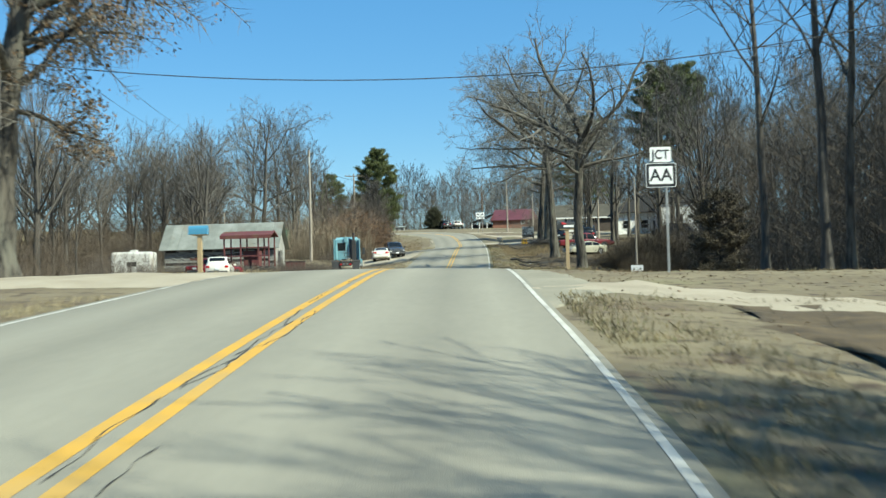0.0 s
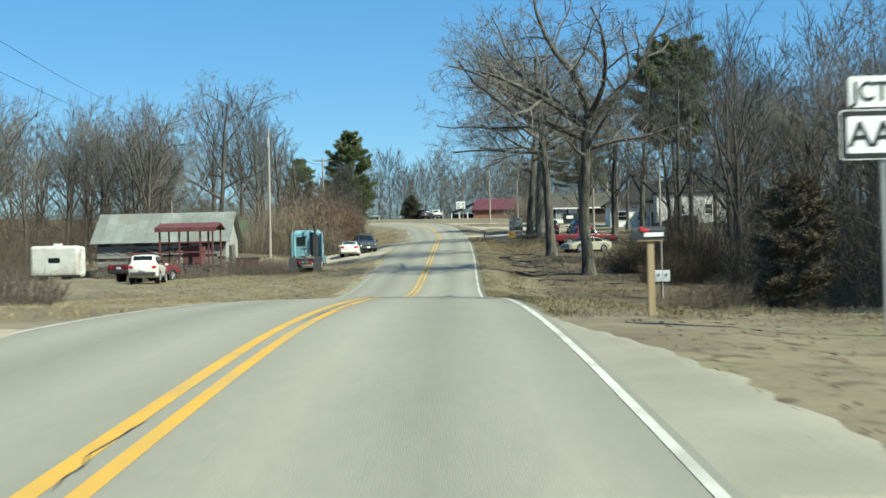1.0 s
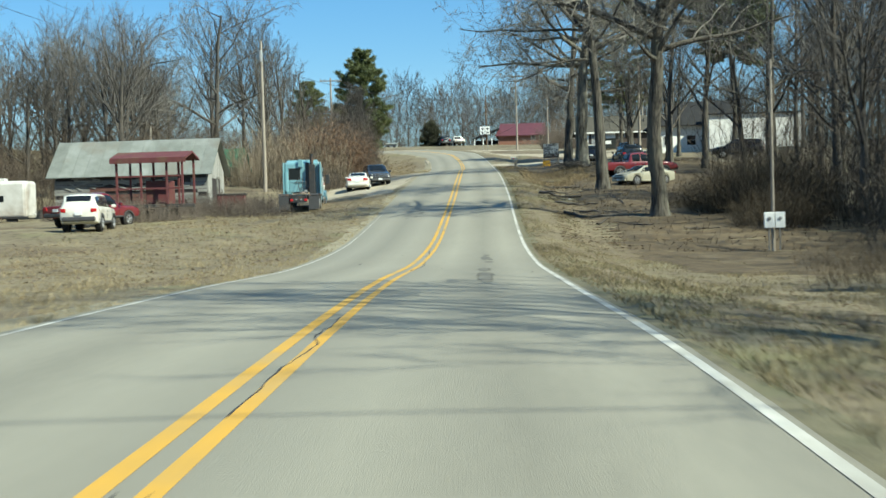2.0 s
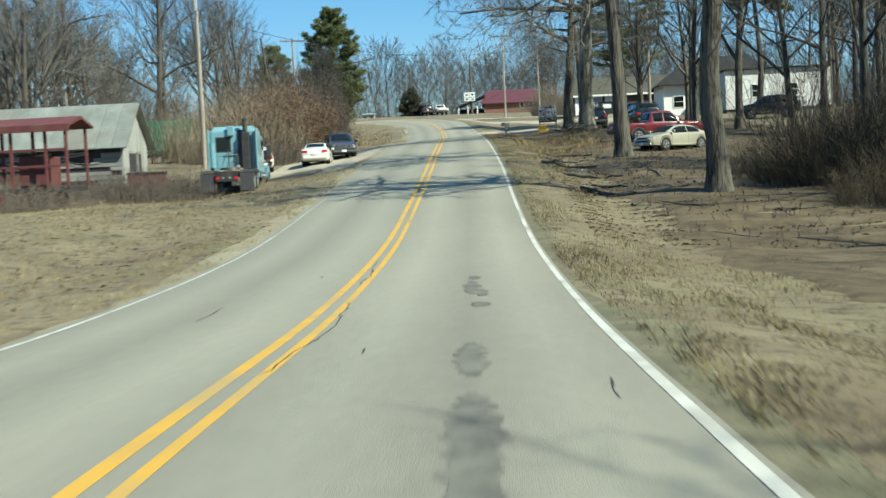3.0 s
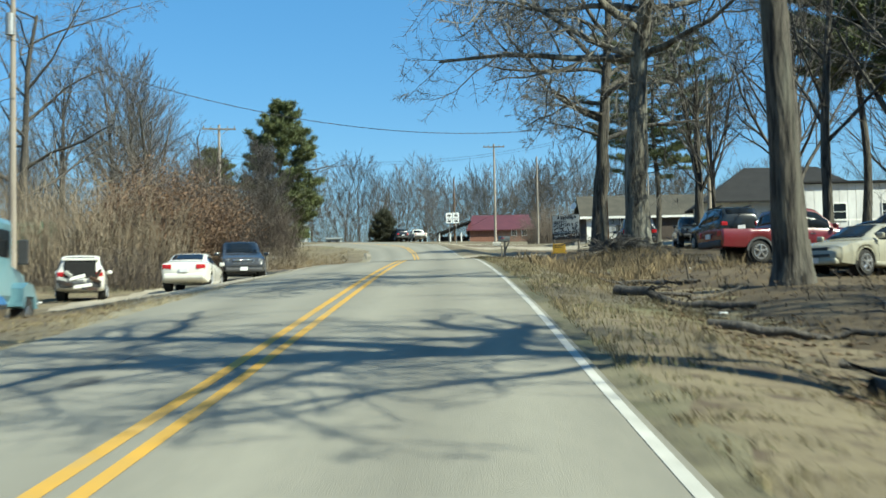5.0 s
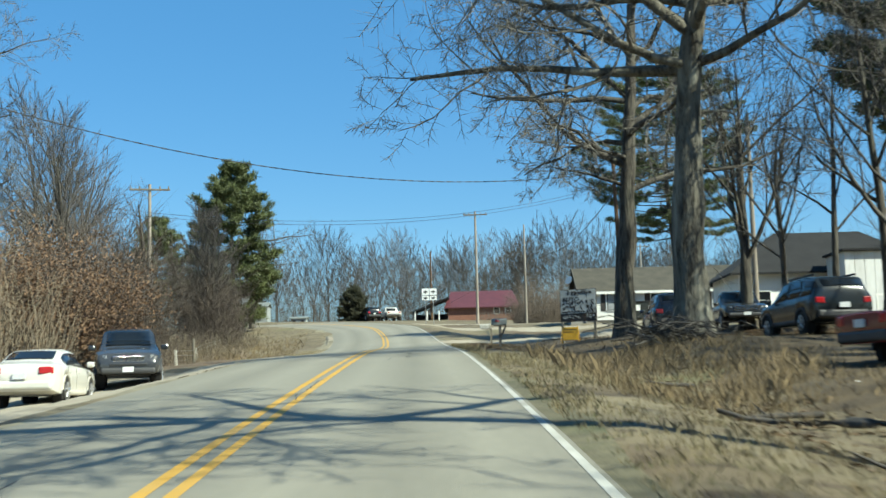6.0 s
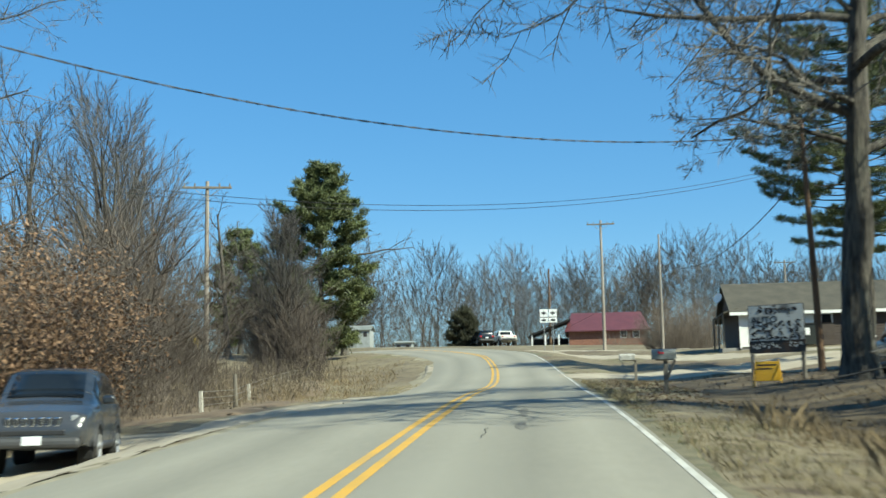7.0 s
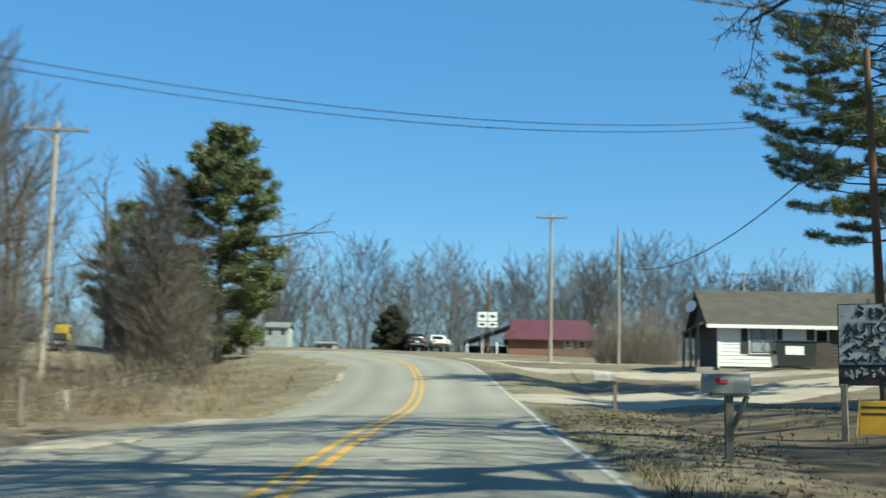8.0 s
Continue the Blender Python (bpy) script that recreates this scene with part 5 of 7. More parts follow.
def hip_or_gable(root, x0, x1, y0, y1, eave, ridge, over, material, hip=0.0, wallmat=None, thick=0.14, sheets=0):
    """A pitched roof, ridge along x, as two slopes of real thickness; gables closed."""
    ym = (y0 + y1) / 2
    slope = (ridge - eave) / (ym - y0)
    for s, ye in ((-1, y0 - over), (1, y1 + over)):
        ze = eave - slope * over
        a, b = x0 - over, x1 + over
        if sheets:
            w = (b - a) / sheets
            pan = part("roof_slope", prism([(ye, ze - .04), (ye, ze - .02), (ym, ridge - .02), (ym, ridge - .04)], a, b, "x"), material, root)
            for k in range(sheets):
                p0, p1 = a + k * w + .01, a + (k + 1) * w - .01
                lift = random.uniform(0, .03)
                part("tin_sheet", prism([(ye - s * -.02, ze + lift - .015), (ye, ze + .02 + lift), (ym, ridge + .02), (ym, ridge - .015)], p0, p1, "x"), material, pan)
        elif hip:
            bm = bmesh.new()
            vs = [bm.verts.new(v) for v in ((a, ye, ze), (b, ye, ze), (b - hip, ym, ridge), (a + hip, ym, ridge), (a, ye, ze - thick), (b, ye, ze - thick), (b - hip, ym, ridge - thick), (a + hip, ym, ridge - thick))]
            for f in ((0, 1, 2, 3), (7, 6, 5, 4), (0, 4, 5, 1), (1, 5, 6, 2), (2, 6, 7, 3), (3, 7, 4, 0)):
                bm.faces.new([vs[i] for i in f])
            part("roof_slope", bm, material, root)
        else:
            part("roof_slope", prism([(ye, ze - thick), (ye, ze), (ym, ridge), (ym, ridge - thick)], a, b, "x"), material, root)
    if hip:
        for s, xe in ((-1, x0 - over), (1, x1 + over)):
            bm = bmesh.new()
            ze = eave - slope * over
            xr = xe - s * hip
            vs = [bm.verts.new(v) for v in ((xe, y0 - over, ze), (xe, y1 + over, ze), (xr, ym, ridge), (xe, y0 - over, ze - thick), (xe, y1 + over, ze - thick), (xr, ym, ridge - thick))]
            for f in ((0, 1, 2), (5, 4, 3), (0, 3, 4, 1), (1, 4, 5, 2), (2, 5, 3, 0)):
                bm.faces.new([vs[i] for i in f])
            part("roof_end", bm, material, root)
    else:
        for xe in (x0, x1 - .12):
            part("gable", prism([(y0, eave - .02), (y1, eave - .02), (ym, ridge - .16)], xe, xe + .12, "x"), wallmat, root)


def window(root, x, y, z, w, h, shutters=None, frame_mat=None, bars=1):
    """A framed window on a wall that faces -y."""
    fr = part("window", boxed(x - w / 2 - .06, x + w / 2 + .06, y - .05, y + .02, z - .06, z + h + .06, .01), frame_mat or M_SIDING, root)
    for k in range(bars):
        a, b = x - w / 2 + w * k / bars + .02, x - w / 2 + w * (k + 1) / bars - .02
        part("pane", boxed(a, b, y - .058, y - .04, z + h * .52, z + h - .01), M_GLASS, fr)
        part("pane", boxed(a, b, y - .058, y - .04, z + .01, z + h * .48), M_GLASS, fr)
    if shutters:
        for s in (-1, 1):
            a = x + s * (w / 2 + .22)
            part("shutter", boxed(a - .15, a + .15, y - .04, y + .0, z - .04, z + h + .04, .008), shutters, root)
    return fr


def barn():
    x0, x1, y0, y1 = -34.4, -23.4, 117.8, 122.6
    g = 2.7
    root = thing("barn", pose(0, 0, 0), "old barn of grey weathered boards under a tin roof", "barn")
    rng = random.Random(3)
    part("back_wall", boxed(x0, x1, y1 - .12, y1, g - .4, 6.4), M_BOARD, root)
    # near-black sheet behind the boards: the unlit inside painted into the gaps
    inner = part("front_wall", boxed(x0 + .1, x1 - .1, y0 + .06, y0 + .10, g - .4, 6.35), M_TRIM_AND_SHADE, root)
    for s, xe in ((0, x0), (1, x1 - .12)):
        part("end_wall", boxed(xe, xe + .12, y0 + .12, y1 - .12, g - .4, 6.36), M_BOARD, root)
    z = g - .3
    while z < 5.75:
        h = rng.uniform(.22, .30)
        a = x0
        while a < x1:
            b = min(x1, a + rng.uniform(2.5, 4.2))
            if rng.random() > (.16 if z < 4.6 else .42):
                red = (-30.5 < (a + b) / 2 < -27.5) and z < 5.2
                part("board", boxed(a + .01, b - .01, y0 + rng.uniform(-.03, 0), y0 + .05, z, z + h - rng.uniform(.012, .03)), M_BARN_RED if red else M_BOARD, inner)
            a = b
        z += h
    hip_or_gable(root, x0, x1, y0, y1, 6.4, 8.6, .45, M_TIN, wallmat=M_BOARD, sheets=13)
    yy = y0 + .12
    gab = root
    while yy < y1 - .2:
        w = rng.uniform(.2, .28)
        top = 8.3 - abs(yy + w / 2 - (y0 + y1) / 2) * .88
        door = y0 + 1.0 < yy < y1 - 1.2
        # gable boards paler than the front: sunlight put into their colour
        part("board", boxed(x1, x1 + .03, yy, yy + w - .015, 5.75 + rng.uniform(-.1, .1) if door else g - .3, top), M_BOARD_LIT, inner)
        yy += w
    # solid block in the opening, its dark colour standing in for shade
    part("doorway_shade", boxed(x1 - .13, x1 + .004, y0 + 1.1, y1 - 1.2, g - .2, 5.7), M_TRIM_AND_SHADE, root, "dark block for the shade inside the open gable end")
    part("post", boxed(x1 - .02, x1 + .10, y0 + 2.6, y0 + 2.75, g - .2, 5.8), M_BOARD, root)
    for i in range(34):
        a, q = rng.uniform(x0 + .5, x1 - 1.2), rng.uniform(5.1, 6.25)
        m_ = Matrix.Translation((a, y0 - .04, q)) @ Matrix.Rotation(rng.gauss(0, .22), 4, "Y")
        part("board", boxed(-rng.uniform(.4, 1.0), rng.uniform(.4, 1.0), -.02, .02, -.05, .05, m=m_), M_BOARD, inner)
    # a rusty bin and a loose door leaning in the weeds
    bin_ = thing("scrap_bin", pose(-20.4, 112.2, land_at(-20.4, 112.2), 0, 0, 8), "rusty red steel bin in the weeds beside the barn", "bin")
    part("shell", boxed(-.9, .9, -.6, .6, .05, 1.05, .04), M_RUST, bin_)
    part("rim", boxed(-.95, .95, -.65, .65, 1.0, 1.1, .02), M_STEEL_DARK, bin_)


def green_shed():
    root = thing("shed", pose(0, 0, 0), "small white shed with a green tin roof", "shed")
    part("wall", boxed(-35.0, -29.6, 155, 160, 4.6, 7.3), M_TANK, root)
    hip_or_gable(root, -35.0, -29.6, 155, 160, 7.3, 9.8, .3, M_GREEN_TIN, wallmat=M_TANK)
    part("door", boxed(-33.2, -32.2, 154.96, 155, 4.8, 6.7, .01), M_TRIM_AND_SHADE, root)


M_PANE_SHEET = mat("grey_pane_sheet", (0.36, 0.37, 0.38), (0.24, 0.25, 0.26), rough=0.4, scale=4, fine=12)


def ranch_house():
    x0, x1, y0, y1 = 6.75, 22.5, 196.0, 204.0
    g = land_at(9, 195.5) - .1
    e = 12.75
    root = thing("house", pose(0, 0, 0), "white single-storey house with a brown shingle roof", "house")
    part("foundation", boxed(x0 + .05, x1 - .05, y0 + .05, y1, g - 1.2, g + .3), M_CONCRETE, root)
    z = g + .3
    wall = part("wall", boxed(x0 + .03, x1 - .03, y0 + .03, y1, z, e), M_SIDING, root)
    while z < e - .05:
        h = min(.2, e - z)
        for a, b, m_ in ((x0, 9.78, M_SIDING), (9.80, x1, M_BROWN_WALL)):
            part("siding_board", prism([(y0 - .015, z), (y0 + .03, z), (y0 + .03, z + h), (y0 + .005, z + h)], a, b, "x"), m_, wall)
        z += h
    # end wall and gables in dark brown: the end's shade put into colour
    part("end_wall", boxed(x0 - .06, x0, y0 + .3, y1, g + .3, e), M_BROWN_WALL, root)
    hip_or_gable(root, x0 - .25, x1, y0, y1, e, 14.85, .4, M_SHINGLE, wallmat=M_BROWN_WALL)
    part("frieze", boxed(x0 - .01, x1, y0 - .05, y0 - .018, e - .34, e - .02), M_BROWN_WALL, root)
    part("fascia", boxed(x0 - .65, x1 + .4, y0 - .43, y0 - .39, e - .42, e - .22), M_SIDING, root)
    front = window(root, 9.16, y0 - .02, 11.02, 1.36, 1.36, bars=2)
    # pale grey sheets just in front of the panes
    for x in (8.50, 9.18):
        part("pane_sheet", boxed(x + .06, x + .58, y0 - .082, y0 - .079, 11.72, 12.34), M_PANE_SHEET, front, "pale grey sheet in front of the glass")
        part("pane_sheet", boxed(x + .06, x + .58, y0 - .082, y0 - .079, 11.08, 11.60), M_PANE_SHEET, front, "pale grey sheet in front of the glass")
    part("shutter", boxed(8.0, 8.37, y0 - .05, y0 - .018, 11.0, 12.42, .01), M_TRIM_AND_SHADE, root, "dark brown shutter")
    door = part("door", boxed(11.85, 12.8, y0 - .05, y0 - .018, g + .3, 12.44, .01), M_BROWN_WALL, root, "brown door with a white-framed pane")
    part("door_pane", boxed(12.02, 12.63, y0 - .062, y0 - .051, 11.75, 12.3), M_GLASS, door)
    for a, b, c, d in ((11.95, 12.70, 12.3, 12.38), (11.95, 12.02, 11.72, 12.3), (12.63, 12.70, 11.72, 12.3)):
        part("pane_frame", boxed(a, b, y0 - .066, y0 - .051, c, d), M_SIDING, door)
    part("window_board", boxed(10.23, 11.5, y0 - .05, y0 - .018, 11.5, 12.46, .01), M_SIDING, root, "white board over a window")
    window(root, 17.5, y0 - .02, g + 1.15, 1.2, 1.1, bars=2)
    part("corner_board", boxed(x0 - .02, x0 + .09, y0 - .035, y0 - .016, g + .2, e - .34), M_SIDING, root)
    for y in (y0 + .5, y0 + 3.4, y1 - 1.8):
        part("porch_post", boxed(5.72, 5.84, y, y + .12, g - .3, e - .2), M_POST_OLD, root)
    part("porch_floor", boxed(5.6, x0 - .08, y0 + .1, y1 - 2, g - .4, g + .25), M_CONCRETE, root)
    part("porch_roof", prism([(5.75, e - .25), (x0 - .07, e - .05), (x0 - .07, e + .07), (5.75, e - .13)], y0, y1 - 1.5, "y"), M_SHINGLE, root)
    part("vent_pipe", rodded((15.5, 198.2, 13.4), (15.5, 198.2, 14.3), .06), M_TRIM_AND_SHADE, root)
    part("satellite_dish", rodded((6.0, 199.5, 13.75), (5.8, 199.3, 13.85), .05, .36, 14), M_SIDING, root)


def dark_roof_house():
    root = thing("house", pose(0, 0, 0), "low white house under a dark shingle hip roof", "house")
    g = land_at(15, 175) - .3
    part("wall", boxed(14.5, 27, 176.2, 184, g - 1, 12.3), M_SIDING, root)
    hip_or_gable(root, 14.5, 27, 176.2, 184, 12.3, 14.9, .6, M_SHINGLE_DARK, hip=4.0)
    for x in (16.0, 18.6, 23.0):
        window(root, x, 176.2, g + 1.2, 1.0, 1.1, bars=1)
    part("garage_door", boxed(19.8, 22.2, 176.15, 176.2, g + .2, g + 2.2, .01), M_TRIM_AND_SHADE, root)


def mobile_home():
    root = thing("mobile_home", pose(0, 0, 0), "long white mobile home with ribbed metal siding", "mobile home")
    g = land_at(26, 172) + .4
    body = part("wall", boxed(20.0, 30, 172.05, 175.6, g, 12.7), M_OLD_SIDING, root)
    x = 20.0
    while x < 29.9:
        part("siding_panel", boxed(x + .01, x + .58, 172.0, 172.05, g, 12.65), M_OLD_SIDING, body)
        x += .6
    part("skirting", boxed(20.1, 29.9, 172.15, 175.5, g - 1.6, g), M_TIN, root)
    part("roof", boxed(19.8, 30.2, 171.7, 175.8, 12.7, 12.86, .03), M_SHINGLE_DARK, root)
    for x in (23, 26.5):
        window(root, x, 171.98, g + 1.1, .9, 1.2, bars=1)
    part("deck", boxed(20.9, 27, 169.6, 171.9, g - 1.3, g - .1), M_BOARD, root)
    for x in (21, 23, 25, 27):
        part("rail_post", boxed(x - .05, x + .05, 169.6, 169.7, g - .1, g + 1), M_SIDING, root)
    part("rail", boxed(20.9, 27.1, 169.6, 169.68, g + .9, g + 1), M_SIDING, root)


def red_house():
    root = thing("house", pose(0, 0, 0), "red brick house with a dark red metal roof", "house")
    g = 13.3
    part("wall", boxed(-4.8, 4.4, 262, 270, g - .5, g + 3.2), M_BRICK, root)
    hip_or_gable(root, -4.8, 4.4, 262, 270, g + 3.2, g + 5.4, .5, M_RED_ROOF, hip=.9)
    for x in (1.7, 3.2):
        window(root, x, 262, g + 2.0, .7, .8, bars=1)
    part("porch_roof", prism([(-9.6, g + 2.3), (-4.6, g + 4.2), (-4.6, g + 4.35), (-9.6, g + 2.5)], 261, 266, "y"), M_SHINGLE_DARK, root)
    for x in (-9.2, -7.6, -6.0):
        part("porch_post", boxed(x - .08, x + .08, 261.2, 261.36, g - .5, g + 2.5), M_SIDING, root)
    part("porch_back", boxed(-9.4, -4.9, 265.6, 265.8, g - .5, g + 2.3), M_TRIM_AND_SHADE, root)


def junk_trailer():
    """A rusty red roofed frame on a trailer in front of the barn."""
    x0, x1, y0, y1 = -24.5, -20.7, 101.5, 104.0
    g = land_at(-22.5, 102.5)
    root = thing("amusement_trailer", pose(0, 0, 0), "rusty red trailer with a canopy roof and open steel frame", "trailer")
    part("deck", boxed(x0, x1, y0, y1, g + .75, g + .95, .02), M_STEEL_DARK, root)
    part("canopy", prism([(y0 - .3, 6.35), (y0 - .3, 6.45), ((y0 + y1) / 2, 6.85), (y1 + .3, 6.45), (y1 + .3, 6.35), ((y0 + y1) / 2, 6.72)], x0 - .3, x1 + .3, "x"), M_RUST, root)
    part("valance", boxed(x0 - .3, x1 + .3, y0 - .32, y0 - .30, 6.15, 6.4), M_RUST, root)
    for x in (x0, x0 + 1.4, x0 + 2.9, x1):
        for y in (y0, y1):
            part("frame_post", boxed(x - .06, x + .06, y - .06, y + .06, g + .95, 6.4, .008), M_RUST, root)
    for z in (g + 1.8, g + 2.5):
        part("frame_rail", boxed(x0, x1, y0 - .05, y0 + .05, z, z + .1, .008), M_RUST, root)
    part("machine", boxed(x0 + 1.5, x0 + 2.8, y0 + .5, y1 - .5, g + .95, g + 2.3, .06), M_RUST, root)
    for x in (x0 + 1.2, x1 - 1.2):
        for y in (y0 - .1, y1 - .1):
            part("wheel", rodded((x, y, g + .38), (x, y + .2, g + .38), .38, sides=16), M_TYRE, root)


def tank_wagon():
    root = thing("camper", pose(-35.2, 110.8, land_at(-35.2, 110.8) - .25, 0, 0, 4), "dirty white camper body parked by the barn", "camper")
    part("body", boxed(-1.9, 1.9, -1.1, 1.1, .45, 2.9, .22), M_TANK, root)
    part("roof_vent", boxed(-.3, .3, -.3, .3, 2.9, 3.1, .03), M_TANK, root)
    part("rear_window", boxed(-.45, .45, -1.115, -1.08, 1.55, 1.95, .01), M_GLASS, root)
    part("bumper", boxed(-2, 2, -1.15, -1.05, .45, .6, .02), M_STEEL_DARK, root)
    for x in (-.9, .9):
        part("wheel", rodded((x, -1.05, .36), (x, -.85, .36), .36, sides=16), M_TYRE, root)


def semi_truck():
    x, y, turn = -14.95, 107.6, 5
    g = land_at(x, y)
    root = thing("truck_tractor", pose(x, y, g - .05, 0, 0, turn), "teal blue sleeper-cab truck tractor seen without its trailer", "truck")
    # local: rear at -y
    part("sleeper", boxed(-1.12, 1.12, .75, 2.6, .95, 3.05, .12), P_TEAL, root)
    part("cab", boxed(-1.08, 1.08, 2.55, 4.1, .85, 2.85, .15), P_TEAL, root)
    part("roof_cap", prism([(.8, 3.0), (2.5, 3.0), (3.2, 2.85), (3.0, 3.12), (1.0, 3.2)], -.95, .95, "x"), P_TEAL, root)
    part("hood", prism([(4.05, .8), (5.9, .8), (6.0, 1.1), (5.8, 1.55), (4.05, 1.9)], -.85, .85, "x"), P_TEAL, root)
    for s in (1, -1):
        part("front_fender", prism([(4.5, .75), (4.65, 1.2), (5.0, 1.35), (5.5, 1.3), (5.85, .95), (5.9, .7), (5.6, .7), (5.5, 1.0), (4.9, 1.0), (4.75, .7)], s * .8 - (.0 if s > 0 else .38), s * .8 + (.38 if s > 0 else 0), "x"), P_TEAL, root)
        part("side_window", boxed(s * 1.085 - .01, s * 1.085 + .01, 2.9, 3.8, 1.9, 2.55, .004), M_GLASS, root)
        part("sleeper_fairing", boxed(s * 1.14 - .04, s * 1.14 + .04, .35, .9, .7, 3.05, .02), P_TEAL, root)
        part("fuel_tank", rodded((s * .95, 1.2, .72), (s * .95, 3.0, .72), .32, sides=18), M_CHROME, root)
        for ay in (-1.45, -.15):
            w = part("wheel", rodded((s * .62, ay, .5), (s * 1.18, ay, .5), .5, sides=22), M_TYRE, root)
            part("rim", rodded((s * 1.15, ay, .5), (s * 1.195, ay, .5), .30, .26, 18), M_RIM, w)
        w = part("wheel", rodded((s * .82, 5.2, .5), (s * 1.14, 5.2, .5), .5, sides=22), M_TYRE, root)
        part("rim", rodded((s * 1.12, 5.2, .5), (s * 1.155, 5.2, .5), .30, .26, 18), M_RIM, w)
        part("mud_flap", boxed(s * .9 - .31, s * .9 + .31, -2.12, -2.09, .12, .92, .004), M_PLASTIC, root)
        part("tail_lamp", boxed(s * .42 - .09, s * .42 + .09, -2.22, -2.15, .62, .76, .02), M_RED_LAMP, root, "red tail lamp")
        part("frame_rail", boxed(s * .42 - .05, s * .42 + .05, -2.2, 4.5, .75, 1.02, .01), M_STEEL_DARK, root)
        part("mirror", boxed(s * 1.35 - .12, s * 1.35 + .12, 3.95, 4.05, 1.75, 2.35, .03), M_PLASTIC, root)
        part("quarter_fender", prism([(-2.1, .95), (-2.0, 1.08), (.4, 1.08), (.5, .95)], s * .9 - .3, s * .9 + .3, "x"), M_STEEL_DARK, root)
    part("exhaust_stack", rodded((.62, .55, .9), (.62, .55, 3.55), .11, sides=14), M_STEEL_DARK, root, "dark vertical exhaust stack")
    part("stack_guard", boxed(.42, .82, .42, .70, 1.1, 2.9, .04), M_STEEL_DARK, root)
    part("rear_window", boxed(-.80, -.16, .735, .76, 2.02, 2.66, .01), M_GLASS, root)
    part("window_seal", boxed(-.85, -.11, .742, .765, 1.97, 2.71, .01), M_PLASTIC, root)
    for z_ in (1.45, 1.80):
        part("panel_seam", boxed(-1.0, .2, .744, .757, z_, z_ + .015), M_PLASTIC, root)
    part("rear_hatch", boxed(-.80, -.30, .738, .756, 1.20, 1.70, .02), P_TEAL, root)
    part("air_cleaner", rodded((-.98, .58, 1.25), (-.98, .58, 2.45), .15, sides=16), P_TEAL, root)
    part("dark_panel", boxed(.22, .45, .70, .752, 1.25, 3.02, .01), M_PLASTIC, root)
    part("roof_box", boxed(-.25, .05, .62, .80, 2.75, 3.22, .03), P_TEAL, root)
    part("grab_rail", rodded((-.45, .70, 1.85), (.20, .70, 1.85), .02, sides=6), M_CHROME, root)
    part("deck_plate", boxed(-.55, .45, -.1, .6, 1.08, 1.16, .01), M_POST, root)
    part("work_lamp", rodded((.22, .52, 1.25), (.22, .60, 1.25), .10, sides=12), M_CLEAR_LAMP, root)
    for s in (-.15, .15):
        part("reverse_lamp", rodded((s, -2.23, .72), (s, -2.18, .72), .05, sides=10), M_CLEAR_LAMP, root)
    part("catwalk", boxed(-.7, .7, -.2, .7, 1.03, 1.08, .01), M_GALV, root)
    bm = rodded((0, -.8, 1.10), (0, -.8, 1.20), .46, .42, 18)
    part("fifth_wheel", bm, M_STEEL_DARK, root)
    part("rear_crossmember", boxed(-.5, .5, -2.2, -2.1, .55, .95, .01), M_STEEL_DARK, root)
    for k in (-.25, .0, .2):
        V, F = [], []
        tube(V, F, [Vector((k, .72, 2.1)), Vector((k + .05, .3, 1.5)), Vector((k * .5, -.1, 1.4)), Vector((k * .4, -.4, 1.15))], [.02] * 4, 5)
        mesh_object("air_hose", V, F, M_CABLE, root)


def advert_board():
    """A black board of smeared pale lettering on legs, and a yellow folding sign under it."""
    x, y = 1.62, 148.8
    g = land_at(x, y)
    root = thing("advert_board", pose(x, y, g, 0, 0, -24), "black advertising board with smeared white lettering on two legs", "sign board")
    h = 8.9 - g
    panel = part("panel", boxed(-.78, .78, -.03, .03, h - 1.34, h, .01), M_STEEL_DARK, root)
    part("weathered_face", boxed(-.76, .76, -.036, -.031, h - 1.0, h - .02), M_SMEAR, panel, "flaking white paint")
    rng = random.Random(4)
    text_mesh("lettering", "AUTO", .24, M_BLACK, panel, pose(-.32, -.040, h - .42, 90, 0, 0), 1.1)
    for r_, (z, q) in enumerate(((h - .16, .05), (h - .56, .045), (h - .74, .045), (h - .92, .04), (h - 1.14, .03))):
        a = -.68
        while a < .62:
            w = rng.uniform(.05, .13)
            if rng.random() > .12:
                for k in range(4):
                    m_ = Matrix.Translation((a + w / 2 + rng.gauss(0, .02), -.038 - .002 * k, z + rng.gauss(0, .04))) @ Matrix.Rotation(radians(rng.gauss(0, 45)), 4, "Y")
                    part("lettering_bar", boxed(-w * .45, w * .45, -.001, .001, -q * .45, q * .45, m=m_), M_TRIM_AND_SHADE if r_ < 4 else M_SMEAR, panel)
            a += w + rng.uniform(.02, .06)
    for s in (-.70, .70):
        part("leg", boxed(s - .05, s + .05, -.05, .05, -.3, h - 1.32, .006), M_POST_OLD, root)
    y2 = thing("folding_sign", pose(1.15, 147.7, land_at(1.15, 147.7), 0, 0, -15), "yellow folding sign on thin crossed legs", "sign")
    pn = part("panel", boxed(-.32, .32, -.02, .02, .22, .74, .01), M_YELLOW_SIGN, y2)
    for k in range(2):
        part("lettering_bar", boxed(-.28, .24 - k * .1, -.026, -.019, .63 - k * .1, .66 - k * .1), M_TRIM_AND_SHADE, pn)
    for s in (-1, 1):
        part("leg", rodded((s * .38, -.25, 0), (s * .30, .02, .78), .014, sides=5), M_YELLOW_SIGN, y2)
        part("leg", rodded((s * .38, .25, 0), (s * .30, .0, .78), .014, sides=5), M_YELLOW_SIGN, y2)


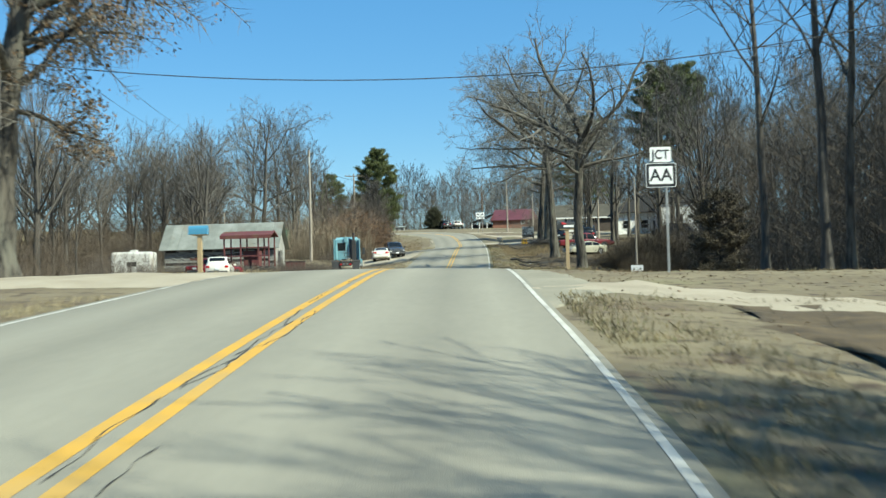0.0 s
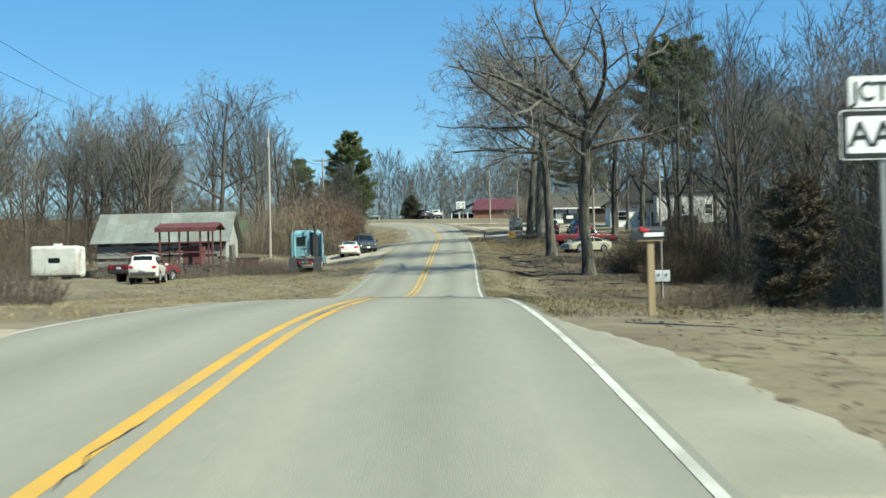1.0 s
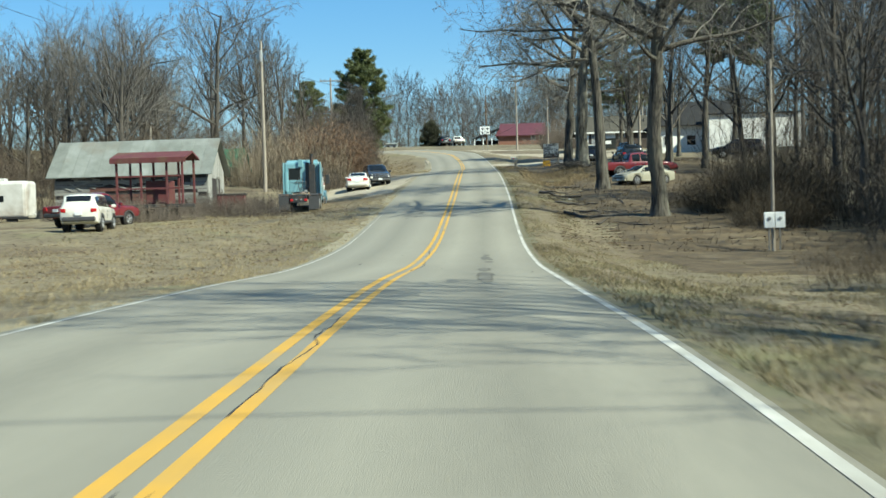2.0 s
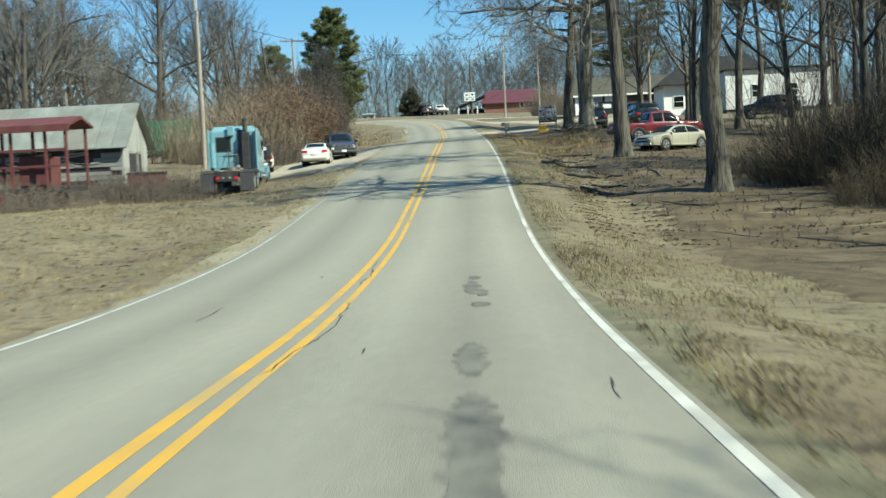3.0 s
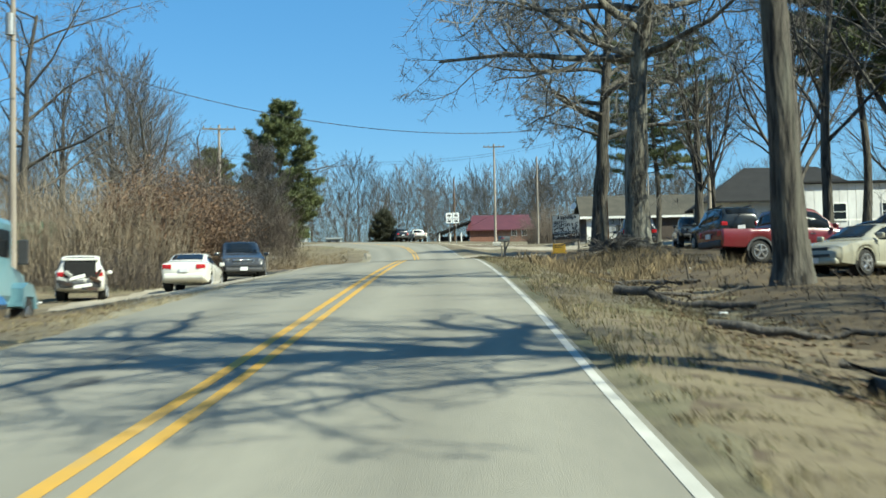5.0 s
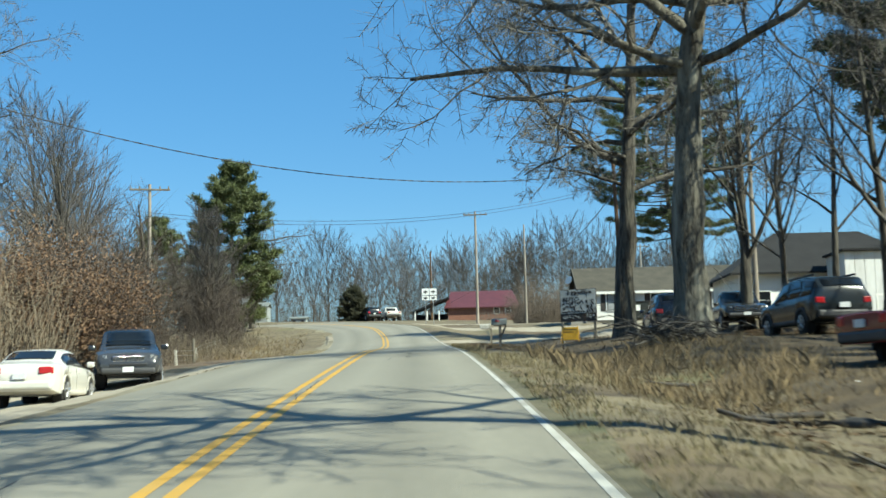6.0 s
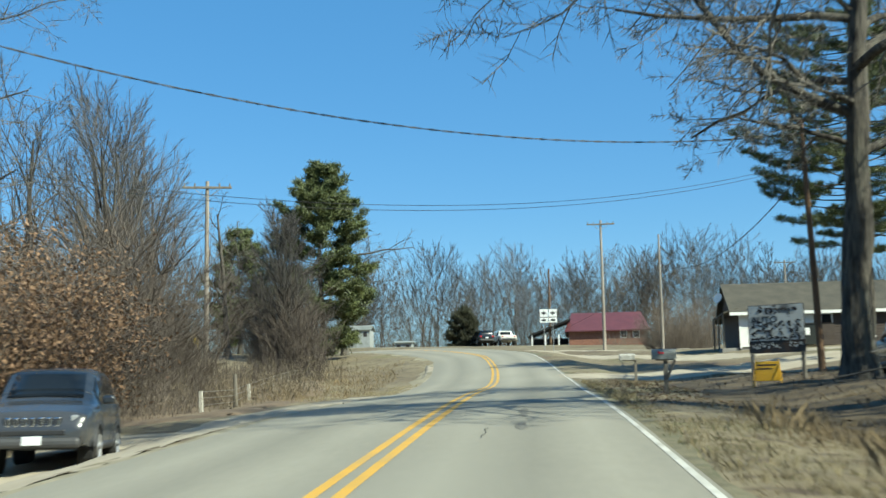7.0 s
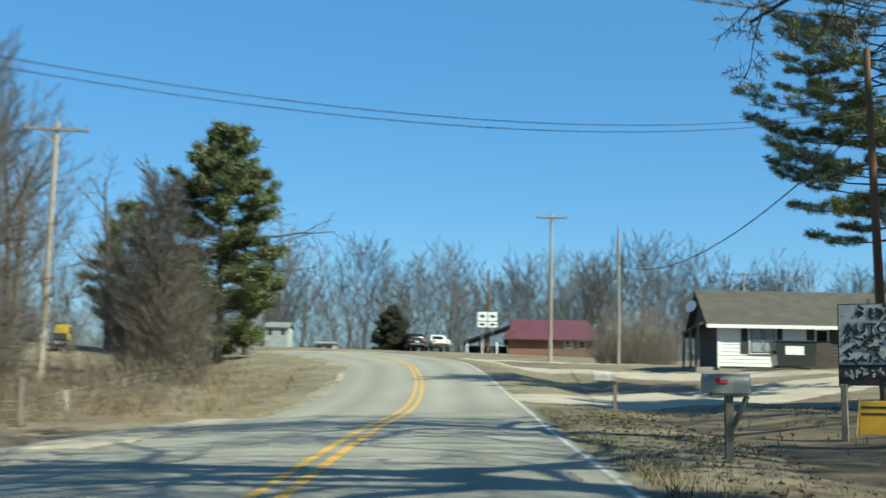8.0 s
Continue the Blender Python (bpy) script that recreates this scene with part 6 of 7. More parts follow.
def far_signs():
    x, y = -6.35, 224.0
    g = land_at(x, y)
    root = thing("route_sign", pose(x, y, g), "cluster of white route plates with black arrows on two posts", "road sign")
    top = 15.6 - g
    for s in (-.40, .40):
        part("post", boxed(s - .03, s + .03, .02, .06, -.3, top, .005), M_GALV, root)
        for z, hh in ((top - .36, .34), (top - 1.0, .22)):
            pl = part("route_plate", boxed(s - .36, s + .36, -.01, .0, z - hh, z + hh, .004), M_SIGN_WHITE, root)
            part("symbol_bar", boxed(s - .20, s + .20, -.016, -.009, z - .08, z + .08), M_BLACK, pl)
            part("symbol_bar", boxed(s - .04, s + .04, -.016, -.009, z - hh * .6, z + hh * .6), M_BLACK, pl)
    x, y = -28.0, 240.0
    g = land_at(x, y)
    root = thing("road_sign", pose(x, y, g), "plain grey back of a rectangular road sign on a post", "road sign")
    part("post", boxed(-.04, .04, .02, .07, -.3, 3.6, .005), M_GALV, root)
    part("plate", boxed(-.55, .55, -.01, .01, 2.1, 3.6, .01), M_GALV, root)


def dumpster():
    x, y = 10.3, 193.9
    root = thing("dumpster", pose(x, y, land_at(x, y)), "dark green steel dumpster in front of the house", "dumpster")
    part("body", prism([(-.95, .15), (.95, .15), (1.06, 1.42), (-1.06, 1.42)], -.75, .75), M_DUMPSTER, root)
    part("lid", boxed(-1.1, 1.1, -.8, .8, 1.42, 1.50, .02), M_BLACK, root)
    part("label_plate", boxed(-.55, .4, -.765, -.752, .75, 1.2), M_SIGN_WHITE, root)
    for s in (-1, 1):
        part("lift_pocket", boxed(s * 1.05 - .08, s * 1.05 + .08, -.5, .5, .8, 1.0, .01), M_DUMPSTER, root)


def meter_boxes():
    x, y = 8.0, 80.0
    g = land_at(x, y)
    for dx in (-.22, .18):
        root = thing("meter_box", pose(x + dx, y - .14, g + 1.05), "white electric meter box fixed to the service pole", "meter box", "meter boxes")
        part("case", boxed(-.19, .19, -.08, .06, -.06, .54, .02), M_SIGN_WHITE, root)
        part("dial_cover", rodded((0, -.08, .3), (0, -.12, .3), .07, .06, 14), M_CLEAR_LAMP, root)
        part("conduit", rodded((0, 0, -.9), (0, 0, -.02), .025, sides=7), M_GALV, root)


M_POST_PALE = mat("pale_post", (0.40, 0.38, 0.33), (0.28, 0.26, 0.22), rough=0.8, scale=5, fine=20)


def wire_fence():
    rngf = random.Random(8)
    root = thing("fence", pose(0, 0, 0), "old wire fence on leaning wooden and steel posts", "fence")
    pts = [(-15.9, 152.5), (-16.2, 157.6), (-17.5, 164.3), (-18.9, 171.5), (-19.1, 174.5), (-19.5, 177.9), (-19.8, 180.9), (-20.0, 183.6), (-19.8, 186.2)]
    tops = []
    for i, (x, y) in enumerate(pts):
        g = land_at(x, y)
        lean_ = Vector((rngf.uniform(-.08, .08), rngf.uniform(-.05, .05), 1.25 if i in (1, 8) else .72))
        wood = i in (1, 8)
        part("post", rodded((x, y, g - .3), tuple(Vector((x, y, g)) + lean_), (.085, .03)[i > 2] + (.05 if i == 8 else 0), (.075, .028)[i > 2] + (.04 if i == 8 else 0), 8 if wood else 5), M_POST_OLD if wood or i % 2 else M_POST_PALE, root)
        tops.append(Vector((x, y, g)) + lean_)
    for h in (.35, .65, .92):
        V, F = [], []
        tube(V, F, [Vector((t.x, t.y, land_at(t.x, t.y) + h * .75)) for t in tops], [.008] * len(tops), 3)
        mesh_object("wire", V, F, M_GALV, root)


def far_left_yard():
    root = thing("excavator", pose(-33.3, 206, land_at(-33.3, 206), 0, 0, 100) @ Matrix.Scale(.72, 4), "small yellow excavator in the field", "excavator")
    part("cab", boxed(-.6, .5, -.6, .6, .9, 2.3, .1), M_YELLOW_DULL, root)
    part("cab_window", boxed(-.5, .4, -.615, -.6, 1.5, 2.15, .01), M_GLASS, root)
    part("cab_window", boxed(.5, .512, -.45, .45, 1.4, 2.15, .01), M_GLASS, root)
    part("counterweight", boxed(-1.3, -.6, -.55, .55, .85, 1.5, .08), M_STEEL_DARK, root)
    part("track", boxed(-1.1, 1.1, -.85, -.45, 0, .6, .15), M_TYRE, root)
    part("track", boxed(-1.1, 1.1, .45, .85, 0, .6, .15), M_TYRE, root)
    part("boom", rodded((.4, 0, 1.2), (2.2, 0, 2.2), .12, .09, 6), M_YELLOW_DULL, root)
    part("arm", rodded((2.2, 0, 2.2), (2.7, 0, .6), .09, .07, 6), M_YELLOW_DULL, root)
    for x, y, w, d, top, gable in ((-37.8, 262, 3.4, 3.5, 15.55, .7), (-31.0, 266, 2.6, 3.0, 17.3, .7), (-24.9, 262, 2.0, 2.0, 15.3, .3)):
        g = land_at(x, y)
        b = thing("outbuilding", pose(x, y, 0), "small pale weathered outbuilding beyond the bend", "outbuilding", "outbuildings at the crest")
        part("wall", boxed(-w / 2, w / 2, 0, d, g - .4, top), M_PALE_SHED, b)
        part("roof", prism([(-.2, top - .05), (-.2, top + .05), (d / 2, top + gable), (d + .2, top + .05), (d + .2, top - .05), (d / 2, top + gable - .12)], -w / 2 - .2, w / 2 + .2, "x"), M_TIN, b)
        for k in (-.28, .28):
            part("window", boxed(w * k - .22, w * k + .22, -.03, 0, top - .85, top - .25, .01), M_TRIM_AND_SHADE, b)


M_SMEAR = mat("smeared_white", (0.50, 0.51, 0.49), (0.05, 0.05, 0.05), rough=0.8, scale=5, fine=16, stretch=(1, 1, 2.2), ramp_at=(0.42, 0.55), c=(0.16, 0.16, 0.155))
M_PALE_SHED = mat("pale_grey_siding", (0.33, 0.35, 0.34), (0.22, 0.23, 0.22), rough=0.8, scale=1.5, fine=8)
barn()
green_shed()
advert_board()
far_signs()
dumpster()
meter_boxes()
wire_fence()
far_left_yard()
ranch_house()
dark_roof_house()
mobile_home()
red_house()
junk_trailer()
tank_wagon()
semi_truck()

# ---- planting ----
T_FOREST = [bare_tree("bare_tree", "forest", h, r * .8, sd, 3, M_BARK_GREY, M_TWIG)[0] for h, r, sd in ((15, .20, 11), (17, .24, 12), (13, .16, 13), (18, .26, 14), (12, .13, 15))]
T_ROUND = [bare_tree("bare_tree", "round", h, r, sd, 3, M_BARK_GREY, M_TWIG)[0] for h, r, sd in ((9.5, .22, 23), (8.5, .20, 24), (10.5, .25, 29))]
T_VASE = [bare_tree("bare_tree", "vase", h, r, sd, 3, M_BARK_GREY, M_TWIG)[0] for h, r, sd in ((12, .28, 21), (11, .24, 22))]
for ob in T_FOREST + T_VASE + T_ROUND:
    tagged(ob, "bare grey-brown deciduous tree without leaves", "tree", "bare roadside trees")
M_TWIG_FAR = mat("far_twig_bark", (0.098, 0.088, 0.078), (0.055, 0.049, 0.044), rough=0.95, scale=3, fine=20, per_object=0.2)
T_FAR = [bare_tree("bare_tree", "far", h, r, sd, 3, M_TWIG_FAR, M_TWIG_FAR)[0] for h, r, sd in ((8.5, .11, 25), (9.5, .125, 26), (7, .10, 27), (8, .11, 28))]
for ob in T_FAR:
    tagged(ob, "distant bare grey-brown tree without leaves", "tree", "bare trees on the skyline")
used = set()


def put(src, x, y, turn, scale):
    if src.name in used:
        ob = copy_thing(src, pose(0, 0, 0))
    else:
        ob = src
        used.add(src.name)
    return stand(ob, x, y, turn, scale, 0.05)


def grove(x0, x1, y0, y1, count, seed, srcs, lo, hi, keep=lambda x, y: True, gap=2.0):
    rng = random.Random(seed)
    got = []
    tries = 0
    while len(got) < count and tries < 4000:
        tries += 1
        x, y = rng.uniform(x0, x1), rng.uniform(y0, y1)
        if not keep(x, y) or any((x - a)**2 + (y - b)**2 < gap * gap for a, b in got):
            continue
        got.append((x, y))
        put(rng.choice(srcs), x, y, rng.uniform(0, 360), rng.uniform(lo, hi))


M_TWIG_OAK = mat("oak_twig_bark", (0.185, 0.170, 0.145), (0.095, 0.086, 0.073), rough=0.95, scale=3, fine=20)


def hero(form, x, y, height, radius, seed, label, **kw):
    ob, tips = bare_tree("oak_tree" if form.startswith("oak") else "bare_tree", form, height, radius, seed, kw.pop("levels", 4), twig=M_TWIG_OAK if form.startswith("oak") else M_TWIG, **kw)
    stand(ob, x, y)
    tagged(ob, label, "tree", "large roadside trees")
    return ob, tips


M_BARK_LICHEN = mat("lichen_bark", (0.135, 0.124, 0.098), (0.030, 0.025, 0.019), rough=0.95, scale=4.5, fine=22, bump=1.0, bump_scale=13, stretch=(1, 1, 0.25), ramp_at=(0.54, 0.78), c=(0.270, 0.262, 0.215))
M_BARK_LICHEN.node_tree.nodes["Bump"].inputs["Distance"].default_value = 0.07
hero("oak_fork", 5.05, 91.6, 10.0, .38, 31, "large bare oak with a forked trunk beside the ditch", low=.70, fork=((.84, 196, 40, 8.0, .25), (.88, 8, 46, 8.5, .27), (.97, 100, 9, 9.0, .28), (.80, 182, 74, 9.5, .19), (.93, 290, 36, 7.5, .2), (.74, 352, 80, 6.5, .15), (.90, 158, 60, 8.5, .18), (.70, 250, 84, 5, .11)))
hero("oak", 3.55, 108.3, 14.5, .36, 32, "large bare oak with rough dark bark", low=.5, fork=((.62, 165, 56, 7.5, .19), (.55, 10, 60, 7, .17), (.66, 205, 50, 7.5, .19), (.72, 176, 42, 8, .2), (.80, 195, 36, 7, .17), (.58, 90, 60, 6, .15)))
hero("oak", 3.8, 135.6, 16, .55, 33, "large bare oak with pale lichen bark above a brush pile", bark=M_BARK_LICHEN, low=.48, kids=(10, 9, 9, 13), fork=((.56, 182, 74, 12.5, .19), (.50, 200, 82, 7.5, .16), (.62, 150, 66, 7.5, .16), (.66, 20, 55, 9, .2), (.5, 330, 75, 7, .15), (.76, 160, 40, 9, .2), (.70, 215, 52, 8, .16)))
hero("oak", 3.1, 145.6, 14.5, .40, 34, "large bare oak with dark bark", low=.34, kids=(10, 9, 8, 13), fork=((.38, 185, 85, 3.2, .08), (.62, 183, 84, 6.5, .13), (.50, 160, 76, 5.5, .11), (.75, 205, 45, 6, .13), (.55, 30, 60, 7, .15), (.46, 215, 80, 5, .11)))
ob, tips = hero("oak", -12.95, 29.5, 13, .42, 35, "large oak holding a few dead brown leaves", low=.3, levels=4, fork=((.34, 0, 78, 3.2, .12), (.50, 12, 62, 7, .20), (.42, -25, 86, 3.0, .10), (.60, -8, 62, 6, .16), (.3, 20, 95, 2.6, .08), (.40, 40, 80, 3, .1)))
rng = random.Random(5)
picked = [t for t in tips if rng.random() < .13]
LV, LF = leaf_bits(picked, 6, .07, .12, rng)
mesh_object("leaves", LV, LF, M_DEAD_LEAF, ob, label="dead brown leaves")
for x, y, h, r, sd in ((-34.2, 164.5, 17.0, .34, 51), (-38.2, 151.0, 13.5, .30, 52), (-45.5, 149.0, 12.5, .28, 54), (-52.5, 140.0, 13.0, .30, 55)):
    hero("oak", x, y, h, r, sd, "large bare tree with a spreading crown behind the barn", bark=M_BARK_GREY, low=.22, kids=(12, 8, 7, 9))
hero("forest", 10.1, 39.2, 20, .17, 36, "tall bare tree with pale bark at the wood's edge", levels=3, bark=M_BARK_GREY, low=.2)
hero("forest", 10.8, 39.0, 19, .15, 37, "tall bare tree with dark bark at the wood's edge", levels=3, low=.2)
hero("forest", 9.3, 45.0, 16, .16, 38, "slim bare tree at the wood's edge", levels=3, bark=M_BARK_GREY, low=.3)
hero("vase", -36.3, 199.5, 15, .30, 39, "tall bare tree with many upright stems", levels=3, low=.08, kids=(26, 12, 14))
for x, y, k, sc in ((-39.4, 202, 1, 1.4), (-42.5, 197, 0, 1.3), (-37.5, 208, 0, 1.0)):
    put(T_VASE[k], x, y, x * 33, sc)
hero("vase", -21.4, 187.0, 7.6, .22, 40, "dense twiggy bare tree with upright shoots", levels=3, low=.05, kids=(34, 12, 14))
M_SHOOT = mat("shoot_bark", (0.165, 0.132, 0.106), (0.090, 0.073, 0.060), rough=0.95, scale=2, fine=10, island=0.3)
for x, y, w, l, h, n, sd, ln in ((-21.4, 187.5, 3.4, 4.0, 8.2, 280, 75, .08), (-22.8, 188.6, 2.4, 3.0, 9.2, 150, 76, .08), (-20.2, 186.6, 2.4, 3.0, 6.2, 150, 77, .22)):
    stand(brush("thicket", w, l, h, n, sd, M_SHOOT, "dense column of brown shoots round a bare tree", lean=ln, forks=12), x, y)
hero("oak", -22.6, 212.0, 8.5, .26, 42, "bare tree with a limb arching out beside the pine", levels=3, low=.4, kids=(9, 8, 10), fork=((.85, 10, 58, 6.4, .13), (.7, 350, 70, 5.0, .1)))
hero("oak_tall", -32.2, 211.5, 11.5, .26, 43, "dark bare tree with crooked limbs in the field", levels=3, low=.3, kids=(10, 8, 9))
hero("vase", -29.6, 180.0, 12.5, .30, 45, "dark bare tree with many upright limbs behind the thicket", levels=3, low=.12, kids=(13, 9, 9), bark=M_BARK)
hero("forest", -36.2, 204.0, 13.0, .24, 44, "tall bare tree with grey bark in the field", levels=3, low=.2)
hero("forest", 14.5, 156.0, 12, .2, 41, "slim bare yard tree", levels=3, low=.3)
for i, (x, y, h, r, f) in enumerate(((10.4, 130, 14, .25, "forest"), (12.8, 128, 15, .28, "forest"), (9.4, 152.5, 9, .3, "round"), (16, 120, 14, .25, "forest"), (14.5, 121.5, 9, .22, "round"), (21, 126, 15, .25, "forest"), (11.5, 140.5, 13, .2, "forest"), (15.5, 99, 9, .22, "round"), (11.5, 97, 14, .2, "forest"))):
    hero(f, x, y, h, r, 400 + i, "bare yard tree with grey bark", levels=3)
stand(pine("pine_tree", 19.8, .30, 57, .50, 4.9, "tall rounded pine above the wood behind the yard", "ball", boughs=150, tufts=24, size=.44, lift=.7, wild=.3), 19.9, 156.0)
stand(pine("pine_tree", 14.8, .26, 51, .07, 4.1, "tall rounded green pine beside the bend", "full", boughs=125, tufts=22, needles=40, size=.40, lift=.5, wild=.36), -23.2, 205.8)
stand(pine("pine_tree", 10.5, .2, 52, .10, 3.4, "green pine behind the thicket", "full", boughs=80, tufts=16, size=.38, lift=.4, wild=.3), -33.0, 218.0)
stand(pine("pine_tree", 17.0, .25, 53, .33, 5.6, "tall green pine behind the brown pole", "layered", boughs=112, tufts=38, needles=70, size=.20, lift=.1, fat=.066), 10.4, 176.0)
stand(pine("cedar_tree", 4.3, .12, 55, .02, 2.3, "dark broad cedar at the crest", "pyramid", boughs=150, tufts=14, size=.24, lift=.7, wild=.35, leaf=M_CEDAR), -17.0, 258.0)
stand(pine("cedar_tree", 4.2, .10, 56, .02, 1.55, "brownish cedar in the undergrowth", "dome", boughs=70, tufts=9, needles=26, size=.24, lift=.6, wild=.4, leaf=mat("brown_cedar", (0.085, 0.068, 0.043), (0.045, 0.037, 0.024), rough=0.9, scale=2, fine=12, island=0.35)), 10.1, 60.0)


def sunny_yard(x, y):
    """Leaves open the strip whose trees would shade the yard by the drive."""
    return x > 25 or not 112 < y + .6 * x < 127


grove(11, 31, 34, 88, 42, 61, T_FOREST + T_FOREST + T_ROUND, .85, 1.15, keep=lambda x, y: x > 11.5 + max(0, min(11, (y - 38) * .8)))
grove(11.5, 21.5, -11, 5, 15, 70, T_FOREST + T_ROUND + T_ROUND, .62, .8, keep=lambda x, y: 3.0 < y + .6 * x < 11.0, gap=1.4)
grove(9.5, 14.5, -7, 3.5, 9, 78, T_ROUND, .55, .75, keep=lambda x, y: 3.5 < y + .6 * x < 9.5, gap=1.4)
grove(6.8, 9.6, 0, 8, 3, 79, T_ROUND, .6, .75, keep=lambda x, y: 5.5 < y + .6 * x < 10.5, gap=1.6)
for x_, y_, k_, sc_ in ((11.6, 139.2, 2, .8), (8.2, 141.4, 1, .7)):
    put(T_ROUND[k_], x_, y_, x_ * 50, sc_)
grove(23, 34, 52, 88, 10, 74, T_FOREST + T_ROUND, .9, 1.15)
grove(13, 33, 82, 126, 28, 62, T_FOREST + T_ROUND, .8, 1.1, keep=sunny_yard)
grove(-60, -38, 98, 126, 12, 73, T_ROUND + T_FAR, .9, 1.3, gap=3)
grove(22, 60, 128, 168, 12, 69, T_FAR, 1.2, 1.6)
grove(26, 62, 178, 215, 26, 77, T_FOREST + T_ROUND, .95, 1.3, keep=lambda x, y: x > 26 + (y - 178) * .35, gap=2.5)
grove(-54, -26, 126, 165, 24, 63, T_ROUND, .85, 1.15, keep=lambda x, y: x < -31 and (x < -37 or y < 140), gap=3.5)
grove(-75, -38, 60, 125, 26, 64, T_FAR + T_ROUND, 1.0, 1.4, gap=4)
grove(-85, 60, 285, 325, 96, 66, T_FAR, .95, 1.4)
grove(-34, 26, 276, 292, 20, 76, T_FAR, .75, 1.25)
grove(-70, -28, 205, 260, 14, 67, T_FAR, .9, 1.3, keep=lambda x, y: x < -40)
grove(-46, -28, 20, 60, 12, 68, T_FAR, .9, 1.15)


for src in T_FOREST + T_VASE + T_ROUND + T_FAR:
    if src.name not in used:
        put(src, -62 - 3 * len(used), 150, 0, 1.0)


def understory(name, patches, seed, material, label, sides=3):
    """Uncountable thin undergrowth over several patches (x0, x1, y0, y1, stems, height), as one mesh."""
    rng = random.Random(seed)
    V, F = [], []
    for x0, x1, y0, y1, count, h in patches:
        xs = np.array([rng.uniform(x0, x1) for _ in range(count)])
        ys = np.array([rng.uniform(y0, y1) for _ in range(count)])
        zs = land(xs, ys)
        for x, y, z in zip(xs, ys, zs):
            hh = h * rng.uniform(.4, 1.15)
            o = Vector((x, y, z - .1))
            m = o + Vector((rng.gauss(0, .16), rng.gauss(0, .16), .5)) * hh
            e = m + Vector((rng.gauss(0, .2), rng.gauss(0, .2), .5)) * hh
            r = rng.uniform(.014, .03)
            twig(V, F, [o, m], r * 1.2)
            twig(V, F, [o.lerp(m, .8), e], r * .7)
            for _ in range(6):
                f = rng.uniform(.2, 1)
                q = o.lerp(m, f) if rng.random() < .4 else m.lerp(e, f)
                d = Vector((rng.gauss(0, 1), rng.gauss(0, 1), rng.uniform(.1, 1.2))).normalized() * hh * rng.uniform(.15, .38)
                twig(V, F, [q, q + d * .55, q + d + Vector((0, 0, .06 * hh))], r * .6)
    ob = mesh_object(name, V, F, material)
    return tagged(ob, label, "undergrowth", kind="stuff")


M_UNDER = mat("undergrowth_stem", (0.125, 0.096, 0.069), (0.066, 0.050, 0.036), rough=0.95, scale=1.2, fine=8, island=0.35)
understory("undergrowth", [(11.5, 34, 30, 84, 1900, 3.4), (12, 42, 84, 130, 1100, 3.2), (-60, -28, 122, 168, 2400, 5.6), (-95, -42, 60, 128, 2400, 5.0), (-62, -37, 96, 128, 1500, 5.0), (-48, -24, 40, 66, 900, 3.0), (-95, 65, 276, 325, 6500, 7.6), (-75, -38, 200, 262, 900, 4.4), (31, 66, 178, 215, 900, 7.0), (12, 22, -8, 0, 500, 3.4), (26, 60, 66, 140, 1300, 5.5), (13, 30, 62, 100, 900, 6.0), (12, 26, 84, 128, 420, 8.5), (13, 34, 58, 92, 520, 10.0), (12, 30, 36, 60, 300, 9.0)], 99, M_UNDER, "grey-brown tangle of bare winter undergrowth")

M_STEM = mat("brush_stem", (0.139, 0.112, 0.089), (0.079, 0.063, 0.051), rough=0.95, scale=2, fine=10, island=0.3)
understory("ground_twigs", [(2.5, 14, 80, 120, 1500, .34), (.5, 5, 92, 118, 300, .22), (-.5, 7, 136, 160, 420, .28)], 97, M_UNDER, "rough dead twigs and weeds standing in the leaf litter")
M_REED_DULL = mat("dry_stem", (0.205, 0.165, 0.112), (0.110, 0.088, 0.060), rough=0.95, scale=2, fine=10, island=0.35)
M_REED = mat("pale_reed", (0.290, 0.235, 0.165), (0.190, 0.150, 0.105), rough=0.95, scale=2, fine=10, island=0.3)
understory("fence_brush", [(-21.5, -17.4, 150, 188, 480, 1.3), (-17.6, -15.6, 152, 172, 160, .9)], 98, M_REED_DULL, "pale dry stems and bare brush along the wire fence")
stand(brush("thicket", 6, 8, 6.6, 460, 79, M_STEM, "arching thicket of bare reddish-brown stems", lean=.5, arch=.05, forks=12), -20.6, 151.5)
stand(brush("thicket", 5.4, 6, 6.0, 420, 71, M_STEM, "tall thicket holding dry reddish-brown leaves", lean=.4, arch=.04, forks=10, leaf=mat("russet_leaf", (0.250, 0.150, 0.084), (0.125, 0.075, 0.043), rough=0.85, scale=3, fine=12, island=0.4), leaf_part=1.0), -18.7, 142.2)
stand(brush("thicket", 7, 13, 9.4, 700, 72, M_STEM, "tall rounded thicket of bare grey-brown stems", lean=.3, arch=.02, forks=13), -22.3, 160.0)
stand(brush("thicket", 7, 11, 6.6, 460, 73, M_STEM, "rounded thicket of bare arching brown stems", lean=.5, arch=.04, forks=12), -27.5, 172.0)
stand(brush("reed_clump", 7, 3, 6.6, 380, 78, M_REED, "stand of tall pale dry reeds", lean=.1, forks=1, thick=1.5), -24.6, 141.6)
stand(brush("reed_clump", 9, 3, 6.6, 520, 74, M_REED, "stand of tall pale dry reeds", lean=.1, forks=1, thick=1.5), -20.2, 137.6)
M_OLIVE_STEM = mat("bramble_stem", (0.105, 0.078, 0.048), (0.052, 0.040, 0.025), rough=0.95, scale=2, fine=10, island=0.3)
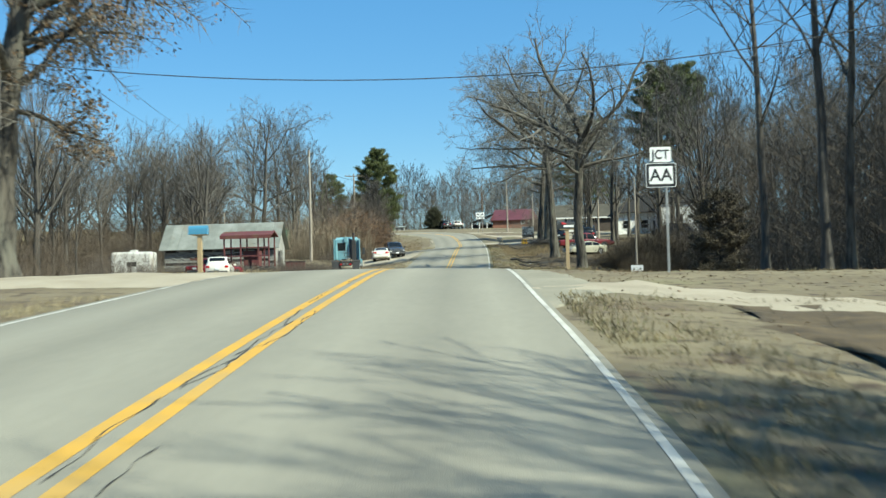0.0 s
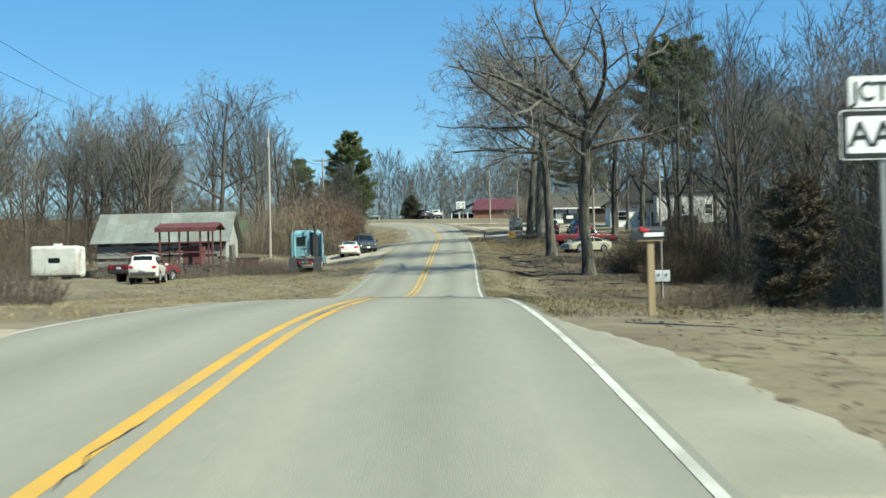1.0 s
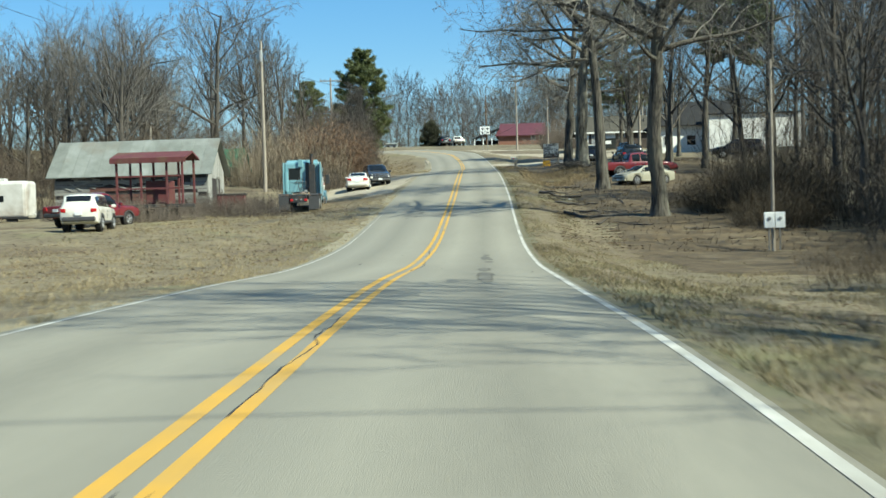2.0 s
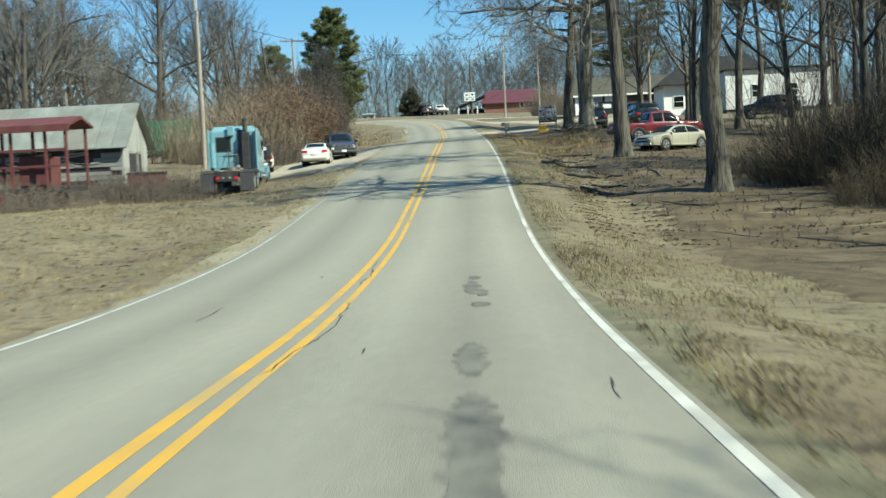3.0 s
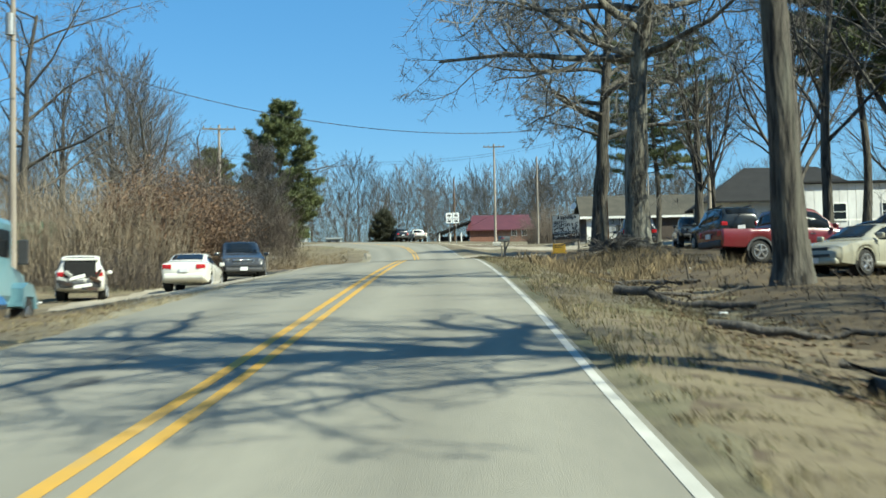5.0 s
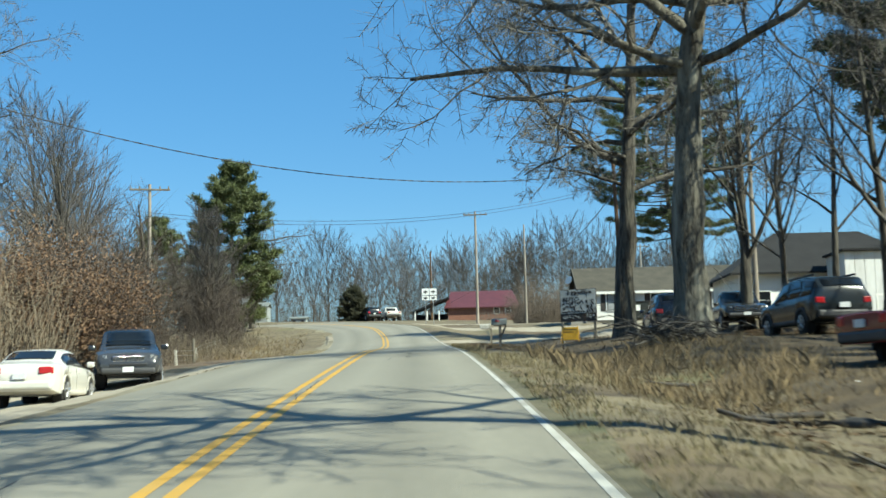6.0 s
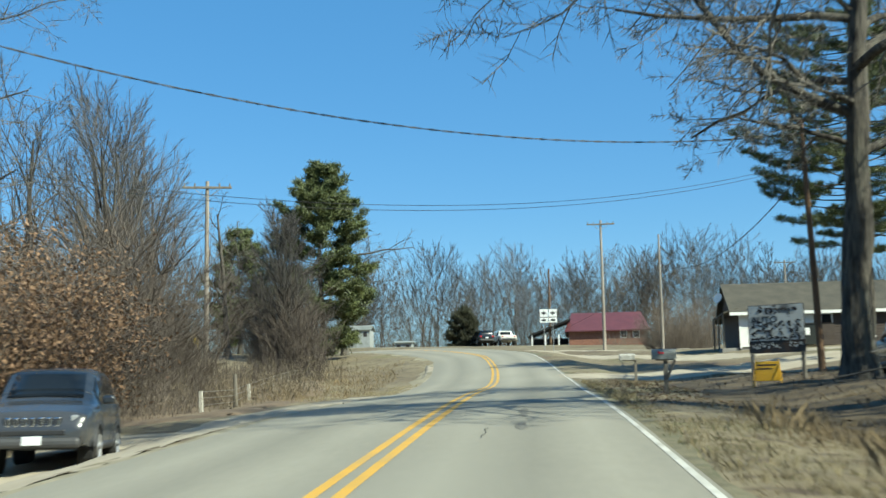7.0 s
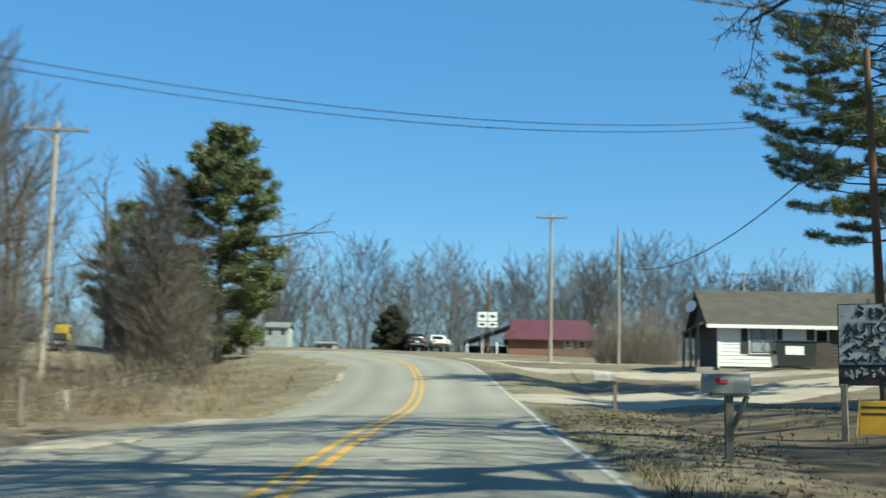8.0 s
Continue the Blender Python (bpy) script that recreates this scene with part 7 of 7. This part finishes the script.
for i, (x, y, w, l, h, n) in enumerate(((-20, 110, 5, 5, 1.8, 460), (-25.5, 110, 7, 4, 2.1, 620), (-18.3, 114, 4, 4, 1.7, 300), (-29.5, 108.5, 6, 4, 2.1, 520), (-22.6, 113.6, 5, 3, 1.9, 420), (2, 258.5, 7, 3, 2.2, 260), (10.0, 92.5, 4.8, 7, 3.5, 1500), (9.8, 87.6, 3, 4, 2.4, 560), (11.5, 96, 6, 7, 3.2, 760), (7.2, 96.5, 3, 4, 1.5, 300), (9, 64, 5, 8, 1.8, 260), (10.5, 72, 4, 7, 1.8, 260), (10, 48, 4, 6, 1.5, 180), (-20.5, 165, 3, 7, 1.6, 260), (-17.5, 152, 3, 8, 1.6, 260), (-30, 60, 10, 12, 2.4, 240), (-30, 84, 8, 8, 2, 160), (-24, 45, 8, 14, 2.6, 260), (-18.5, 57, 5.5, 4, 2.2, 640), (8, 262, 6, 5, 4, 160), (5.7, 229, 8.5, 6, 6.0, 950), (14, 88, 5, 6, 2.6, 360), (-17.8, 103, 7, 4, 1.5, 620), (-23, 99.5, 8, 4, 1.7, 700), (-21.8, 185, 4, 5, 2.2, 300), (-22.5, 179, 5, 6, 2.2, 300), (-25, 168, 5, 6, 3.0, 300), (-18.6, 157, 3, 8, 2.4, 320), (-18.6, 135.2, 8, 2.5, 2.3, 480), (-19.5, 141.5, 6, 4, 3.4, 400))):
    stand(brush("brush", w, l, h, n, 80 + i, M_OLIVE_STEM if x > 7 and y < 100 else M_STEM, "low tangle of bare brown brush", lean=.5, forks=6), x, y, i * 40)

# ---- overhead cables ----
cable("overhead_cable", (-22.3, 130.3, 15.13), (10.6, 155.5, 16.5), 3.15, .012, True, "twisted black overhead service cable")
for dz in (0, .14):
    cable("overhead_wire", (-22.3, 132.6, 11.9 + dz), (5.05, 160.5, 15.2 + dz), 2.0, .008, label="thin black overhead power wire")
cable("overhead_cable", (-22, 34.5, 9.8), (17, 37.5, 10.2), 2.3, .016, label="black cable hung across the road")
cable("overhead_cable", (3.2, 217, 18.6), (5.05, 160.5, 15.2), 1.8, .018, True, "twisted black overhead service cable")
cable("overhead_wire", (3.2, 217, 18.6), (-9.0, 262, 15.6), 1.2, .012, label="thin black overhead power wire")
for dz in (0, -1.1):
    cable("overhead_wire", (-12.6, 30, 9.4 + dz), (-32, 130, 17.9 + dz), .8, .010, label="thin black overhead power wire")
cable("overhead_cable", (8.0, 80.2, 8.1), (20, 66, 10.5), 1.4, .016, label="black cable hung from the service pole")

# ---- grass, leaf litter and fallen wood ----
def dry_grass(name, material, count, seed, umin, umax, y0, y1, h0, h1, side, label, power=1.6, clump=0.0, bare=.8):
    """Bent straw blades on the verges, as one mesh."""
    rng = np.random.default_rng(seed)
    y = rng.uniform(y0, y1, count)
    u = side * (umin + (umax - umin) * rng.random(count) ** power)
    if clump:
        tuft = rng.integers(0, max(1, count // 9), count)
        y, u = y[tuft] + rng.normal(0, clump * .4, count), u[tuft] + rng.normal(0, clump * .4, count)
        u = np.where(np.abs(u) < umin, side * (umin + .1), u)
    k = np.clip((y + 60).astype(int), 0, 257)
    x = LINE[k, 0] + u
    clear = ((y > 19) & (y < 33.5)) | ((u < 0) & (y > 113) & (y < 160) & (u > -11)) | ((u > 0) & (y > 162.5) & (y < 171.5))
    yard = (u > 6.2) & (y > 84) & (y < 133) | (u > 4.0) & (y > 133) & (y < 161) | (u > 5) & (y < 18)
    keep = ~clear & ~(yard & (rng.random(count) < np.where(y > 133, min(1.0, bare * 1.15), bare)))
    x, y, u = x[keep], y[keep], u[keep]
    count = len(x)
    z = land(x, y) - .01
    h = rng.uniform(h0, h1, count) * (0.6 + 0.8 * np.sin(x * .9 + np.sin(y * .5)) ** 2)
    a = rng.uniform(0, 6.283, count)
    lean = rng.uniform(.1, .9, count) * h
    b = a + rng.normal(1.57, .5, count)
    w = rng.uniform(.003, .007, count)
    base = np.stack([x, y, z], 1)
    side_v = np.stack([np.cos(a) * w, np.sin(a) * w, np.zeros(count)], 1)
    tip = base + np.stack([np.cos(b) * lean, np.sin(b) * lean, h], 1)
    mid = (base + tip) / 2 + np.stack([-np.cos(b) * lean * .12, -np.sin(b) * lean * .12, h * .12], 1)
    V = np.stack([base - side_v, base + side_v, mid + side_v * .7, tip, mid - side_v * .7], 1).reshape(-1, 3)
    i = np.arange(count) * 5
    F = np.stack([i, i + 1, i + 2, i + 3, i + 4], 1)
    ob = mesh_object(name, V.tolist(), F.tolist(), material)
    return tagged(ob, label, "grass", kind="stuff")


M_STRAW = mat("dry_straw", (0.317, 0.264, 0.155), (0.198, 0.158, 0.089), rough=0.9, scale=.6, fine=6, island=0.35)
M_GREENISH = mat("dull_green_grass", (0.132, 0.132, 0.053), (0.086, 0.086, 0.036), rough=0.9, scale=.6, fine=6, island=0.35)
M_STRAW_DULL = mat("dull_straw", (0.235, 0.195, 0.110), (0.135, 0.108, 0.060), rough=0.9, scale=.6, fine=6, island=0.4)
dry_grass("dry_grass", M_STRAW_DULL, 110000, 201, 3.45, 13.0, -4, 172, .04, .12, 1, "short dry straw grass on the verge", clump=.3)
dry_grass("dry_grass", M_STRAW, 64000, 202, 3.6, 14.0, -4, 172, .03, .10, -1, "short dry straw grass on the verge", clump=.3)
dry_grass("tall_grass", M_STRAW, 9000, 203, 5.0, 16.0, 52, 106, .06, .17, -1, "taller pale dry grass on the bank", power=.8, clump=.9)
dry_grass("tall_grass", M_STRAW_DULL, 9000, 204, 4.4, 11.0, 70, 172, .05, .14, 1, "taller pale dry grass along the ditch", power=1.0, clump=.9)
dry_grass("green_grass", M_GREENISH, 22000, 205, 3.4, 6.0, -4, 172, .02, .06, 1, "dull green grass beside the asphalt", power=1.3, clump=.6)


M_WEED = mat("dry_weed", (0.215, 0.160, 0.088), (0.118, 0.087, 0.047), rough=0.9, scale=.6, fine=6, island=0.4)
dry_grass("dry_weeds", M_WEED, 16000, 206, 4.8, 15.0, 92, 140, .06, .20, 1, "rough brown dry weeds in the yard", power=.9, clump=.5, bare=0)
dry_grass("dry_weeds", M_WEED, 9000, 207, 4.6, 14.0, 50, 118, .05, .15, -1, "rough brown dry weeds on the bank", power=.9, clump=.7)

dry_grass("dry_weeds", M_WEED, 12000, 208, 5.5, 16.0, 161, 197, .10, .34, -1, "rough brown dry weeds along the wire fence", power=.8, clump=.5)
dry_grass("dry_weeds", M_WEED, 4500, 209, 4.4, 13.0, 136, 163, .04, .11, 1, "low brown dry weeds round the mailbox", power=1.0, clump=.5, bare=0)

dry_grass("dry_weeds", M_WEED, 8000, 210, 4.8, 10.0, 116, 134, .12, .42, 1, "tall brown dry weeds beside the brush pile", power=.8, clump=.5, bare=0)


def litter(name, count, seed, x0, x1, y0, y1, size, material, label):
    rng = random.Random(seed)
    V, F = [], []
    xs = np.array([rng.uniform(x0, x1) for _ in range(count)])
    ys = np.array([rng.uniform(y0, y1) for _ in range(count)])
    zs = land(xs, ys)
    u, _ = near_road(xs, ys)
    for x, y, z, uu in zip(xs, ys, zs, u):
        if abs(uu) < 4.0:
            continue
        a, s = rng.uniform(0, 6.28), size * rng.uniform(.5, 1.4)
        c, d = math.cos(a) * s, math.sin(a) * s
        t = rng.uniform(.0, .05)
        i = len(V)
        V += [(x - c, y - d, z + .01), (x + d * .5, y - c * .5, z + .01 + t), (x + c, y + d, z + .015), (x - d * .5, y + c * .5, z + .01 + t * .6)]
        F.append((i, i + 1, i + 2, i + 3))
    return tagged(mesh_object(name, V, F, material), label, "leaf litter", kind="stuff")


litter("leaf_litter", 36000, 211, 0, 15, 80, 152, .075, M_DEAD_LEAF, "brown fallen oak leaves on the ground")
litter("leaf_litter", 12000, 214, -3, 11, 138, 164, .05, M_DEAD_LEAF, "brown fallen leaves round the mailbox and board")
litter("leaf_litter", 5000, 212, 1, 14, 0, 60, .04, M_DEAD_LEAF, "brown fallen leaves on the verge")
litter("leaf_litter", 4000, 213, -22, -9, 60, 110, .06, M_DEAD_LEAF, "brown fallen leaves on the bank")


def fallen_branch(x, y, turn, length, seed, label="grey fallen branch lying on the ground"):
    rng = random.Random(seed)
    V, F = [], []
    p_, v = Vector((0, 0, .06)), Vector((1, 0, .02))
    pts = [p_]
    for i in range(5):
        v = (v + Vector((0, rng.gauss(0, .25), rng.gauss(0, .06)))).normalized()
        p_ = p_ + v * length / 5
        p_.z = max(.03, p_.z)
        pts.append(p_)
    tube(V, F, pts, [.05, .045, .035, .028, .02, .01], 5)
    for i in range(1, 5):
        d = Vector((rng.uniform(.2, 1), rng.uniform(-1, 1), rng.uniform(.05, .5))).normalized() * length * rng.uniform(.15, .3)
        twig(V, F, [pts[i], pts[i] + d * .5, pts[i] + d], .016)
    ob = mesh_object("fallen_branch", V, F, M_BARK_GREY, smooth=True)
    ob.matrix_world = pose(x, y, land_at(x, y), 0, 0, turn)
    return tagged(ob, label, "branch", "fallen branches")


rng = random.Random(77)
for i in range(16):
    fallen_branch(rng.uniform(.5, 8), rng.uniform(86, 132), rng.uniform(0, 360), rng.uniform(.8, 2.2), 300 + i)


def brush_pile(x, y):
    rng = random.Random(12)
    root = thing("brush_pile", pose(x, y, land_at(x, y)), "heap of cut grey branches under the oak", "brush pile")
    for i in range(130):
        V, F = [], []
        a = rng.uniform(0, 3.14) if rng.random() < .5 else rng.gauss(0, .5)
        l = rng.uniform(.5, 1.7)
        c = Vector((rng.gauss(.2, .85), rng.gauss(0, .6), abs(rng.gauss(.26, .27))))
        d = Vector((math.cos(a), math.sin(a), rng.gauss(.05, .25))) * l
        m = Vector((rng.gauss(0, .12), rng.gauss(0, .12), rng.gauss(.05, .08)))
        s = c - d / 2
        e = c + d / 2
        s.z, e.z = max(0.0, s.z), max(.02, e.z)
        r0 = rng.uniform(.010, .032)
        tube(V, F, [s, s.lerp(c + m, .5), c + m, e], [r0, r0 * .9, r0 * .7, .006], 5)
        for k in range(5):
            o = (c + m).lerp(e, rng.random())
            t = Vector((rng.gauss(0, 1), rng.gauss(0, 1), rng.uniform(-.2, 1))).normalized() * rng.uniform(.15, .5)
            twig(V, F, [o, o + t], .007)
        mesh_object("branch", V, F, M_TWIG if i % 2 else M_BARK_GREY, root, smooth=True)


brush_pile(2.6, 133.6)


def log(a, b, r, seed):
    """A fallen trunk with broken side limbs, lying along the ground."""
    rng = random.Random(seed)
    V, F, pts = [], [], []
    n = 9
    for i in range(n + 1):
        f = i / n
        x, y = a[0] + (b[0] - a[0]) * f + rng.gauss(0, .05), a[1] + (b[1] - a[1]) * f + rng.gauss(0, .05)
        pts.append(Vector((x, y, land_at(x, y) + r * .7 + abs(rng.gauss(0, .04)))))
    tube(V, F, pts, [r * (1 - .55 * i / n) for i in range(n + 1)], 8, 0.2)
    for _ in range(4):
        q = pts[rng.randint(1, n)]
        d = Vector((rng.gauss(0, 1), rng.gauss(0, 1), rng.uniform(.0, .25))).normalized() * rng.uniform(.2, .7)
        tube(V, F, [q, q + d * .6 + Vector((0, 0, .05)), q + d], [r * .35, r * .22, .008], 5)
    ob = mesh_object("log", V, F, M_BARK_GREY, smooth=True)
    return tagged(ob, "dark fallen trunk lying in the leaves", "log", "fallen trunks")


for i, (a, b, r) in enumerate((((.5, 93.8), (4.3, 93.2), .10), ((1.2, 96.8), (3.4, 94.4), .06), ((5.6, 87.2), (7.2, 86.9), .035), ((6.4, 83.0), (7.4, 81.3), .03), ((-.3, 106.2), (1.9, 104.8), .10), ((.3, 100.4), (2.6, 99.2), .08), ((3.7, 104.2), (3.9, 97.2), .06), ((2.4, 112.5), (.2, 114.8), .08))):
    log(a, b, r, 500 + i)
M_LITTER_WHITE = mat("white_scrap", (0.75, 0.75, 0.72), (0.6, 0.6, 0.58), rough=0.6)
for i, (x, y) in enumerate(((3.2, 118.3), (5.0, 116.0), (1.3, 104.5), (-15.9, 125.2), (-18.4, 124.8), (3.6, 14.6))):
    k = .5 if i == 5 else 1
    bm = boxed(-.12 * k, .12 * k, -.08 * k, .08 * k, 0, .07 * k, .02 * k)
    for v in bm.verts:
        v.co += Vector((math.sin(v.co.y * 30 + i), math.cos(v.co.x * 25), 0)) * .02
    ob = part("paper_scrap", bm, M_LITTER_WHITE)
    ob.matrix_world = pose(x, y, land_at(x, y), 0, 6, i * 50)
    tagged(ob, "crumpled white scrap lying on the ground", "scrap", "scraps of litter")
